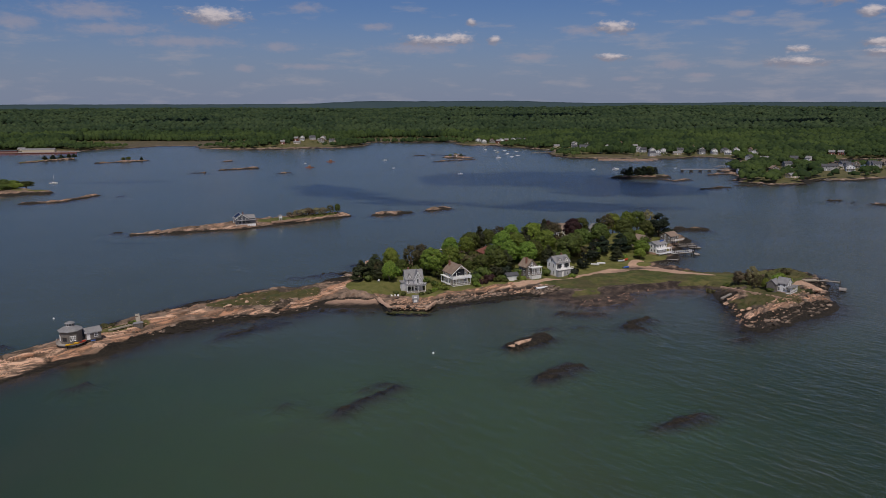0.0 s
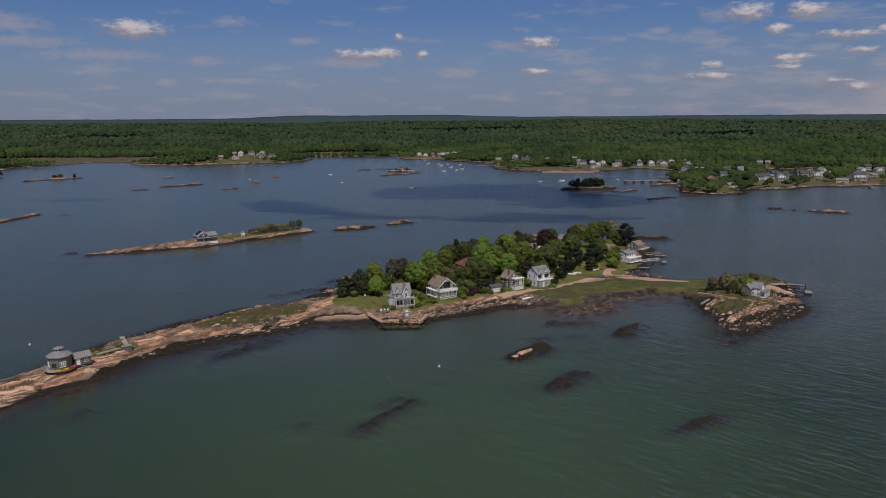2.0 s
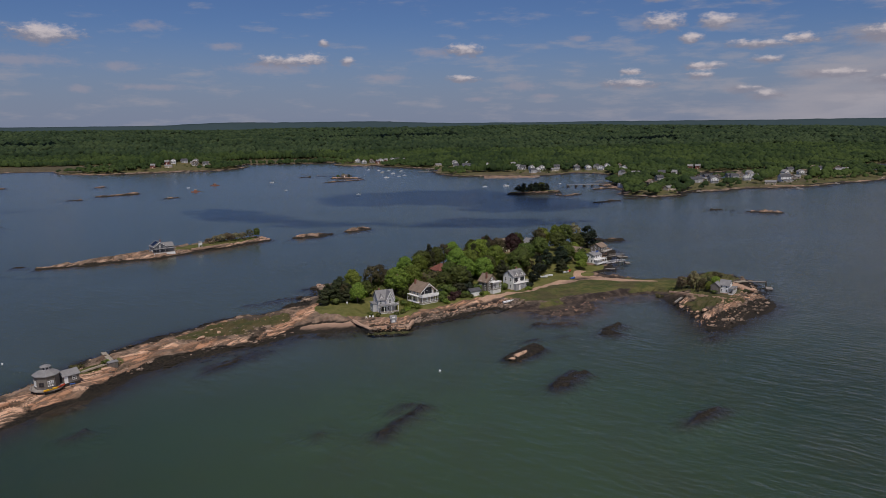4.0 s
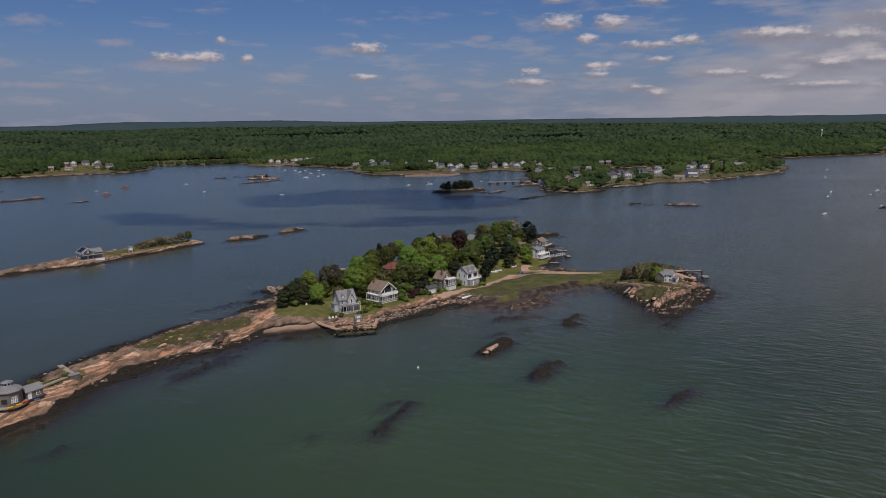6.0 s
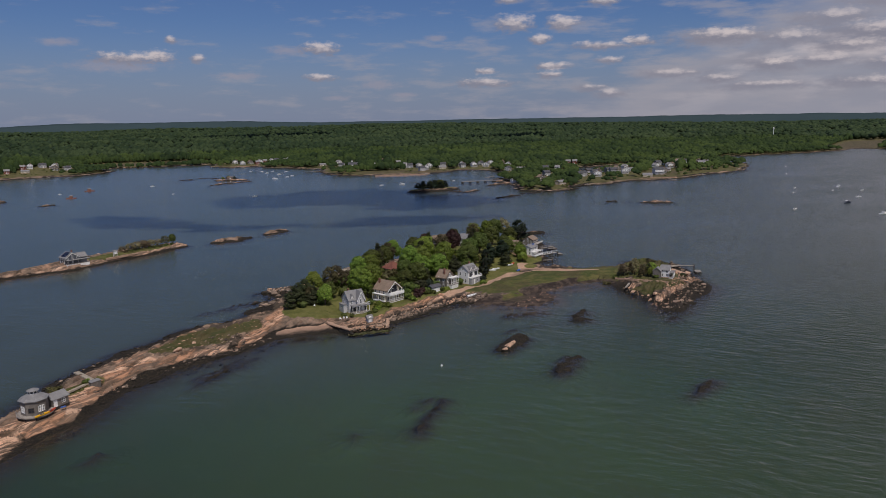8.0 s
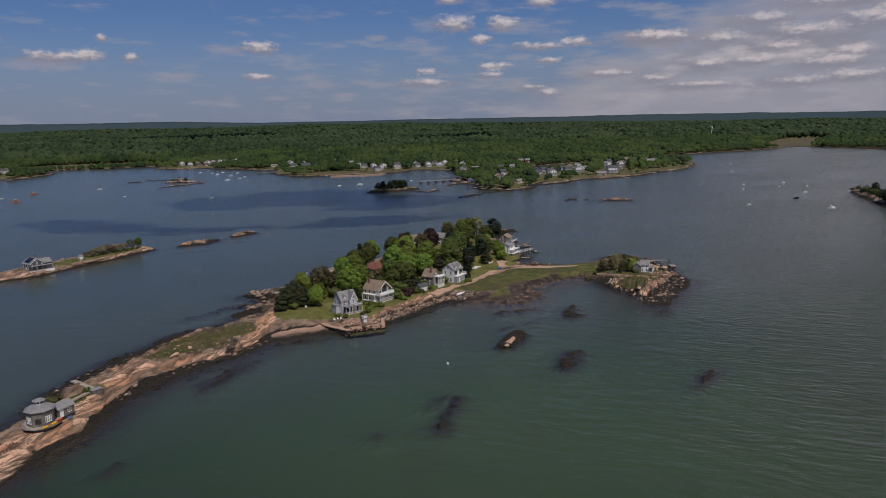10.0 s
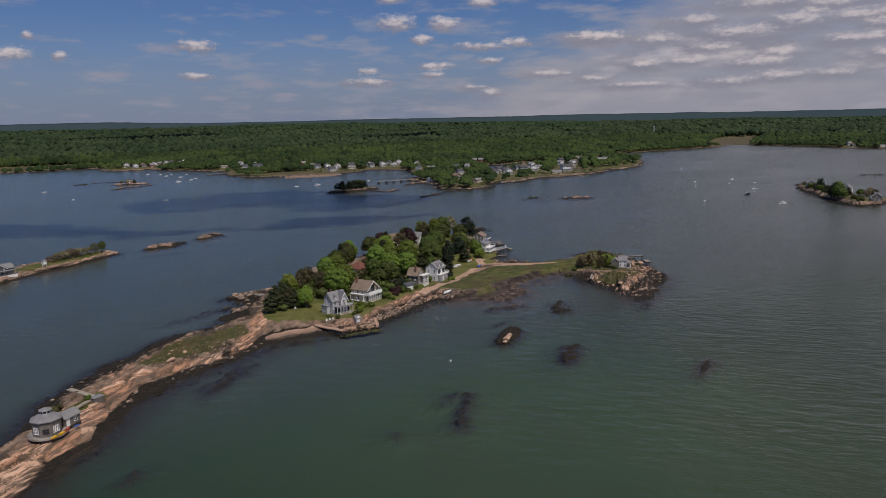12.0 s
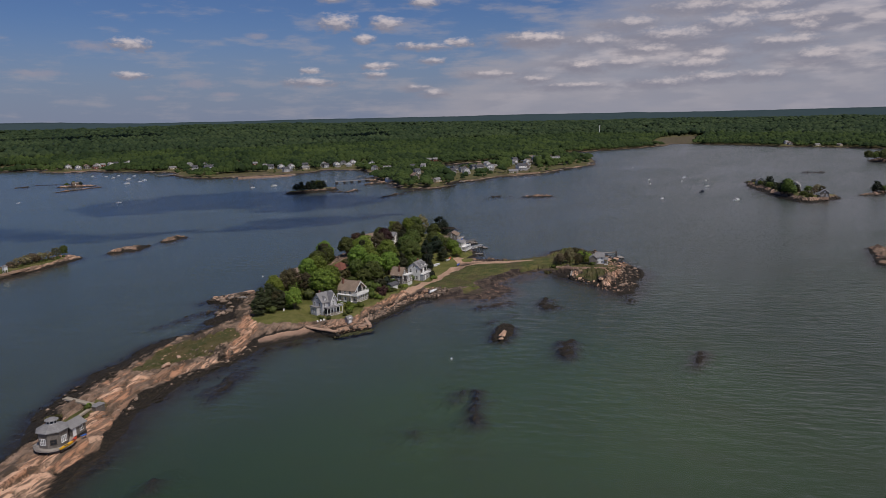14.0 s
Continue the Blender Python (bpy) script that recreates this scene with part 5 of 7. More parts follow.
# ---- rocks, docks and boats ----
def rock_land(name, label, spines, high, mat=None, step=1.6, wob=3.0, grass=(), kind="", category="rock", seed=200, wide_wave=9.0):
    """A rock or small island of its own, from spines x0 y0 r0 x1 y1 r1."""
    low_x = min(min(s[0] - s[2], s[3] - s[5]) for s in spines) - 9
    top_x = max(max(s[0] + s[2], s[3] + s[5]) for s in spines) + 9
    low_y = min(min(s[1] - s[2], s[4] - s[5]) for s in spines) - 9
    top_y = max(max(s[1] + s[2], s[4] + s[5]) for s in spines) + 9
    xs, ys = np.arange(low_x, top_x, step), np.arange(low_y, top_y, step)
    x, y = np.meshgrid(xs, ys)
    inside = -(union(x, y, spines, 1.5) + wob * 2 * fbm(x / wide_wave, y / wide_wave, 4, seed))
    rough, tone, joint = split_rock(x, y, seed + 5)
    rough = rough * 1.1 + 0.8 * fbm(x / 5, y / 3, 3, seed + 5)
    cap = np.array([softstep(-union(x, y, grass, 1.5), -2, 2)]).max(0) if grass else x * 0
    z = high * (1 - np.exp(-np.maximum(inside, 0) / (0.8 + 0.9 * high))) + rough * softstep(inside, -0.5, 3) * (1 - 0.8 * cap)
    z = np.where(inside > 0, np.maximum(z, 0.1 * np.minimum(inside, 2)), -2.75 * (1 - np.exp(np.minimum(inside, 0) * 0.2)))
    faces = grid_faces(len(xs), len(ys))
    faces = faces[(z.ravel()[faces] > -2.62).any(1)]
    used, back = np.unique(faces, return_inverse=True)
    me = mesh_of(name, np.stack([x, y, z], -1).reshape(-1, 3)[used], back.reshape(faces.shape), mat or SHORE_ROCK, False)
    zero = np.zeros(len(used))
    point_values(me, grass=cap.ravel()[used] if grass else zero, sand=zero, marsh=cap.ravel()[used] * 0.6 if grass else zero, rubble=zero + 0.5, mud=zero, clean=softstep(fbm(x / 6, y / 6, 3, seed + 60), -0.2, 0.0).ravel()[used], weedy=zero, joint=joint.ravel()[used], tone=tone.ravel()[used])
    return tagged(new(name, me), label, category, kind=kind)


def pier(name, label, x0, y0, x1, y1, z, wide=1.6, rail=False, bays=None, white=False):
    """A wooden pier: deck boards on stringers, piles down to the bottom."""
    long = math.hypot(x1 - x0, y1 - y0)
    t = thing(name, label, "pier", pose(x0, y0, z, 0, 0, math.degrees(math.atan2(y1 - y0, x1 - x0))))
    n = max(4, int(long / 0.45))
    for i in range(n):
        part("plank", shared(("pier_plank", round(long / n, 3), wide), lambda: boxes((0, long / n - 0.05, -wide / 2, wide / 2, -0.08, 0)), DECK), None, t, m=pose(long * i / n, 0, 0.01 * ((i * 7) % 3)))
    part("stringer", boxes((0, long, -wide / 2 + 0.1, -wide / 2 + 0.25, -0.35, -0.085)), PILE, t)
    part("stringer", boxes((0, long, wide / 2 - 0.25, wide / 2 - 0.1, -0.35, -0.085)), PILE, t)
    bays = bays or max(1, int(long / 4))
    for i in range(bays + 1):
        for side in (-1, 1):
            part("post", shared(("pile", round(z, 1)), lambda: lathe([(0.16, -z - 4), (0.15, 0.5)], 8), PILE), None, t, m=pose(long * i / bays, side * wide / 2, 0))
    if rail:
        for side in (-1, 1):
            part("railing", balusters(0, long, side * wide / 2, 0, 1.0, 1.2), TRIM if white else DECK, t)
    return t


def hull_bm(long, wide, high, blunt=0.75):
    """An open hull with sheer and a pointed bow at +x."""
    bm = bmesh.new()
    rings = []
    for i in range(9):
        f = i / 8
        half = wide / 2 * (blunt + (1 - blunt) * math.sin(f * 2.2)) * (1 - max(0, (f - 0.55) / 0.45) ** 2.2)
        x = long * (f - 0.5)
        keel = -0.35 * high + 0.3 * high * f ** 3
        top = high * (0.62 + 0.32 * f * f)
        rings.append([bm.verts.new(p) for p in ((x, -half - 0.01, top), (x, -half * 0.86 - 0.01, 0.1 * high), (x, 0, keel), (x, half * 0.86 + 0.01, 0.1 * high), (x, half + 0.01, top),
                                                (x, half * 0.85 + 0.005, top), (x, 0, top - 0.3 * high), (x, -half * 0.85 - 0.005, top))])
    for a, b in zip(rings, rings[1:]):
        for k in range(8):
            bm.faces.new((a[k], a[(k + 1) % 8], b[(k + 1) % 8], b[k]))
    bm.faces.new(rings[0])
    bm.faces.new(rings[-1][::-1])
    return bm


def boat(kind, x, y, heading, z=0.0, mat=None, label=""):
    long = {"skiff": 4.6, "launch": 7.5, "cruiser": 10.5, "sloop": 10.0, "dinghy": 3.4}[kind]
    wide, high = long * 0.3, 0.42 + long * 0.09
    words = {"skiff": "small white open skiff with an outboard motor", "launch": "white centre-console motor boat on a mooring", "cruiser": "white cabin cruiser moored in the bay",
             "sloop": "moored white sloop with bare mast and boom", "dinghy": "small white dinghy with a wooden thwart"}
    t = thing("boat", label or words[kind], "boat", pose(x, y, z, 0, 0, heading), "boats in the bay")
    part("hull", hull_bm(long, wide, high), mat or HULL, t)
    part("thwart", boxes((-long * 0.18, -long * 0.12, -wide * 0.4, wide * 0.4, high * 0.42, high * 0.5)), DECK, t)
    if kind in ("skiff", "launch", "dinghy"):
        part("outboard_motor", boxes((-long / 2 - 0.35, -long / 2 - 0.02, -0.2, 0.2, high * 0.3, high * 0.98)), NAVY, t)
    if kind == "launch":
        part("console", boxes((-0.5, 0.4, -0.5, 0.5, high * 0.3, high + 0.5)), HULL, t)
        part("windscreen", boxes((0.42, 0.5, -0.5, 0.5, high + 0.1, high + 0.8)), GLASS, t)
    if kind in ("cruiser", "sloop"):
        part("cabin", prism([(-wide * 0.33, high * 0.4), (wide * 0.33, high * 0.4), (wide * 0.27, high + 0.75), (-wide * 0.27, high + 0.75)], "x", -long * 0.12, long * 0.24), mat or HULL, t)
        part("cabin_window", boxes((-long * 0.08, long * 0.2, -wide * 0.315, wide * 0.315, high + 0.2, high + 0.5)), GLASS, t)
    if kind == "cruiser":
        part("canopy", boxes((-long * 0.32, -long * 0.1, -wide * 0.34, wide * 0.34, high + 1.55, high + 1.65)), HULL, t)
        for sx in (-0.31, -0.12):
            for sy in (-0.3, 0.3):
                part("canopy_post", shared(("canopy_post", long), lambda: boxes((-0.04, 0.04, -0.04, 0.04, high * 0.4, high + 1.55)), METAL), None, t, m=pose(long * sx, wide * sy, 0))
    if kind == "sloop":
        bm = bmesh.new()
        tube(bm, (0.8, 0, 0.4), (0.8, 0, 13), 0.11, 0.07)
        part("mast", bm, TRIM, t)
        bm = bmesh.new()
        tube(bm, (0.8, 0, 2.2), (-3.6, 0, 2.1), 0.16, 0.13)
        part("boom", bm, CANVAS, t)
    return t

# ---- the round house on the ledge ----
def sized(wide, high=None):
    """A scale, across and upwards."""
    return Matrix.Diagonal((wide, wide, high or wide, 1))


def round_house(x, y, z, turn):
    t = thing("round_house", "octagonal grey-shingled house with a cupola on a ledge", "house", pose(x, y, z, 0, 0, turn) @ sized(0.78, 0.96))
    side = math.pi / 8
    part("deck", lathe([(5.1, -0.28), (5.1, 0.0)], 16, 0.1), DECK, t, "weathered round deck")
    for i in range(10):
        a = 2 * math.pi * i / 10
        part("deck_post", shared(("deck_post",), lambda: lathe([(0.13, -2.6), (0.13, -0.28)], 8), PILE), None, t, m=pose(4.7 * math.cos(a), 4.7 * math.sin(a), 0))
    part("wall", lathe([(3.75, -2.0), (3.75, 3.55)], 8, side), SHINGLE, t)
    part("roof", lathe([(4.25, 3.42), (4.25, 3.6), (1.5, 4.75), (1.4, 4.75)], 8, side), ROOF_GREY, t)
    top = part("cupola", lathe([(1.35, 4.5), (1.35, 5.45)], 8, side), TRIM, t, "white glazed cupola")
    part("cupola_roof", lathe([(1.8, 5.4), (1.8, 5.52), (0.15, 6.05), (0.1, 6.07)], 8, side), ROOF_GREY, top)
    apothem = 1.35 * math.cos(side)
    for i in range(8):
        a = 45 * i
        part("cupola_pane", shared(("cupola_pane",), lambda: boxes((-0.36, 0.36, -0.03, 0.03, 4.85, 5.3)), GLASS), None, top, m=pose(apothem * math.sin(radians(a)), -apothem * math.cos(radians(a)), 0, 0, 0, a))
    apothem = 3.75 * math.cos(side)
    for i in range(8):
        a = 45 * i
        for off in ((-0.62, 0.0, 0.62) if i in (1, 7) else (0.0,) if i in (0, 3, 5) else ()):
            cx, cy = apothem * math.sin(radians(a)) + off * math.cos(radians(a)), -apothem * math.cos(radians(a)) + off * math.sin(radians(a))
            window(t, cx, cy, 0.8, 0.38 if i else 1.4, 1.3 if i else 1.0, a, None if i else PILE)
    part("railing", balusters(-2.0, 2.0, 0, 0), DECK, t, m=pose(-4.0, -2.6, 0, 0, 0, -60))
    annex = thing("cottage", "small grey-roofed shingled annex beside the round house", "house", pose(x, y, z - 0.3, 0, 0, 20) @ pose(5.0, 2.2, 0, 0, 0, 20) @ sized(0.82))
    part("wall", gable_walls(5.0, 4.4, 2.5, 1.2, "x"), SHINGLE, annex)
    part("foundation", boxes((-2.56, 2.56, -2.26, 2.26, -1.9, 0.1)), STONE_DARK, annex)
    part("roof", gable_roof(4.4, 5.0, 2.5, 1.2, "x", 0.35), ROOF_GREY, annex)
    door(annex, -1.6, -2.2, 0.15, 0, TRIM)
    window(annex, 0.9, -2.2, 0.9, 0.9, 1.1, 0)
    window(annex, 2.5, 0, 0.9, 0.8, 1.1, 90)
    part("vent", boxes((0.6, 1.2, -1.1, -0.6, 3.0, 3.25)), ROOF_DARK, annex)
    return t


RX, RY, RZ = -104.3, 193.2, 3.45
round_house(RX, RY, RZ, -8)
kayak = thing("kayak", "yellow plastic kayak lying on the round deck", "kayak", pose(RX + 1.9, RY - 3.2, RZ + 0.02, 0, 0, 38), "kayaks at the round house")
part("hull", hull_bm(3.6, 0.7, 0.45, 0.5), YELLOW, kayak)
part("cockpit", boxes((-0.5, 0.3, -0.2, 0.2, 0.2, 0.34)), NAVY, kayak)
kayak = thing("kayak", "red plastic kayak lying on the round deck", "kayak", pose(RX + 3.4, RY - 1.5, RZ + 0.02, 0, 0, 58), "kayaks at the round house")
part("hull", hull_bm(3.2, 0.7, 0.45, 0.5), RED, kayak)
part("cockpit", boxes((-0.5, 0.3, -0.2, 0.2, 0.2, 0.34)), NAVY, kayak)
tarp = thing("deck_table", "grey garden table with a blue cover by the annex", "table", pose(-98.6, 194.0, 2.9, 0, 0, 25) @ sized(0.6))
part("tabletop", boxes((-1.0, 1.0, -0.6, 0.6, 0.68, 0.78)), BLUE, tarp)
for sx in (-0.85, 0.85):
    for sy in (-0.45, 0.45):
        part("leg", shared(("table_leg",), lambda: boxes((-0.05, 0.05, -0.05, 0.05, -1.2, 0.68)), DECK), None, tarp, m=pose(sx, sy, 0))


def shed(x, y, z, turn, w, d, h, wall, roof, label):
    t = thing("shed", label, "shed", pose(x, y, z, 0, 0, turn))
    part("wall", gable_walls(w, d, h, 0.8, "x"), wall, t)
    part("roof", gable_roof(d, w, h, 0.8, "x", 0.25), roof, t)
    door(t, 0, -d / 2, 0.05, 0, TRIM, 0.8, 1.85)
    window(t, w / 2, 0, 0.9, 0.6, 0.8, 90)
    return t


locker = thing("shed", "small flat-roofed grey boat locker at the head of a ramp", "shed", pose(-92.9, 210.6, ground_z(-92.9, 210.6) - 0.3, 0, 0, 32))
part("wall", boxes((-1.3, 1.3, -0.9, 0.9, -0.8, 1.45)), SHINGLE, locker)
part("roof", boxes((-1.45, 1.45, -1.05, 1.05, 1.46, 1.58)), ROOF_GREY, locker)
door(locker, 0, -0.9, 0.02, 0, SHINGLE, 0.7, 1.3)


def gangway(x0, y0, z0, x1, y1, z1, wide, label, name="gangway", mat=None):
    long = math.hypot(x1 - x0, y1 - y0)
    slope = math.degrees(math.atan2(z1 - z0, long))
    t = thing(name, label, "gangway", pose(x0, y0, z0, 0, 0, math.degrees(math.atan2(y1 - y0, x1 - x0))) @ pose(0, 0, 0, 0, -slope, 0))
    n = int(long / 0.4)
    for i in range(n):
        part("plank", shared(("ramp_plank", round(long / n, 3), wide, (mat or DECK).name), lambda: boxes((0, long / n - 0.05, -wide / 2, wide / 2, 0, 0.08)), mat or DECK), None, t, m=pose(long * i / n, 0, 0.008 * ((i * 5) % 3)))
    for s in (-1, 1):
        part("stringer", boxes((0, long, s * wide / 2 - 0.09, s * wide / 2 + 0.09, -0.25, 0.16)), mat or DECK, t)
    return t


gangway(-93.4, 212.2, 2.95, -98.2, 222.6, 2.6, 1.1, "long pale plank ramp resting on boulders", "boat_ramp", CANVAS)

gangway(-99.4, 205.2, 2.7, -94.4, 210.6, 2.9, 0.6, "narrow plank walk over the turf to the locker", "boardwalk", CANVAS)

# ---- cottages on the south lawn ----
H1 = cottage("house", "grey gothic cottage with steep cross gables and white trim", pose(-11.0, 255.6, 1.9, 0, 0, 12) @ sized(0.76, 0.94), 8.2, 7.0, 4.9, 2.9, "x", PALE_BOARD, ROOF_GREY, 2, 3, 2, stack=(-2.2, 0.6))
front = part("wall", prism([(-1.9, -1.5), (1.9, -1.5), (1.9, 4.9), (0, 7.9), (-1.9, 4.9)], "y", -4.7, 0), PALE_BOARD, H1, m=pose(1.5, 0, 0))
part("roof", gable_roof(3.8, 4.9, 4.9, 3.0, "y", 0.4), ROOF_GREY, H1, m=pose(1.5, -2.5, 0))
part("bargeboard", prism([(-2.3, 4.35), (0, 7.98), (2.3, 4.35), (2.05, 4.3), (0, 7.5), (-2.05, 4.3)], "y", -5.44, -5.38), TRIM, H1, "white fretted gable trim", m=pose(1.5, 0, 0))
window(H1, 1.5, -4.7, 3.4, 0.8, 1.5, 0)
window(H1, 1.5, -4.7, 5.5, 0.5, 0.9, 0)
for sx in (-2.2,):
    part("dormer", prism([(-0.8, 4.2), (0.8, 4.2), (0.8, 5.6), (0, 6.8), (-0.8, 5.6)], "y", -3.3, -0.5), PALE_BOARD, H1, m=pose(sx, 0, 0))
    part("dormer_roof", gable_roof(1.6, 2.8, 5.6, 1.2, "y", 0.2, 0.15), ROOF_GREY, H1, m=pose(sx, -1.9, 0))
    window(H1, sx, -3.3, 4.55, 0.6, 1.0, 0)
porch(H1, -3.9, 5.0, -6.9, -4.72, 0.5, 3.0, TRIM, ROOF_GREY, 6, rail=False)
part("railing", balusters(0.8, 5.2, -7.0, 3.22, 0.8, 0.4), TRIM, H1, "white balcony rail over the porch")
# added windows and dark glass sheets stand in for the porch's shade
for sx in (-2.6, 3.9):
    window(H1, sx, -3.5, 0.7, 1.3, 1.9, 0)
window(H1, 0.5, -4.7, 0.7, 0.9, 1.9, 0)
for x0, x1 in ((-3.6, -0.7), (3.45, 4.8)):
    part("porch_screen", boxes((x0, x1, -4.78, -4.73, 0.6, 2.7)), GLASS, H1, "dark glass sheet for the shade at the porch back")
part("wall", boxes((-5.9, -4.1, -1.5, 3.0, -1.5, 3.0)), PALE_BOARD, H1, "single-storey side wing")
part("roof", boxes((-6.2, -4.1, -1.8, 3.3, 3.0, 3.22)), ROOF_GREY, H1)
window(H1, -5.9, 0.7, 0.9, 0.8, 1.3, 270)
part("porch_steps", boxes((-0.4, 1.6, -7.9, -6.9, -1.2, 0.1), (-0.4, 1.6, -7.4, -6.9, 0.1, 0.3)), DECK, H1)
for i, (bx, by) in enumerate(((-16.5, 247.3), (-14.0, 246.6), (-7.6, 247.0), (-5.2, 248.0), (-4.6, 250.2))):
    bush("oak", bx, by, 1.1)
shed(-9.6, 240.6, ground_z(-9.6, 240.6), 10, 1.9, 1.4, 1.4, GREY_BOARD, ROOF_GREY, "tiny grey bathing hut on the stone terrace")

H2 = cottage("house", "white shingled house with brown gable roof and two-storey veranda", pose(4.6, 265.4, 2.0, 0, 0, 27) @ sized(0.82, 0.96), 8.6, 8.0, 4.7, 3.0, "y", CREAM_BOARD, ROOF_BROWN, 2, 3, 3, stack=(-1.6, 2.6))
porch(H2, -4.5, 4.5, -6.6, -4.02, 0.6, 3.1, TRIM, TRIM, 7, roof_rail=True)
part("balcony_parapet", boxes((-4.7, 4.7, -6.85, -6.72, 2.75, 3.75), (-4.82, -4.7, -6.85, -4.0, 2.75, 3.75), (4.7, 4.82, -6.85, -4.0, 2.75, 3.75)), TRIM, H2, "solid white balcony parapet")
# dark sheet put in for the shade under the gable
part("balcony_recess", boxes((-2.6, 2.6, -4.09, -4.03, 3.4, 6.0)), GLASS, H2, "dark glass sheet for the shade in the balcony recess")
for sx in (-4.45, -2.2, 2.2, 4.45):
    part("post", boxes((sx - 0.09, sx + 0.09, -5.4, -5.22, 3.3, 5.0)), TRIM, H2)
part("balcony_roof", prism([(-4.9, 4.55), (0, 7.95), (4.9, 4.55), (4.9, 4.8), (0, 8.2), (-4.9, 4.8)], "y", -5.8, -4.46), ROOF_BROWN, H2)
part("bargeboard", prism([(-4.95, 4.45), (0, 7.9), (4.95, 4.45), (4.6, 4.4), (0, 7.55), (-4.6, 4.4)], "y", -5.9, -5.8), TRIM, H2)
part("side_porch", boxes((-5.6, -4.32, -4.0, 3.5, 0.35, 0.6), (-5.8, -4.32, -4.2, 3.7, 3.0, 3.2), (-5.6, -5.42, -4.0, -3.82, 0.6, 3.0), (-5.6, -5.42, -0.3, -0.12, 0.6, 3.0), (-5.6, -5.42, 3.3, 3.48, 0.6, 3.0)), TRIM, H2)
for bx, by in ((-1.5, 252.0), (1.0, 251.5), (-3.5, 251.5), (12.5, 258.0)):
    bush("maple", bx, by, 1.7, high=0.8)

H3 = cottage("house", "white clapboard house with grey roof and upper balcony", pose(46.4, 283.0, 0.9, 0, 0, 30) @ sized(0.76, 0.98), 9.2, 7.4, 5.6, 2.2, "x", WHITE_BOARD, ROOF_GREY, 2, 4, 2, stack=(2.6, 1.0), front_door=False)
for sx in (-2.1, 2.1):
    part("dormer", prism([(-0.95, 5.0), (0.95, 5.0), (0.95, 6.5), (0, 7.45), (-0.95, 6.5)], "y", -3.72, 0), WHITE_BOARD, H3, m=pose(sx, 0, 0))
    part("dormer_roof", gable_roof(1.9, 3.6, 6.5, 0.95, "y", 0.25, 0.16), ROOF_GREY, H3, m=pose(sx, -1.85, 0))
    window(H3, sx, -3.72, 5.6, 0.9, 1.0, 0)
for x0, x1 in ((-3.9, -1.4), (1.2, 3.9)):
    part("porch_screen", boxes((x0, x1, -3.78, -3.73, 3.1, 5.0)), GLASS, H3, "dark glazing behind the balcony")
part("balcony_deck", boxes((-4.6, 5.4, -5.9, -3.72, 2.75, 2.95)), TRIM, H3)
part("railing", balusters(-4.6, 5.4, -5.85, 2.95), TRIM, H3)
part("railing", balusters(-2.2, 0, 0, 2.95), TRIM, H3, m=pose(5.35, -3.72, 0, 0, 0, 90))
part("basement_wall", boxes((-4.4, 5.2, -5.6, -3.72, -1.6, 2.75)), GREY_BOARD, H3, "grey boarded lower storey")
window(H3, 1.5, -5.6, 0.8, 0.9, 1.2, 0)
door(H3, -1.5, -5.6, 0.0, 0, TRIM)

H4 = cottage("house", "grey shingled cottage with white glazed porch", pose(33.4, 277.0, 1.2, 0, 0, 30) @ sized(0.8, 1.2), 6.4, 6.2, 3.9, 2.2, "y", SHINGLE, ROOF_BROWN, 2, 2, 2, stack=(-1.8, -1.2), front_door=False)
porch(H4, -1.2, 4.6, -5.2, -3.12, 1.5, 3.7, TRIM, TRIM, 5, skirt=WHITE_BOARD)
part("wall", boxes((3.2, 5.4, -2.8, 1.6, -1.5, 3.3)), WHITE_BOARD, H4)
part("roof", boxes((3.2, 5.7, -3.05, 1.9, 3.3, 3.5)), ROOF_GREY, H4)
H5 = shed(26.2, 271.0, 1.6, 20, 4.8, 3.4, 2.0, WHITE_BOARD, ROOF_DARK, "white boathouse with dark roof at the lawn edge")
part("platform", boxes((-1.0, 4.2, -4.6, -1.82, -0.3, -0.05)), PILE, H5)
part("platform_rail", balusters(-1.0, 4.2, -4.5, -0.05), PILE, H5)

RED_HOUSE = thing("house", "house with red hipped roof among the trees", "house", pose(19.0, 301, 3.6, 0, 0, 25) @ sized(0.85))
part("wall", boxes((-4.2, 4.2, -4, 4, -1.5, 3.6)), WHITE_BOARD, RED_HOUSE)
part("roof", hip_roof(8.4, 8, 3.6, 3.1), ROOF_RED, RED_HOUSE)
for wx in (-2.8, 0, 2.8):
    window(RED_HOUSE, wx, -4, 1.0, 0.9, 1.4, 0)
    window(RED_HOUSE, -4.2, wx * 0.9, 1.0, 0.9, 1.4, 270)

NORTH = cottage("boathouse", "low tan boathouse on the north shore", pose(5.5, 318, 1.6, 0, 0, 40), 9.5, 6.0, 2.6, 0.8, "x", TAN_BOARD, ROOF_BROWN, 1, 4, 2)
part("canopy", boxes((-7.2, -4.9, -2.6, 3.0, 3.0, 3.25), (-7.1, -6.9, -2.5, -2.3, -1, 3.0), (-7.1, -6.9, 2.7, 2.9, -1, 3.0)), TAN_BOARD, NORTH)
cottage("house", "tan house with pale roof behind the trees", pose(61, 352, 4.0, 0, 0, 15), 9, 7, 4.2, 2.2, "x", TAN_BOARD, ROOF_BROWN, 2, 3, 2)
cottage("house", "white house half hidden by tall trees", pose(76, 352, 3.4, 0, 0, 30) @ sized(0.8), 7, 7, 5.6, 2.6, "y", WHITE_BOARD, ROOF_GREY, 2, 3, 2)

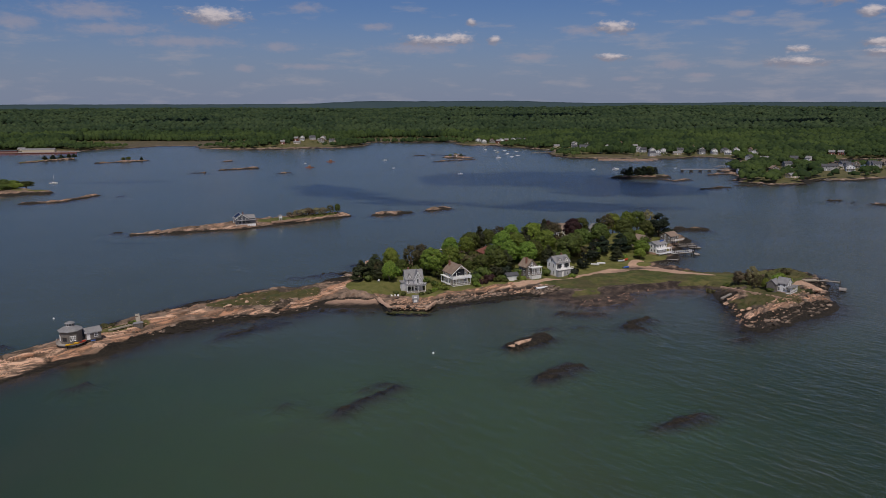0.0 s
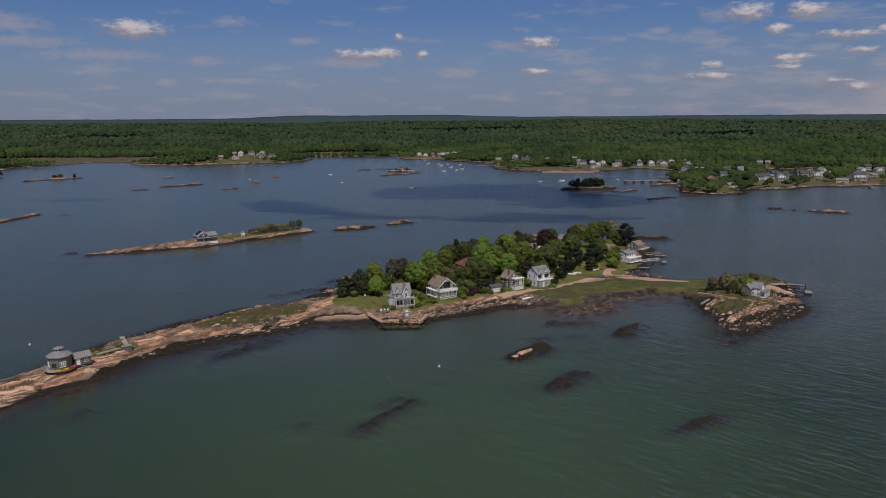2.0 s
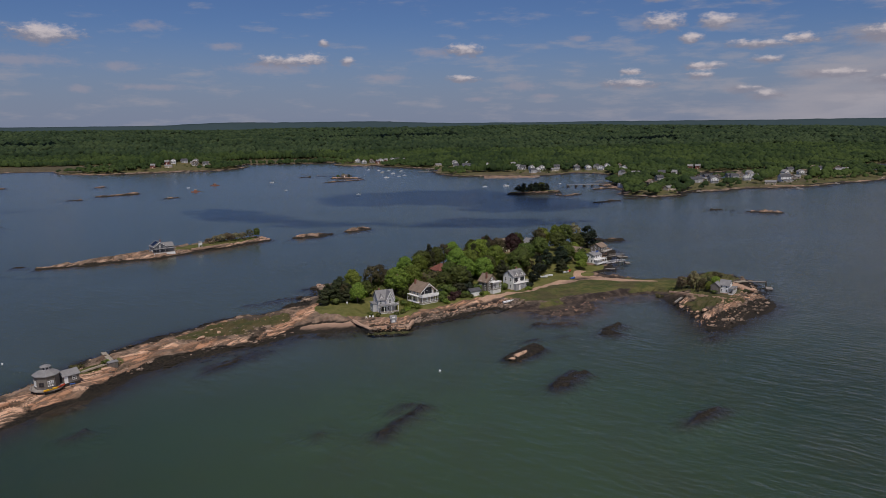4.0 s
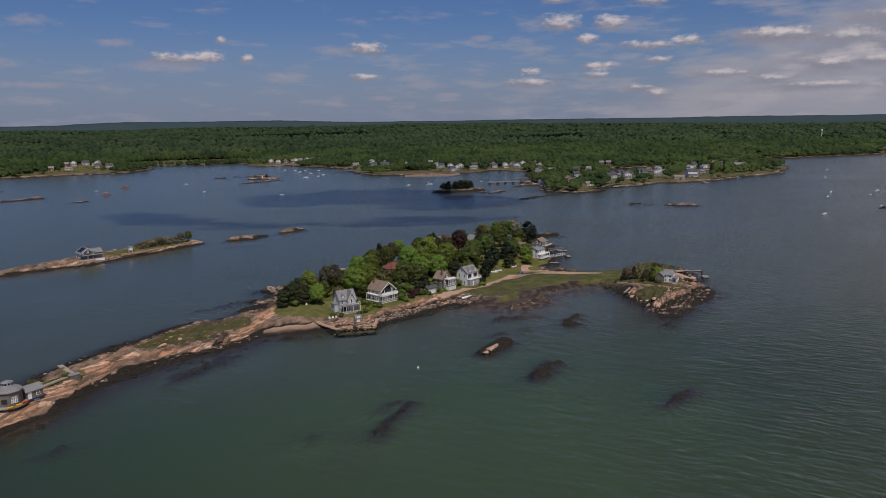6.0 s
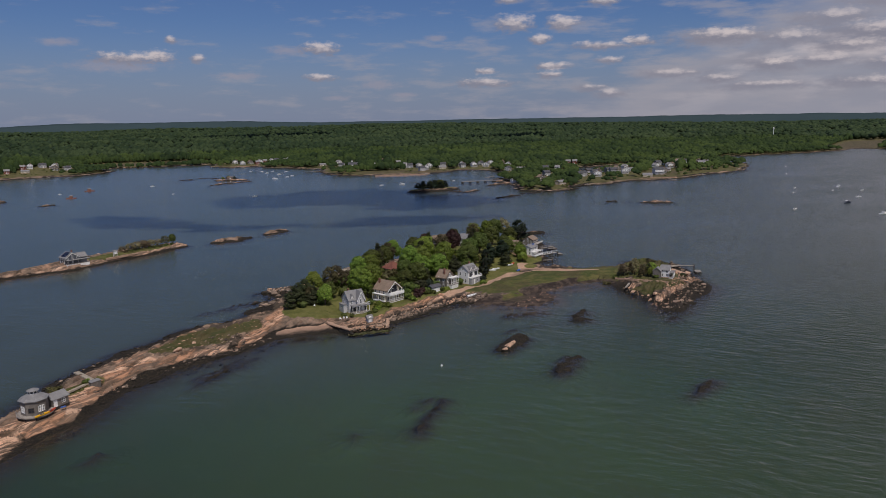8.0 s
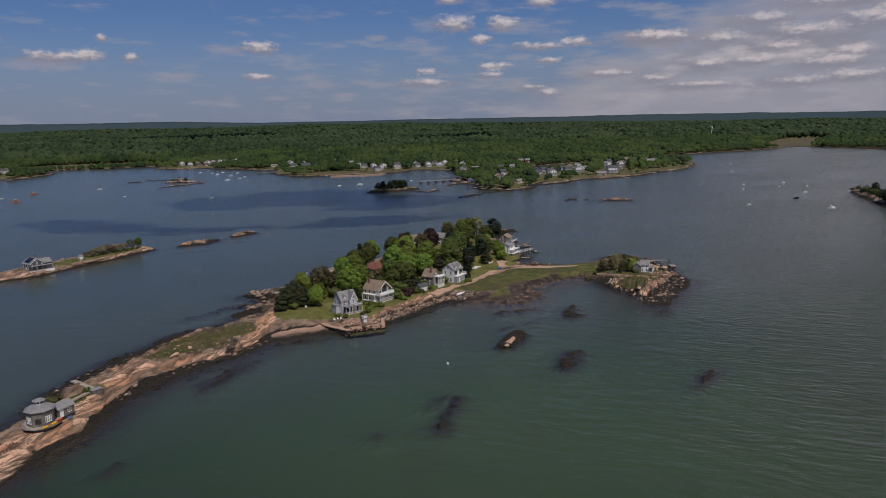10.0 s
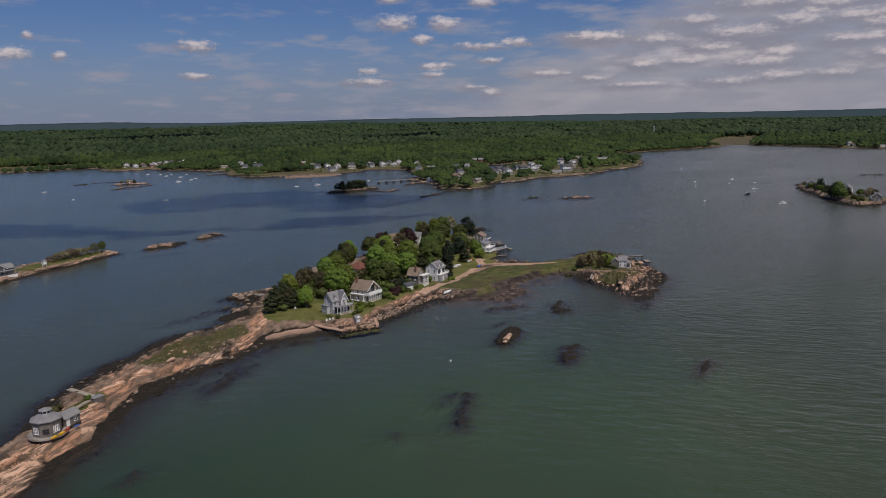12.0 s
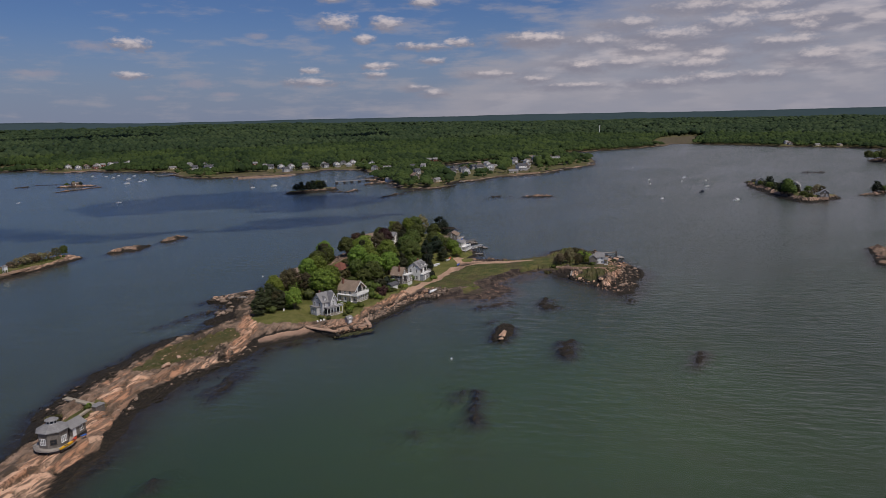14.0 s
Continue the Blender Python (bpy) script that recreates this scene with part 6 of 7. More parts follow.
# ---- houses over the east landing ----
EAST = cottage("house", "white two-storey house on stilts with decks over the shore", pose(97.0, 321, 2.4, 0, 0, 35) @ sized(0.78), 9.0, 7.0, 4.8, 1.4, "x", WHITE_BOARD, ROOF_GREY, 2, 4, 3, front_door=False)
part("balcony_deck", boxes((-4.6, 6.2, -6.2, -3.52, 2.2, 2.4)), TRIM, EAST)
part("railing", balusters(-4.6, 6.2, -6.15, 2.4), TRIM, EAST)
part("balcony_deck", boxes((-4.6, 6.6, -6.8, -3.52, -0.2, 0.02)), TRIM, EAST)
part("railing", balusters(-4.6, 6.6, -6.7, 0.02), TRIM, EAST)
for sx in (-4.4, -1.6, 1.2, 4.0, 6.0):
    part("stilt", shared(("stilt",), lambda: boxes((-0.1, 0.1, -0.1, 0.1, -3.6, 2.2)), TRIM), None, EAST, m=pose(sx, -6.0, 0))
part("roof_terrace", boxes((1.0, 4.0, -1.5, 1.5, 5.9, 6.05), (1.0, 4.0, -1.5, -1.44, 6.05, 6.9)), BLUE, EAST, "blue-covered roof terrace")
EAST2 = cottage("house", "brown-roofed shingled house stepping down to a pier", pose(109.5, 343, 2.5, 0, 0, 40) @ sized(0.74), 9.0, 8.0, 4.6, 2.2, "x", SHINGLE, ROOF_BROWN, 2, 4, 3)
part("balcony_deck", boxes((-4.6, 6.4, -7.2, -4.02, 1.9, 2.1)), DECK, EAST2)
part("railing", balusters(-4.6, 6.4, -7.1, 2.1), TRIM, EAST2)
for sx in (-4.4, -0.8, 2.8, 6.2):
    part("stilt", shared(("long_stilt",), lambda: boxes((-0.1, 0.1, -0.1, 0.1, -4.2, 1.9)), PILE), None, EAST2, m=pose(sx, -7.0, 0))
cottage("house", "tan-roofed cottage under the cedars", pose(91, 327, 3.6, 0, 0, 30), 7.0, 6.0, 3.4, 2.0, "y", TAN_BOARD, ROOF_BROWN, 1, 3, 2)
pier("pier", "narrow wooden pier with a floating stage", 112, 337, 121, 338.5, 1.6, 1.5, True)
pier("pier", "low wooden pier with white railings", 103, 321, 115, 325, 1.3, 1.4, True, white=True)
pier("pier", "short grey landing stage at the beach", 98, 313, 104, 310.5, 0.7, 1.6)


def raft(x, y, turn, w, d, label, name="float"):
    t = thing(name, label, "float", pose(x, y, 0.3, 0, 0, turn))
    for i in range(8):
        part("plank", shared(("raft_plank", w, d), lambda: boxes((-w / 2, w / 2, 0, d / 8 - 0.05, -0.1, 0.1)), DECK), None, t, m=pose(0, -d / 2 + d * i / 8, 0))
    for s in (-1, 1):
        part("pontoon", shared(("pontoon", w, d), lambda: boxes((-w / 2 + 0.1, w / 2 - 0.1, -0.3, 0.3, -0.7, -0.1)), PILE), None, t, m=pose(0, s * (d / 2 - 0.4), 0))
    return t


raft(121.5, 340.5, 10, 5, 2.6, "buff floating stage at the end of a pier")
raft(117.0, 325.3, 80, 4, 2.2, "grey floating stage beside the pier")
raft(38.5, 256.0, 20, 3.6, 2.0, "small white float at the foot of a gangway")
gangway(36.2, 262.0, 2.0, 38.2, 257.0, 0.45, 1.1, "dark wooden gangway down to the float")
boat("skiff", 36.3, 256.8, 15, ground_z(36.3, 256.8) + 0.15)

# ---- chairs on the lawn ----
def lawn_chair(x, y, turn):
    t = thing("lawn_chair", "white slatted lawn chair facing the water", "chair", pose(x, y, ground_z(x, y), 0, 0, turn) @ sized(0.85), "white chairs on the lawn")
    for i in range(5):
        part("seat_slat", shared(("seat_slat",), lambda: boxes((0, 0.1, -0.3, 0.3, 0.36, 0.40)), TRIM), None, t, m=pose(-0.3 + 0.12 * i, 0, 0))
        part("back_slat", shared(("back_slat",), lambda: boxes((0, 0.1, 0.3, 0.36, 0.36, 1.0)), TRIM), None, t, m=pose(-0.3 + 0.12 * i, 0, 0))
    for sx in (-0.32, 0.28):
        for sy in (-0.3, 0.26):
            part("leg", shared(("chair_leg",), lambda: boxes((0, 0.05, 0, 0.06, -0.05, 0.55)), TRIM), None, t, m=pose(sx, sy, 0))
        part("armrest", shared(("chair_arm",), lambda: boxes((-0.04, 0.09, -0.34, 0.34, 0.55, 0.59)), TRIM), None, t, m=pose(sx, 0, 0))


for cx, cy, turn in ((-18.2, 246.4, 5), (-17.0, 246.4, -5), (-15.9, 246.3, 0), (-24.0, 261.0, -20)):
    lawn_chair(cx, cy, turn)

# ---- the stone terrace ----
def stone_wall(name, label, x0, y0, x1, y1, low, high, mat, thick=0.7, long=1.5, course=0.6):
    """A dry wall: single blocks in courses, each a part."""
    t = thing(name, label, "wall", pose(x0, y0, 0, 0, 0, math.degrees(math.atan2(y1 - y0, x1 - x0))))
    rng = random.Random(int(x0 * 10 + y0))
    length, rows = math.hypot(x1 - x0, y1 - y0), max(1, round((high - low) / course))
    step = (high - low) / rows
    for r in range(rows):
        at = -rng.uniform(0, long * 0.5)
        while at < length:
            size = rng.choice((0.8, 1.0, 1.25)) * long
            key = ("stone", round(size, 2), round(step, 2), rng.randrange(3), mat.name)
            def block(size=size, key=key):
                bm = boxes((0.02, size - 0.03, -thick / 2, thick / 2, 0.02, step - 0.02))
                shake = random.Random(hash(key[1:4]) & 0xFFFF)
                for v in bm.verts:
                    v.co += Vector((shake.uniform(-.09, .09), shake.uniform(-.14, .14), shake.uniform(-.07, .07)))
                return bm
            part("stone", shared(key, block, mat), None, t, m=pose(at, rng.uniform(-0.16, 0.16), low + r * step, 0, 0, rng.uniform(-6, 6)))
            at += size
    return t


stone_wall("sea_wall", "dark wet granite sea wall below the terrace", -26.2, 252.5, -18.2, 233.6, -0.8, 1.25, STONE_DARK, 1.0)
stone_wall("sea_wall_coping", "pale pink granite slabs along the top of the sea wall", -26.4, 253.0, -18.4, 234.0, 1.26, 1.6, STONE, 1.7, 2.2, 0.34)
stone_wall("sea_wall", "pale granite edge returning to the lawn", -5.4, 233.6, -2.4, 242.0, 0.5, 1.35, STONE, 0.9, 1.2, 0.4)
stone_wall("garden_wall", "low pink granite wall round the lawn", -40.0, 256.5, -31.0, 250.0, 1.0, 2.4, STONE, 0.8)
stone_wall("garden_wall", "low pink granite wall above the small beach", -31.0, 250.0, -25.0, 251.5, 1.0, 2.4, STONE, 0.8)
stone_wall("garden_wall", "low straight granite wall across the islet", 102.0, 255.5, 107.0, 249.5, 2.0, 2.75, STONE, 0.5)
stone_wall("garden_wall", "low straight granite wall below the islet house", 107.0, 249.5, 118.5, 237.5, 2.0, 2.85, STONE, 0.5)
gangway(96.5, 241.5, 2.0, 101.5, 246.0, 2.4, 0.5, "weathered plank ramp over the islet rocks", "boat_ramp", DECK)

# ---- the islet ----
ISLET_HOUSE = cottage("house", "white clapboard house with grey cross-gable roof on the islet", pose(120.8, 247.6, 3.0, 0, 0, 42) @ sized(0.64, 0.70), 6.6, 5.6, 4.4, 2.4, "y", WHITE_BOARD, ROOF_GREY, 2, 3, 2)
part("wall", gable_walls(5.6, 5.0, 3.9, 1.9, "x"), SHINGLE, ISLET_HOUSE, m=pose(-3.2, 4.6, 0))
part("roof", gable_roof(5.0, 5.6, 3.9, 1.9, "x"), ROOF_GREY, ISLET_HOUSE, m=pose(-3.2, 4.6, 0))
porch(ISLET_HOUSE, -4.2, 4.6, -5.4, -2.82, 0.55, 2.8, TRIM, ROOF_GREY, 7)
pier("pier", "pale wooden walkway out to deep water", 142.5, 266.6, 149.4, 263.2, 2.2, 1.5)
gangway(136.4, 265.0, 2.5, 142.5, 266.6, 2.22, 1.5, "pale boardwalk over the rocks to the pier", "boardwalk", CANVAS)
raft(148.6, 259.8, 60, 4.5, 2.5, "low wooden float beside the pier head")
for kind, x, y, h, w in (("bare", 114.8, 260.5, 8.0, 3.4), ("bare", 110.5, 262, 6.5, 3.2), ("pine", 117.0, 253.5, 5.5, 2.2), ("russet", 114, 261, 6.5, 2.6), ("olive", 115.0, 254.5, 5.4, 2.4), ("lime", 115.5, 250.5, 4.6, 1.8), ("lime", 124, 260, 5.0, 2.6), ("lime", 128, 266, 3.6, 2.6), ("bare", 112, 266, 4, 2.4), ("bare", 119.5, 261, 5, 2.4), ("olive", 113.0, 253.5, 4.8, 2.0)):
    tree(kind, x, y, h, w, group="trees on the islet")
for kind, x, y, s in (("pine", 130, 247.5, 1.5), ("oak", 115.5, 247.5, 1.3), ("lime", 129, 262, 1.8), ("olive", 134, 274, 1.8), ("oak", 128, 268, 1.6), ("olive", 138, 280, 1.4), ("oak", 106, 262, 1.3), ("olive", 99, 258, 1.4)):
    bush(kind, x, y, s)

# ---- trees and shrubs of the island ----
for kind, x, y, h, w in (
        ("pine", -31, 264, 9, 5), ("pine", -25.5, 269, 10.5, 5.5), ("pine", -27.5, 273, 9, 4.5), ("lime", -20.5, 277, 12, 4.6), ("lime", -20, 261, 9.5, 3.8), ("pine", -23.5, 265.5, 8, 4.6),
        ("olive", -13, 283, 12, 4.6), ("olive", -9, 288, 11, 4.5), ("maple", -4.0, 270.5, 13, 7.2), ("maple", 3.0, 278, 12, 5.5), ("maple", 3, 299, 12, 5), ("oak", -2, 268, 7, 3.4), ("oak", 12, 308, 12, 6),
        ("pine", 16, 313, 14, 4.5), ("oak", 20, 316, 12, 5), ("maple", 25, 296, 15, 6.5), ("maple", 27, 287, 12, 6), ("oak", 21, 277, 11, 6), ("oak", 15, 274, 9, 4.6), ("maple", 34, 286, 12, 6),
        ("maple", 33, 344, 13, 6), ("olive", 26, 330, 12, 5), ("lime", 40, 318, 15, 6.5), ("olive", 50, 321, 14.5, 6), ("maple", 44, 304, 14, 6), ("oak", 53, 298, 13.5, 7), ("oak", 49, 289, 10, 5),
        ("beech", 61, 334, 14, 6), ("pine", 73, 336, 13, 5), ("cedar", 58, 292, 8, 3.4), ("cedar", 64, 302, 9, 4.4), ("cedar", 70, 311, 9, 5), ("pine", 75, 304, 7.5, 4.2), ("cedar", 79, 316, 9.5, 5.8), ("oak", 72, 326, 13, 6),
        ("oak", 62, 316, 12, 6), ("lime", 88, 368, 15, 5.5), ("maple", 94, 364, 14, 5), ("oak", 100, 366, 14, 6), ("bare", 106, 368, 14, 5.5), ("cedar", 107, 352, 13.5, 8.5), ("oak", 99, 346, 11, 5), ("lime", 92, 333, 8, 4),
        ("oak", 86, 328, 10, 4.5), ("lime", 86, 308, 6, 3.4), ("maple", 88, 314, 8, 4.2), ("oak", 84, 320, 10, 5), ("maple", 91, 318, 7, 3.2), ("oak", 92, 324, 9, 4), ("oak", 88, 345, 12, 6), ("olive", 82, 356, 13, 5.5), ("oak", 68, 350, 12, 5), ("beech", 50, 342, 12, 5), ("oak", 42, 338, 12, 6), ("pine", 47, 330, 14, 4), ("oak", 10, 274, 6, 3.4), ("oak", 20, 289, 10, 4.5), ("pine", 25, 280, 9, 4.5), ("maple", 31, 297, 14, 5.5), ("oak", 38, 294, 11, 5), ("pine", 43, 290, 9, 4), ("oak", 57, 307, 12, 5), ("olive", 30, 306, 12, 5), ("olive", -7, 280, 10, 4.5), ("oak", -16, 270, 8, 3.5), ("olive", -24, 266, 8, 3.5), ("maple", 10, 304, 11, 5), ("pine", 36, 312, 13, 4.5)):
    tree(kind, x, y, h, w)
for kind, x, y, s in (("oak", 23.5, 265.4, 1.5), ("oak", 12.5, 265.5, 2.2), ("pine", 19.5, 270.5, 3.0), ("oak", 27.5, 272.5, 2.4), ("cedar", 24, 273.5, 2.8), ("oak", 14.5, 270, 2.8), ("oak", 17, 267, 2.4), ("cedar", 11.5, 268.5, 2.2), ("oak", 22.5, 269, 2.0), ("oak", -20.3, 263, 2.2), ("oak", -28, 262, 2.0), ("maple", -2.4, 253.5, 1.6), ("oak", 41, 281, 2.4), ("oak", 38, 284, 2.6), ("oak", 30, 279, 2.6), ("oak", 12, 262, 2.0), ("beech", 18, 264.5, 2.2), ("oak", 20.5, 263, 1.6), ("beech", 15, 260.5, 1.6), ("oak", 29.5, 271, 1.8), ("lime", 30.5, 268.5, 1.6), ("oak", 38, 277.5, 1.6), ("cedar", 52.5, 282, 2.2), ("maple", 51, 277.5, 1.4),
                      ("oak", -6.5, 262, 1.8), ("oak", -3.5, 259.5, 1.5), ("maple", -1, 256, 1.4), ("oak", -18.5, 271, 1.8), ("oak", 10.5, 270, 2.0), ("lime", 79.5, 309, 1.5), ("oak", -30, 270, 1.8), ("olive", -102.2, 211.0, 1.5), ("maple", -95.6, 208.2, 0.9), ("oak", -95, 210.5, 0.9), ("lime", -94.5, 212.0, 0.8)):
    bush(kind, x, y, s)
for i in range(46):
    # dark undergrowth beneath the trees
    f = i / 45
    ux, uy = -16 + 76 * f + 9 * math.sin(i * 2.7), 274 + 40 * f + 8 * math.cos(i * 4.1)
    bush(("oak", "oak", "olive", "pine", "maple")[i % 5], ux, uy, 2.4 + (i * 7 % 5) * 0.3, high=1.1)
boat("dinghy", 76.5, 302.2, 20, ground_z(76.5, 302.2) + 0.25, HULL, "white rowing boat drawn up on the grass")
boat("dinghy", 78.5, 303.8, 35, ground_z(78.5, 303.8) + 0.25, RED, "orange-red rowing boat drawn up on the grass")
boat("dinghy", 64.0, 296.0, -20, ground_z(64, 296) + 0.2, HULL, "upturned white dinghy lying on the lawn")
boat("dinghy", 67.0, 298.0, -10, ground_z(67, 298) + 0.2, HULL, "pale dinghy lying on the lawn")
boat("dinghy", 76.7, 294.6, 30, ground_z(76.7, 294.6) + 0.1, BLUE, "blue dinghy drawn up beside the beach path")


def mooring(x, y, r=0.32):
    t = thing("mooring_buoy", "round white mooring buoy floating in the bay", "buoy", pose(x, y, 0), "mooring buoys")
    v, f = ICO[2]
    part("float_ball", mesh_of("float_ball", v * r + np.array([0, 0, r * 0.4]), f, HULL), None, t)
    part("eye", boxes((-0.05, 0.05, -0.05, 0.05, r * 1.3, r * 1.3 + 0.2)), METAL, t)


for x, y in ((-2.8, 191.5), (-127, 226), (-6, 318), (-2, 336), (8, 330)):
    mooring(x, y)

# ---- boulders ----
def boulders(name, label, spines, count, low, high, mat, seed, deepest=-9.0):
    """Loose boulders, dented and half sunk, in one mesh."""
    rng = np.random.default_rng(seed)
    v, f = ICO[1]
    pos = []
    lengths = np.array([math.hypot(s[3] - s[0], s[4] - s[1]) * (s[2] + s[5]) for s in spines])
    for s in np.array(spines)[rng.choice(len(spines), count, p=lengths / lengths.sum())]:
        t, a, d = rng.uniform(0, 1), rng.uniform(0, 6.283), math.sqrt(rng.uniform(0, 1))
        r = (s[2] + t * (s[5] - s[2])) * d
        pos.append((s[0] + t * (s[3] - s[0]) + r * math.cos(a), s[1] + t * (s[4] - s[1]) + r * math.sin(a)))
    pos = np.array(pos)
    z = np.maximum(island_height(pos[:, 0], pos[:, 1])[0], deepest)
    keep = (z > -0.9) & (z < 3.6)
    pos, z = pos[keep], z[keep]
    n = len(pos)
    size = low + (high - low) * rng.uniform(0, 1, n) ** 3.5
    shape = np.stack([size * rng.uniform(0.8, 2.0, n), size * rng.uniform(0.5, 1.0, n), size * rng.uniform(0.3, 0.65, n)], 1)
    spin = rng.uniform(0.2, 1.3, n)
    dent = 1 + rng.uniform(-0.34, 0.34, (n, len(v)))
    p = v[None] * dent[:, :, None] * shape[:, None]
    c, s = np.cos(spin)[:, None], np.sin(spin)[:, None]
    q = np.stack([p[..., 0] * c - p[..., 1] * s + pos[:, :1], p[..., 0] * s + p[..., 1] * c + pos[:, 1:], p[..., 2] + (z + 0.2 * size)[:, None]], -1)
    faces = (f[None] + (np.arange(n) * len(v))[:, None, None]).reshape(-1, 3)
    me = mesh_of(name, q.reshape(-1, 3), faces, mat, False)
    point_values(me, rubble=np.repeat(rng.uniform(0.2, 1.0, n), len(v)))
    return tagged(new(name, me), label, "boulders", kind="stuff")


boulders("boulders", "tumbled grey-brown boulders along the south shore", [(-1, 240.5, 2.2, 19, 250.5, 3.0), (19, 250.5, 3.0, 40, 257, 3.2)], 2600, 0.22, 0.95, BOULDER, 1)
boulders("boulders", "weedy boulders along the foot of the ledge", [(-104, 224, 4, -92, 234, 5), (-92, 206, 2, -70, 220, 3), (-70, 220, 4, -44, 234, 4), (-64, 234, 6, -48, 238, 5)], 620, 0.12, 0.7, BOULDER, 2)
boulders("boulders", "pale and dark boulders on the marsh edge", [(46, 240, 4, 60, 246, 5), (60, 246, 5, 78, 260, 3)], 150, 0.12, 0.45, PALE_BOULDER, 3)
boulders("boulders", "broken granite round the islet", [(93, 209, 3, 94, 222, 3), (94, 222, 3, 97, 248, 3), (95, 210, 4, 120, 230, 5), (120, 230, 5, 142, 256, 5), (142, 256, 5, 148, 272, 4)], 480, 0.25, 1.0, BOULDER, 4)
boulders("boulders", "dark tumbled rocks off the northwest point", [(-24, 300, 4, -36, 307, 4), (-40, 284, 5, -34, 296, 4)], 350, 0.4, 1.5, BOULDER, 5)
boulders("boulders", "green weed-hung stones at the foot of the sea wall", [(-18, 232.6, 1.0, -5.0, 232.2, 1.4)], 200, 0.3, 0.8, WEEDY, 6, -0.25)
boulders("boulders", "pale loose stones scattered on the ledge and turf", [(-98, 206, 4, -76, 234, 10), (-76, 234, 10, -46, 250, 9)], 240, 0.1, 0.5, PALE_BOULDER, 7)
boulders("boulders", "broken pink granite strewn over the terrace", [(-17, 236, 1.5, -6, 235.5, 1.5), (-18, 241, 2.5, -5, 240, 2.5)], 330, 0.12, 0.55, PALE_BOULDER, 21)
boulders("boulders", "dark stones tumbled before the terrace corner", [(-18, 234, 1.6, -6, 233.2, 1.8), (-6, 233, 1.6, -1, 241, 1.8)], 420, 0.25, 0.95, BOULDER, 22)
boulders("boulders", "pink granite blocks along the terrace rim", [(-18, 235.4, 0.8, -6, 234.6, 0.8)], 90, 0.3, 0.85, PALE_BOULDER, 23)
boulders("boulders", "loose stones on the weedy northwest flat", [(-108, 214, 3, -96, 230, 5), (-96, 230, 5, -72, 256, 6), (-72, 256, 6, -46, 272, 6)], 420, 0.12, 0.55, BOULDER, 9)
boulders("boulders", "pale loose stones on the islet shore", [(95, 214, 3, 98, 242, 3.5), (94, 216, 5, 112, 231, 5), (112, 231, 5, 136, 251, 4)], 330, 0.12, 0.7, PALE_BOULDER, 8)
boulders("boulders", "pale broken granite along the top of the south shore", [(0, 243.5, 2.0, 19, 253, 2.4), (19, 253, 2.4, 38, 260, 2.4)], 520, 0.15, 0.75, PALE_BOULDER, 24)


gangway(-22.5, 294.5, 2.0, -29.5, 301.5, 1.7, 1.6, "weathered plank walk laid over the northwest rocks", "boardwalk", DECK)
stone_wall("jetty", "pink granite jetty running out from the northwest point", -31.5, 303.8, -19.0, 306.2, -0.6, 1.7, STONE, 2.6, 2.2, 0.75)

# ---- single large rocks ----
def big_rock(x, y, z, w, d, h, turn, label, seed, mat=None):
    """A split, many-sided boulder."""
    rng = np.random.default_rng(seed)
    v, f = ICO[3]
    n = [Vector(rng.normal(0, 1, 3)).normalized() for _ in range(15)]
    cut = rng.uniform(0.55, 0.85, 15)
    out = v.copy()
    for q, c in zip(n, cut):
        over = out @ np.array(q) - c
        out -= np.maximum(over, 0)[:, None] * np.array(q)
    out *= 1 + 0.05 * rng.uniform(-1, 1, (len(v), 1))
    ob = new("boulder", mesh_of("boulder", out * np.array([w, d, h]), f, mat or STONE, False))
    ob.matrix_basis = pose(x, y, z, 0, 0, turn)
    return tagged(ob, label, "boulder")


for i, (x, y, z, w, d, h, turn) in enumerate((
        (-96.6, 193.8, 1.7, 2.9, 1.9, 1.3, 40), (-92.0, 202.5, 1.5, 2.2, 1.0, .7, 45), (-71.5, 231.5, 2.6, 1.6, 1.1, .7, 20), (-66.8, 236.5, 2.6, 1.0, .7, .6, 70), (-51.0, 236.5, 1.9, 2.0, 1.0, .7, 45),
        (22.0, 198.0, .7, 4.4, 1.1, .8, 35), (24.6, 200.6, .7, 1.8, .7, .6, 40), (19.6, 196.0, .6, 1.3, .8, .5, 30), (-24.8, 251.6, 1.9, 2.2, 1.2, .8, 20), (-27.5, 252.8, 1.8, 1.6, 1.0, .7, 60), (-36.5, 264.5, 2.0, 2.2, 1.2, .8, 45),
        (96.0, 236.0, 1.7, 1.5, .9, .6, 30), (100.5, 228.5, 1.9, 2.0, 1.1, .6, 50), (113.5, 232.5, 1.8, 1.5, .9, .6, 40), (129.5, 243.5, 2.0, 1.7, 1.0, .7, 45), (134.5, 250.5, 2.4, 2.6, 1.6, 1.0, 50),
        (-28.5, 304.5, 1.3, 2.0, 1.2, .8, 20), (-22.0, 302.5, 1.6, 2.2, 1.4, .9, 35), (-33.0, 307.0, 1.0, 1.5, 1.0, .7, 60))):
    big_rock(x, y, z, w, d, h, turn, "pale granite boulder half sunk in the shore", 500 + i, PALE_BOULDER)

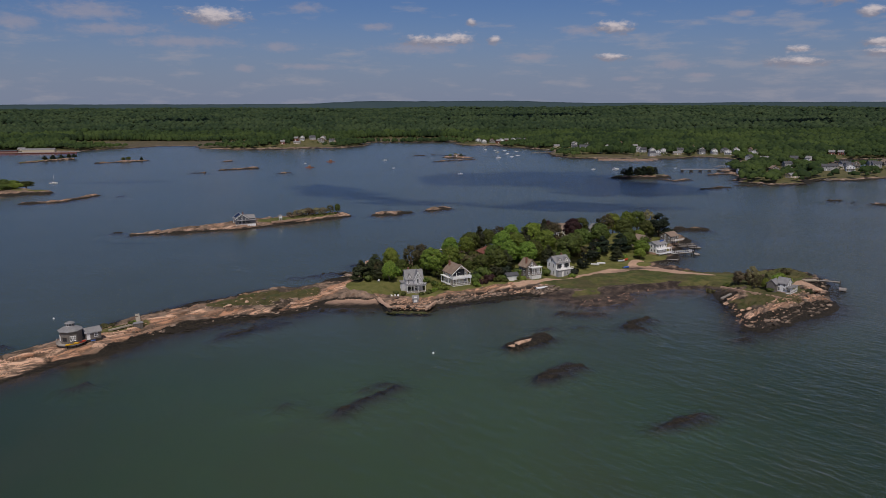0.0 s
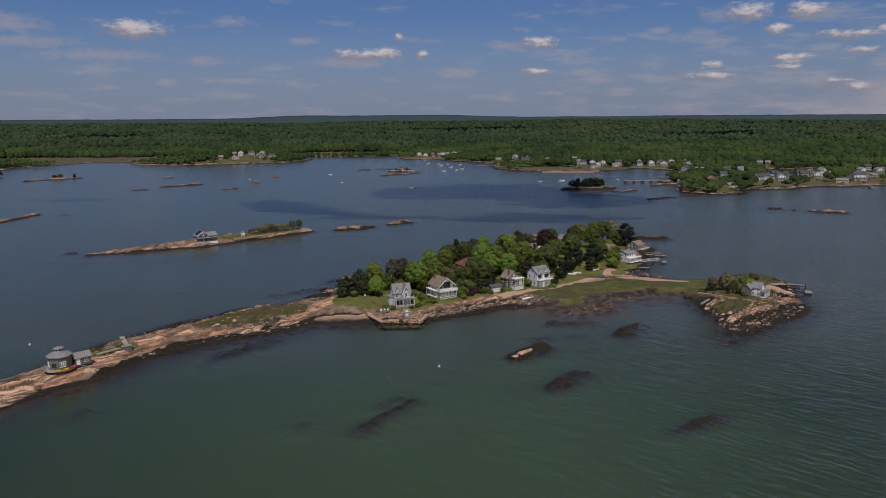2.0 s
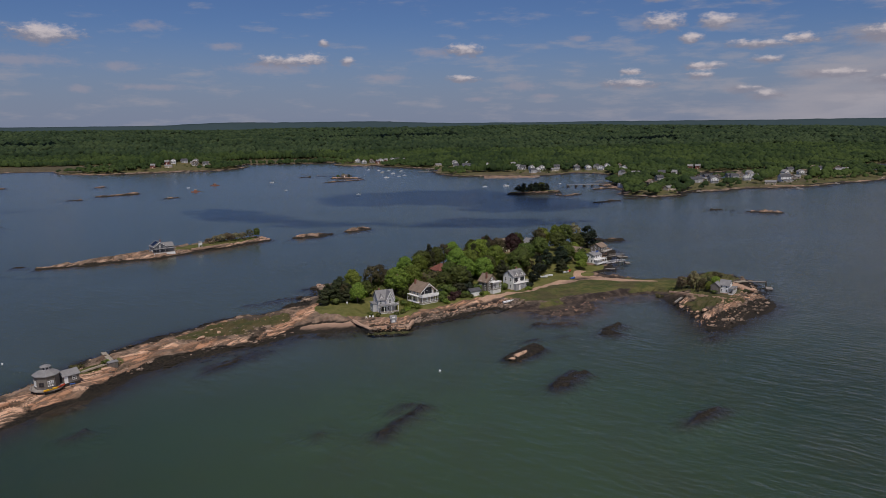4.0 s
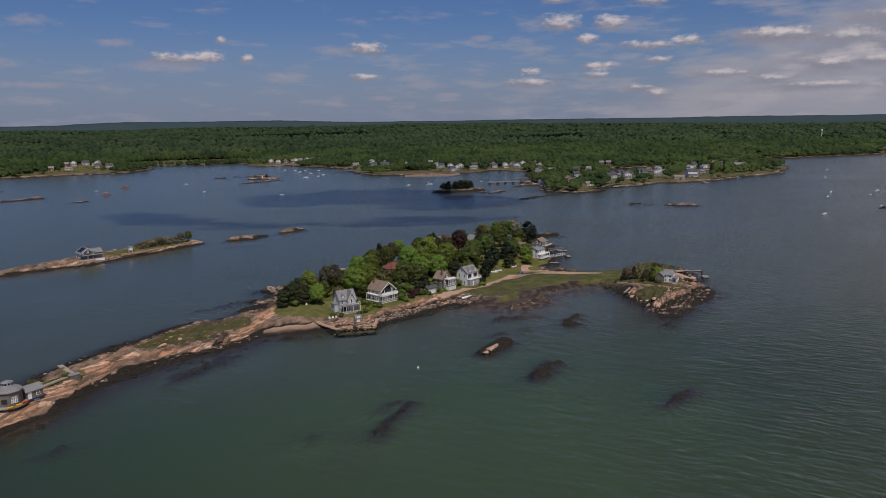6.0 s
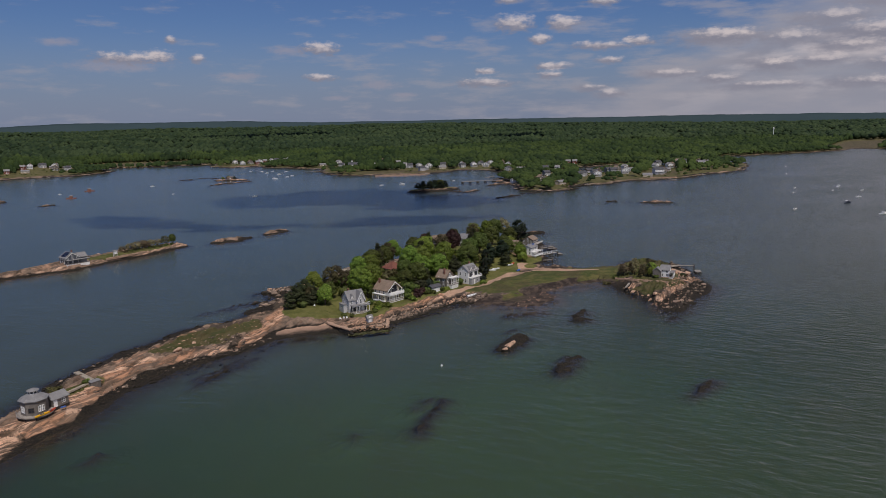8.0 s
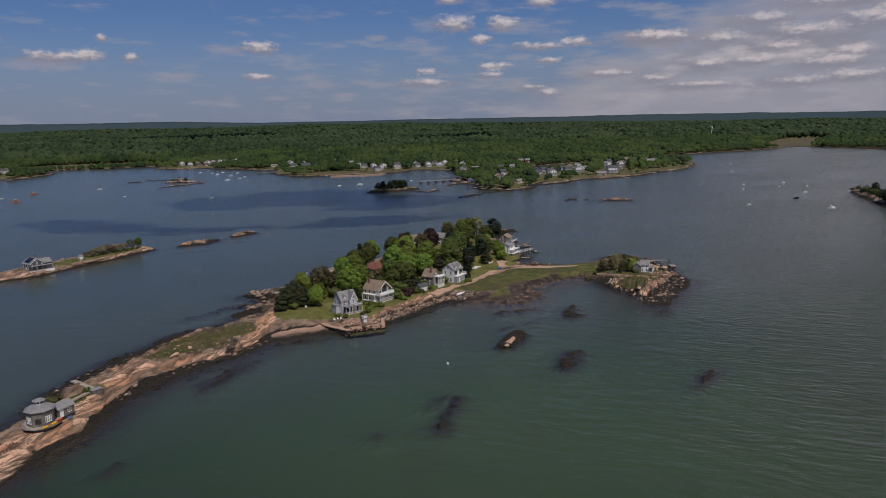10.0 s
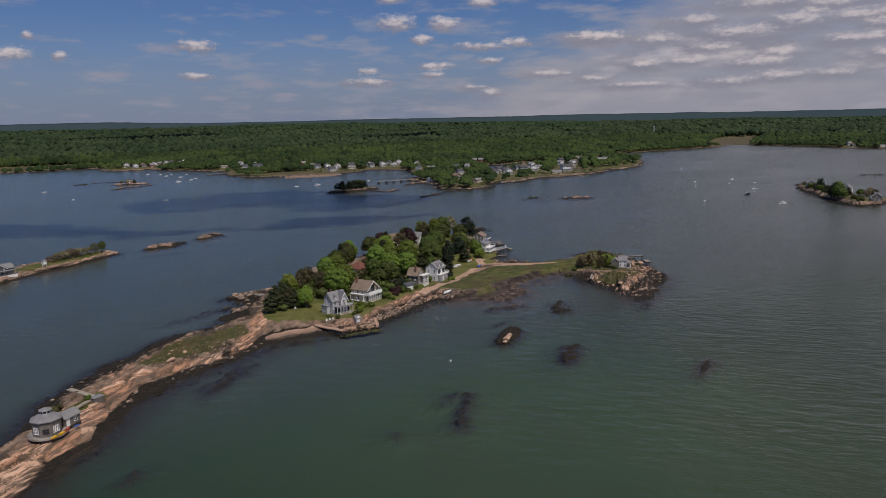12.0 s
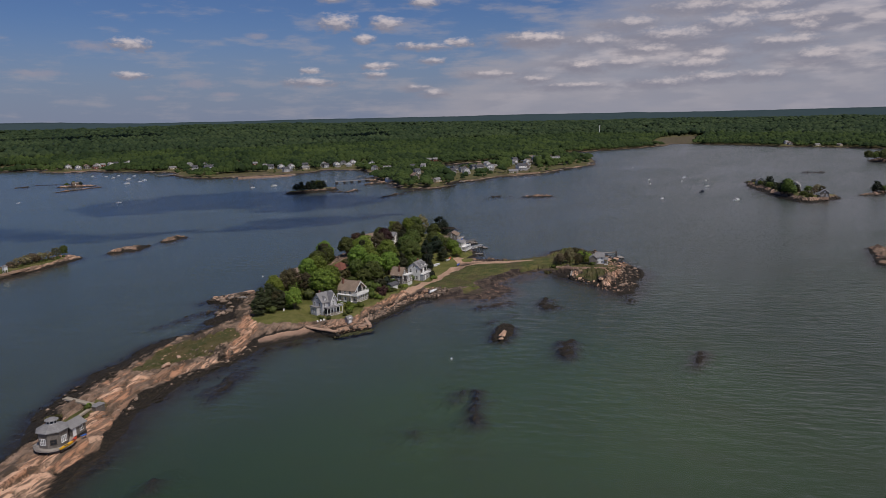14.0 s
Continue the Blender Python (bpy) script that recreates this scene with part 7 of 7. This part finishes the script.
# ---- the second island, with its long ledge ----
rock_land("ground_ledge_island", "long low granite island with a strip of lawn", [(-167, 381, 1.5, -145, 392, 6), (-145, 392, 6, -118, 408, 11), (-118, 408, 11, -88, 432, 10), (-88, 432, 10, -64, 448, 6)], 2.6, step=0.7, wob=2.2,
          grass=[(-104, 416, 4, -72, 442, 4.5)], kind="structure", category="island", seed=211)
LEDGE = cottage("house", "dark blue-grey shingled house with solar panels on its roof", pose(-115.2, 405.5, 2.2, 0, 0, 30) @ sized(0.76, 0.8), 9.5, 8.0, 4.2, 3.0, "y", SLATE_SHINGLE, ROOF_GREY, 2, 3, 3, stack=(2.5, 2.0))
part("wall", gable_walls(7.5, 6.0, 3.6, 2.2, "x"), SLATE_SHINGLE, LEDGE, m=pose(6.5, 1.0, 0))
part("roof", gable_roof(6.0, 7.5, 3.6, 2.2, "x"), ROOF_GREY, LEDGE, m=pose(6.5, 1.0, 0))
part("solar_panel", prism([(-4.3, 4.72), (-0.6, 7.05), (-0.6, 7.15), (-4.3, 4.82)], "y", -3.2, 2.8), SOLAR, LEDGE, "dark blue solar panel", m=pose(0, 0, 0.15))
part("bargeboard", prism([(-5.2, 3.75), (0, 7.1), (5.2, 3.75), (4.8, 3.7), (0, 6.75), (-4.8, 3.7)], "y", -4.55, -4.47), TRIM, LEDGE)
porch(LEDGE, -4.6, 9.8, -6.4, -4.02, 0.5, 2.7, SLATE_SHINGLE, ROOF_GREY, 8)
part("terrace", boxes((-4.6, 3.0, -7.8, -6.4, -2.0, -0.1)), STONE, LEDGE, "pale stone terrace")
part("terrace_rail", balusters(-4.6, 3.0, -7.7, -0.1, 0.8), METAL, LEDGE)
stone_wall("garden_wall", "low pale granite wall along the ledge lawn", -99.0, 412.5, -86.0, 421.5, 1.2, 2.3, STONE, 0.5)
hut = thing("lookout_hut", "small white lookout hut on legs", "hut", pose(-95, 417, 2.2, 0, 0, 30))
part("cabin", boxes((-0.8, 0.8, -0.8, 0.8, 1.2, 2.8)), TRIM, hut)
part("roof", hip_roof(1.6, 1.6, 2.8, 0.7, 0.25), ROOF_GREY, hut)
for sx in (-0.65, 0.65):
    for sy in (-0.65, 0.65):
        part("leg", shared(("hut_leg",), lambda: boxes((-0.07, 0.07, -0.07, 0.07, -0.5, 1.2)), TRIM), None, hut, m=pose(sx, sy, 0))
for kind, x, y, h, w in (("bare", -88, 431, 5.0, 4.2), ("bare", -85, 432.5, 5.6, 4.0), ("bare", -82, 435, 6.0, 4.4), ("bare", -78, 438, 5.2, 4.0), ("bare", -74, 441, 5.0, 3.8), ("russet", -80, 436, 4.4, 3.6), ("olive", -70, 444, 6, 3.6), ("oak", -66, 447, 6.5, 2.6), ("bare", -92, 428, 4.0, 2.8)):
    tree(kind, x, y, h, w, 1.9, "trees on the ledge island")
for i in range(9):
    bush("oak" if i % 3 else "olive", -90 + 2.9 * i, 426.5 + 2.1 * i, 1.0, 2.0)

# ---- rocks and wooded islets of the bay ----
ROCKS = [
    ("bare pink granite rock in the bay", [(-8, 471, 4, 2, 478, 4.5)], 2.2), ("long pink granite rock with a dark tail", [(-44, 450, 2.0, -32, 455, 6.5), (-32, 455, 5.5, -21, 461, 1.5)], 2.0),
    ("dark half-drowned rocks near the wooded islet", [(200, 665, 2.5, 210, 650, 2.5), (210, 650, 2.8, 226, 662, 2.8)], 1.0), ("dark flat rock awash in the bay", [(213, 587, 3, 236, 597, 3.4)], 1.0), ("flat pale rock near the quay", [(250, 611, 2, 267, 610, 2.2)], .9),
    ("long dark rock spit in the bay", [(-10, 886, 2.5, 38, 922, 4)], .9), ("flat rock in the outer bay", [(-36, 992, 3.5, -27, 992, 3.5)], .9), ("long granite bar with a pale back", [(-298, 509, 4, -278, 520, 4), (-278, 520, 3, -270, 556, 4)], 1.5),
    ("pale granite bar in the bay", [(-238, 776, 3.5, -208, 799, 4.5)], 2.1), ("dark weedy rock awash in the bay", [(-257, 743, 2.4, -246, 746, 2.4)], 1.0), ("dark weedy rock awash in the bay", [(-270, 895, 2.8, -264, 905, 2.8)], 1.0),
    ("dark weedy rock awash in the bay", [(-168, 740, 2.4, -158, 744, 2.4)], .9), ("small dark rock in open water", [(-180, 388, 1.4, -176, 389, 1.4)], .8), ("small dark rock in open water", [(-249, 551, .9, -246, 553, .9)], .4),
    ("flat pink rock with a weedy edge", [(299, 493, 4, 314, 483, 5)], 1.5), ("dark weedy rock awash in the bay", [(277, 513, 2.0, 284, 513, 2.0)], 1.0), ("dark weedy rock awash in the bay", [(289, 505, .9, 291, 505, .9)], .5),
    ("dark rock off the wooded island", [(676, 450, 3.5, 686, 438, 3.5)], .6), ("low dark rock bar in the bay", [(-14, 1010, 2.5, 30, 990, 2.5)], .6),
]
for i, (label, spines, high) in enumerate(ROCKS):
    rock_land("rock_islet", label, spines, high, step=0.9 if spines[0][1] < 560 else 1.6, wob=1.3, seed=240 + 9 * i, wide_wave=5)
WOODED = [
    ("ground_wooded_islet", "small dark wooded rock islet", [(164, 682, 6, 208, 686, 8.5)], 2.8, [("cedar", 173, 686, 7, 6), ("cedar", 179, 689, 8.5, 6), ("pine", 186, 688, 8.5, 6.5), ("cedar", 192, 690, 9, 6.5), ("oak", 198, 691, 9.5, 6), ("cedar", 203, 689, 8, 5), ("pine", 177, 683, 7, 5.5), ("cedar", 183, 683, 7.5, 5.5), ("cedar", 189, 683, 7.5, 6), ("cedar", 196, 684, 7.5, 6)]),
    ("ground_summer_islet", "low rock islet with a few shrubs", [(4, 955, 5, 34, 948, 6)], 1.8, [("oak", 10, 956, 4, 3.5), ("oak", 17, 954, 6, 3), ("cedar", 24, 953, 5, 3)]),
    ("ground_west_islet", "rock islet with dark evergreen shrubs", [(-516, 886, 5, -490, 950, 8)], 1.8, [("cedar", -505, 920, 6, 5), ("cedar", -500, 930, 6, 6), ("cedar", -495, 940, 6, 6), ("pine", -490, 950, 6, 6), ("cedar", -487, 958, 6, 5)]),
    ("ground_shrub_islet", "flat pale islet with low shrubs", [(-420, 876, 3, -378, 916, 6)], 1.4, [("oak", -398, 902, 5, 4), ("oak", -393, 906, 6, 4), ("cedar", -380, 914, 5, 3)]),
    ("ground_west_point", "wooded granite point", [(-430, 560, 34, -345, 572, 18), (-345, 572, 14, -318, 572, 7)], 3.2, [(("maple", "oak", "lime", "oak")[i % 4], -352 - 9 * (i % 9) + 3 * (i // 9), 556 + 11 * (i // 9) + (i * 5) % 4, 6.5 + (i * 7) % 3, 8.5) for i in range(34)]),
    ("ground_east_island", "wooded granite island with summer houses", [(528, 427, 4, 495, 396, 8), (495, 396, 8, 458, 352, 12), (458, 352, 12, 428, 316, 13), (428, 316, 11, 455, 312, 8)], 3.4,
     [("oak", 438, 338, 14, 7), ("cedar", 443, 344, 12, 6), ("pine", 448, 350, 9, 6), ("oak", 434, 332, 9, 5), ("cedar", 478, 376, 11, 5), ("pine", 484, 382, 10, 5), ("olive", 512, 412, 4, 4), ("cedar", 502, 402, 5, 4), ("oak", 492, 394, 5, 4.5), ("olive", 486, 386, 6, 4.5), ("oak", 474, 374, 6, 5), ("pine", 466, 364, 7, 5), ("bare", 458, 325, 9, 4), ("olive", 452, 318, 8, 4), ("bare", 448, 322, 7, 3.5), ("oak", 426, 314, 4, 4), ("olive", 440, 322, 5, 4.5), ("oak", 432, 322, 5, 4), ("pine", 455, 340, 7, 5), ("oak", 462, 334, 6, 4.5)]),
    ("ground_far_east_islet", "rock islet with one round tree", [(487, 305, 3, 520, 296, 9)], 1.6, [("cedar", 506, 301, 10, 6), ("oak", 512, 298, 6, 5)]),
    ("ground_near_east_point", "bare pink granite point", [(258, 190, 6, 238, 164, 18), (238, 164, 18, 252, 140, 26)], 1.9, [("cedar", 260, 186, 3, 3)]),
    ("ground_outer_island", "dark wooded island at the mouth of the bay", [(905, 455, 30, 980, 430, 50)], 3.5, [("oak", 880 + 11 * (i % 9), 428 + 15 * (i // 9) + (i * 7) % 5, 11 + i % 4, 7) for i in range(36)]),
    ("ground_quay_rock", "low granite quay rocks at the bridge", [(262, 706, 3, 308, 722, 6), (290, 745, 5, 312, 750, 8)], 1.6, []),
]
for i, (name, label, spines, high, planted) in enumerate(WOODED):
    rock_land(name, label, spines, high, SHORE_ISLE if high > 2.5 else None, step=1.5, wob=4.0 if "east" in name else 2.4, grass=[(s[0], s[1], s[2] * 0.35, s[3], s[4], s[5] * 0.35) for s in spines] if len(planted) > 3 else (), kind="structure", category="islet", seed=420 + 11 * i)
    for kind, x, y, h, w in planted:
        tree(kind, x, y, h, w, high * 0.6, "trees on the islets of the bay")

# ---- houses of the mainland and the outer islands ----
def village_house(style):
    """One of six plain designs, built once at the origin of the village."""
    designs = {
        "white": dict(label="white clapboard shore house with grey roof", w=10, d=8, h=5.2, rise=2.6, ridge="y", wall=WHITE_BOARD, roof=ROOF_GREY, floors=2),
        "grey": dict(label="grey shingled shore house with dark roof", w=11, d=8, h=5.0, rise=2.4, ridge="x", wall=GREY_BOARD, roof=ROOF_DARK, floors=2),
        "shingle": dict(label="weathered shingle house with brown roof", w=10, d=8.5, h=4.8, rise=2.8, ridge="y", wall=SHINGLE, roof=ROOF_BROWN, floors=2),
        "red": dict(label="red clapboard house with grey roof", w=9, d=7, h=4.8, rise=2.4, ridge="x", wall=RED_BOARD, roof=ROOF_GREY, floors=2),
        "low": dict(label="low pale cottage with grey roof", w=14, d=8, h=3.0, rise=1.9, ridge="x", wall=TAN_BOARD, roof=ROOF_GREY, floors=1),
        "big": dict(label="large white house with slate roof and veranda", w=15, d=10, h=6.2, rise=3.0, ridge="x", wall=WHITE_BOARD, roof=ROOF_DARK, floors=2),
    }
    d = designs[style]
    t = cottage("house", d["label"], pose(0, 0, 0), d["w"], d["d"], d["h"], d["rise"], d["ridge"], d["wall"], d["roof"], d["floors"], 3, 2, "houses on the mainland shore", stack=(d["w"] * 0.2, 1.0), back=False, plain=True)
    if style in ("white", "big", "shingle"):
        porch(t, -d["w"] / 2, d["w"] / 2, -d["d"] / 2 - 2.4, -d["d"] / 2 - 0.02, 0.5, 2.8, TRIM, d["roof"], 5)
    return t


def land_z(x, y):
    return float(coast_height(np.array([float(x)]), np.array([float(y)]))[0][0])


for style, sites in SHORE_HOUSES.items():
    first = village_house(style)
    for n, (x, y, turn) in enumerate(sites):
        m = pose(x, y, max(land_z(x, y), 1.4) - 0.1, 0, 0, turn) @ sized(0.88, 0.95)
        if n == 0:
            first.matrix_basis = m
        else:
            copy_thing(first, m)
shed(298, 712, 1.4, -10, 14, 8, 3.0, WHITE_BOARD, ROOF_GREY, "low white boathouse beside the causeway bridge")
shed(18, 952, 1.6, 10, 7, 4.5, 2.4, BROWN_SHINGLE, ROOF_BROWN, "small brown cabin on the low islet")
for x, y, z, turn, wall, label in ((498, 398, 2.6, 40, GREY_BOARD, "grey cottage among rocks and trees"), (468, 348, 4.0, 20, WHITE_BOARD, "white summer house above the rocks"), (436, 308, 2.6, 30, SHINGLE, "shingled cabin at the island's edge")):
    cottage("house", label, pose(x, y, z, 0, 0, turn), 8, 6, 3.4, 2.2, "x", wall, ROOF_GREY, 1, 3, 2)

# ---- causeway bridge, far dock, marina ----
BRIDGE = thing("bridge", "low weathered causeway bridge on dark stone piers", "bridge", pose(247, 748, -0.7, 0, 0, -2))
part("deck", boxes((0, 58, -1.6, 1.6, 2.05, 2.3)), DECK, BRIDGE)
for s in (-1.5, 1.5):
    part("railing", balusters(0, 58, s, 2.3, 0.8, 3.0), METAL, BRIDGE)
for i in range(7):
    part("bridge_pier", shared(("bridge_pier",), lambda: lathe([(1.9, -4), (1.7, 1.0), (1.5, 2.0)], 8), STONE_DARK), None, BRIDGE, m=pose(1 + 9.3 * i, 0, 0))
pier("pier", "long dark wharf of the village", 128, 1030, 162, 1040, 1.4, 6.0, bays=8)
MARINA = thing("wharf", "broad timber wharf with sheds at the marina", "wharf", pose(-600, 1068, 0, 0, 0, 8))
part("deck", boxes((-60, 60, -6, 14, 1.2, 1.6)), DECK, MARINA)
part("bulkhead", boxes((-60, 60, -6.3, -5.9, -5, 1.5)), RED_BOARD, MARINA, "dark red boarded bulkhead")
part("fender_rail", boxes((-60, 60, -6.6, -6.3, 0.6, 0.9)), PILE, MARINA)
part("store_wall", boxes((-52, -26, 2, 8, 1.6, 3.6)), RED_BOARD, MARINA)
part("store_roof", gable_roof(6, 26, 3.6, 1.2, "x"), ROOF_DARK, MARINA, m=pose(-39, 5, 0))
part("shed_wall", boxes((-20, 25, 6, 14, 1.6, 5.2)), TAN_BOARD, MARINA)
part("shed_roof", gable_roof(8, 45, 5.2, 1.4, "x"), ROOF_GREY, MARINA, m=pose(2.5, 10, 0))
TOWER = thing("water_tower", "slim white water tower above the woods", "water tower", pose(1560, 1560, 17) @ sized(0.8, 0.7))
part("shaft", lathe([(1.3, -3), (1.1, 19)], 14), TRIM, TOWER)
part("tank", lathe([(1.6, 19), (2.3, 20), (2.3, 24), (0.8, 25.5)], 14), TRIM, TOWER)

# ---- rocks, docks and sea walls along the mainland ----
def shore_rocks():
    """Broken granite at the foot of the mainland shore."""
    rng = np.random.default_rng(77)
    x, y = rng.uniform(-340, 860, 160000), rng.uniform(590, 1360, 160000)
    z, inside, meadow = coast_height(x, y)
    keep = (inside > -3.5) & (inside < 3.0) & (fbm(x / 40, y / 40, 3, 180) > -0.06)
    x, y, z = x[keep][:1700], y[keep][:1700], z[keep][:1700]
    v, f = ICO[0]
    n = len(x)
    size = 0.5 + 2.3 * rng.uniform(0, 1, n) ** 3
    shape = np.stack([size * rng.uniform(0.9, 2.2, n), size * rng.uniform(0.7, 1.3, n), size * rng.uniform(0.3, 0.6, n)], 1)
    p = v[None] * (1 + rng.uniform(-0.25, 0.25, (n, len(v))))[:, :, None] * shape[:, None] + np.stack([x, y, np.maximum(z, -0.3) + 0.1], 1)[:, None]
    faces = (f[None] + (np.arange(n) * len(v))[:, None, None]).reshape(-1, 3)
    tagged(new("boulders", mesh_of("boulders", p.reshape(-1, 3), faces, BOULDER, False)), "broken brown granite along the mainland shore", "boulders", kind="stuff")


shore_rocks()


def dock(x, y, turn, long, wide=2.2, high=1.3, label="narrow weathered dock on dark piles off the mainland shore"):
    """A plain dock that runs out from the shore along its own -y."""
    t = thing("dock", label, "dock", pose(x, y, high, 0, 0, turn), "docks on the mainland shore")
    part("deck", boxes((-wide / 2, wide / 2, -long, 0, -0.2, 0)), DECK, t)
    part("stage", boxes((-wide * 1.3, wide * 1.3, -long - 3.5, -long - 0.1, -0.75, -0.5)), DECK, t, "low floating stage")
    for i in range(int(long / 6) + 1):
        for s in (-1, 1):
            part("post", shared(("dock_pile",), lambda: lathe([(0.2, -5.0), (0.18, 0.7)], 6), PILE), None, t, m=pose(s * wide / 2, -i * 6.0 - 0.4, 0))


for x, y, turn, long in ((-205, 1166, -5, 14), (62, 1236, 10, 16), (96, 1246, 0, 18), (168, 1108, -50, 16), (262, 908, 0, 14), (300, 948, 20, 16), (316, 806, -60, 14), (352, 660, -25, 12), (462, 662, -20, 14), (540, 700, -30, 14), (640, 744, -35, 16)):
    dock(x, y, turn, long)


def shore_wall(x0, y0, x1, y1, high, mat, label):
    """A long retaining wall with a coping, in uneven lengths."""
    long = math.hypot(x1 - x0, y1 - y0)
    t = thing("sea_wall", label, "wall", pose(x0, y0, 0, 0, 0, math.degrees(math.atan2(y1 - y0, x1 - x0))))
    rng = random.Random(int(x0 + y0))
    at = 0.0
    while at < long:
        size = rng.uniform(7, 12)
        top = high + rng.uniform(-0.25, 0.25)
        part("wall_length", boxes((at, at + size - 0.1, -0.5, 0.6, -2.0, top - 0.2), (at - 0.05, at + size, -0.6, 0.5, top - 0.2, top)), mat, t)
        at += size


for x0, y0, x1, y1, high, mat, label in ((292, 617, 342, 652, 1.6, STONE_DARK, "dark stone sea wall along the wooded point"), (342, 652, 400, 676, 1.6, STONE_DARK, "dark stone sea wall below the shore houses"), (430, 672, 476, 668, 1.9, STONE, "pink stone sea wall below a lawn"),
                                         (480, 672, 540, 694, 1.8, STONE_DARK, "dark stone bulkhead below the large house"), (196, 912, 262, 898, 1.2, STONE, "pale stone sea wall along the village beach"), (150, 985, 186, 930, 1.6, STONE_DARK, "dark stone wharf wall of the village"), (48, 1238, 112, 1250, 1.8, STONE, "pale stone wall before the white cottages")):
    shore_wall(x0, y0, x1, y1, high, mat, label)

# ---- boats on their moorings ----
FLEET = [("sloop", -350, 647, 20), ("launch", 17.8, 724, 10), ("launch", -73, 912, 0), ("skiff", -54, 796, 5), ("launch", 79, 1098, 30), ("cruiser", 80, 1058, 40), ("launch", 94, 1097, 20), ("cruiser", 91, 1021, 35), ("launch", 92, 965, 10),
         ("cruiser", 73, 945, 15), ("launch", 66, 1120, 25), ("launch", 102, 985, 0), ("cruiser", 185, 772, 0), ("launch", 161, 772, 10), ("skiff", 252, 783, 0), ("launch", 491, 517, 30), ("skiff", 457, 488, 10), ("cruiser", 535, 506, 20), ("skiff", 501, 484, 15),
         ("launch", 521, 470, 10), ("launch", 472, 435, -10), ("cruiser", 427, 409, 0), ("launch", 363, 401, 15), ("cruiser", 392, 353, -5), ("skiff", 620, 646, 10), ("skiff", 723, 742, 0), ("skiff", -164, 862, 0), ("launch", 110, 1075, 20)]
for kind, x, y, heading in FLEET:
    ship = boat(kind, x, y, heading, mat=NAVY if (x, y) == (427, 409) else None)
    ship.matrix_basis = ship.matrix_basis @ sized(0.68)
for x, y, turn in ((-148.4, 806, 0), (-137.4, 887, 30)):
    barge = thing("work_raft", "rusty orange work raft with a low hut", "raft", pose(x, y, 0, 0, 0, turn), "work rafts")
    part("deck", boxes((-4.5, 4.5, -2.6, 2.6, -0.5, 0.6)), BRICK, barge)
    part("hut", boxes((-1.5, 1.2, -1.3, 1.3, 0.6, 2.4)), BRICK, barge)
    part("hut_roof", gable_roof(2.6, 2.7, 2.4, 0.6, "x", 0.2, 0.12), ROOF_GREY, barge)
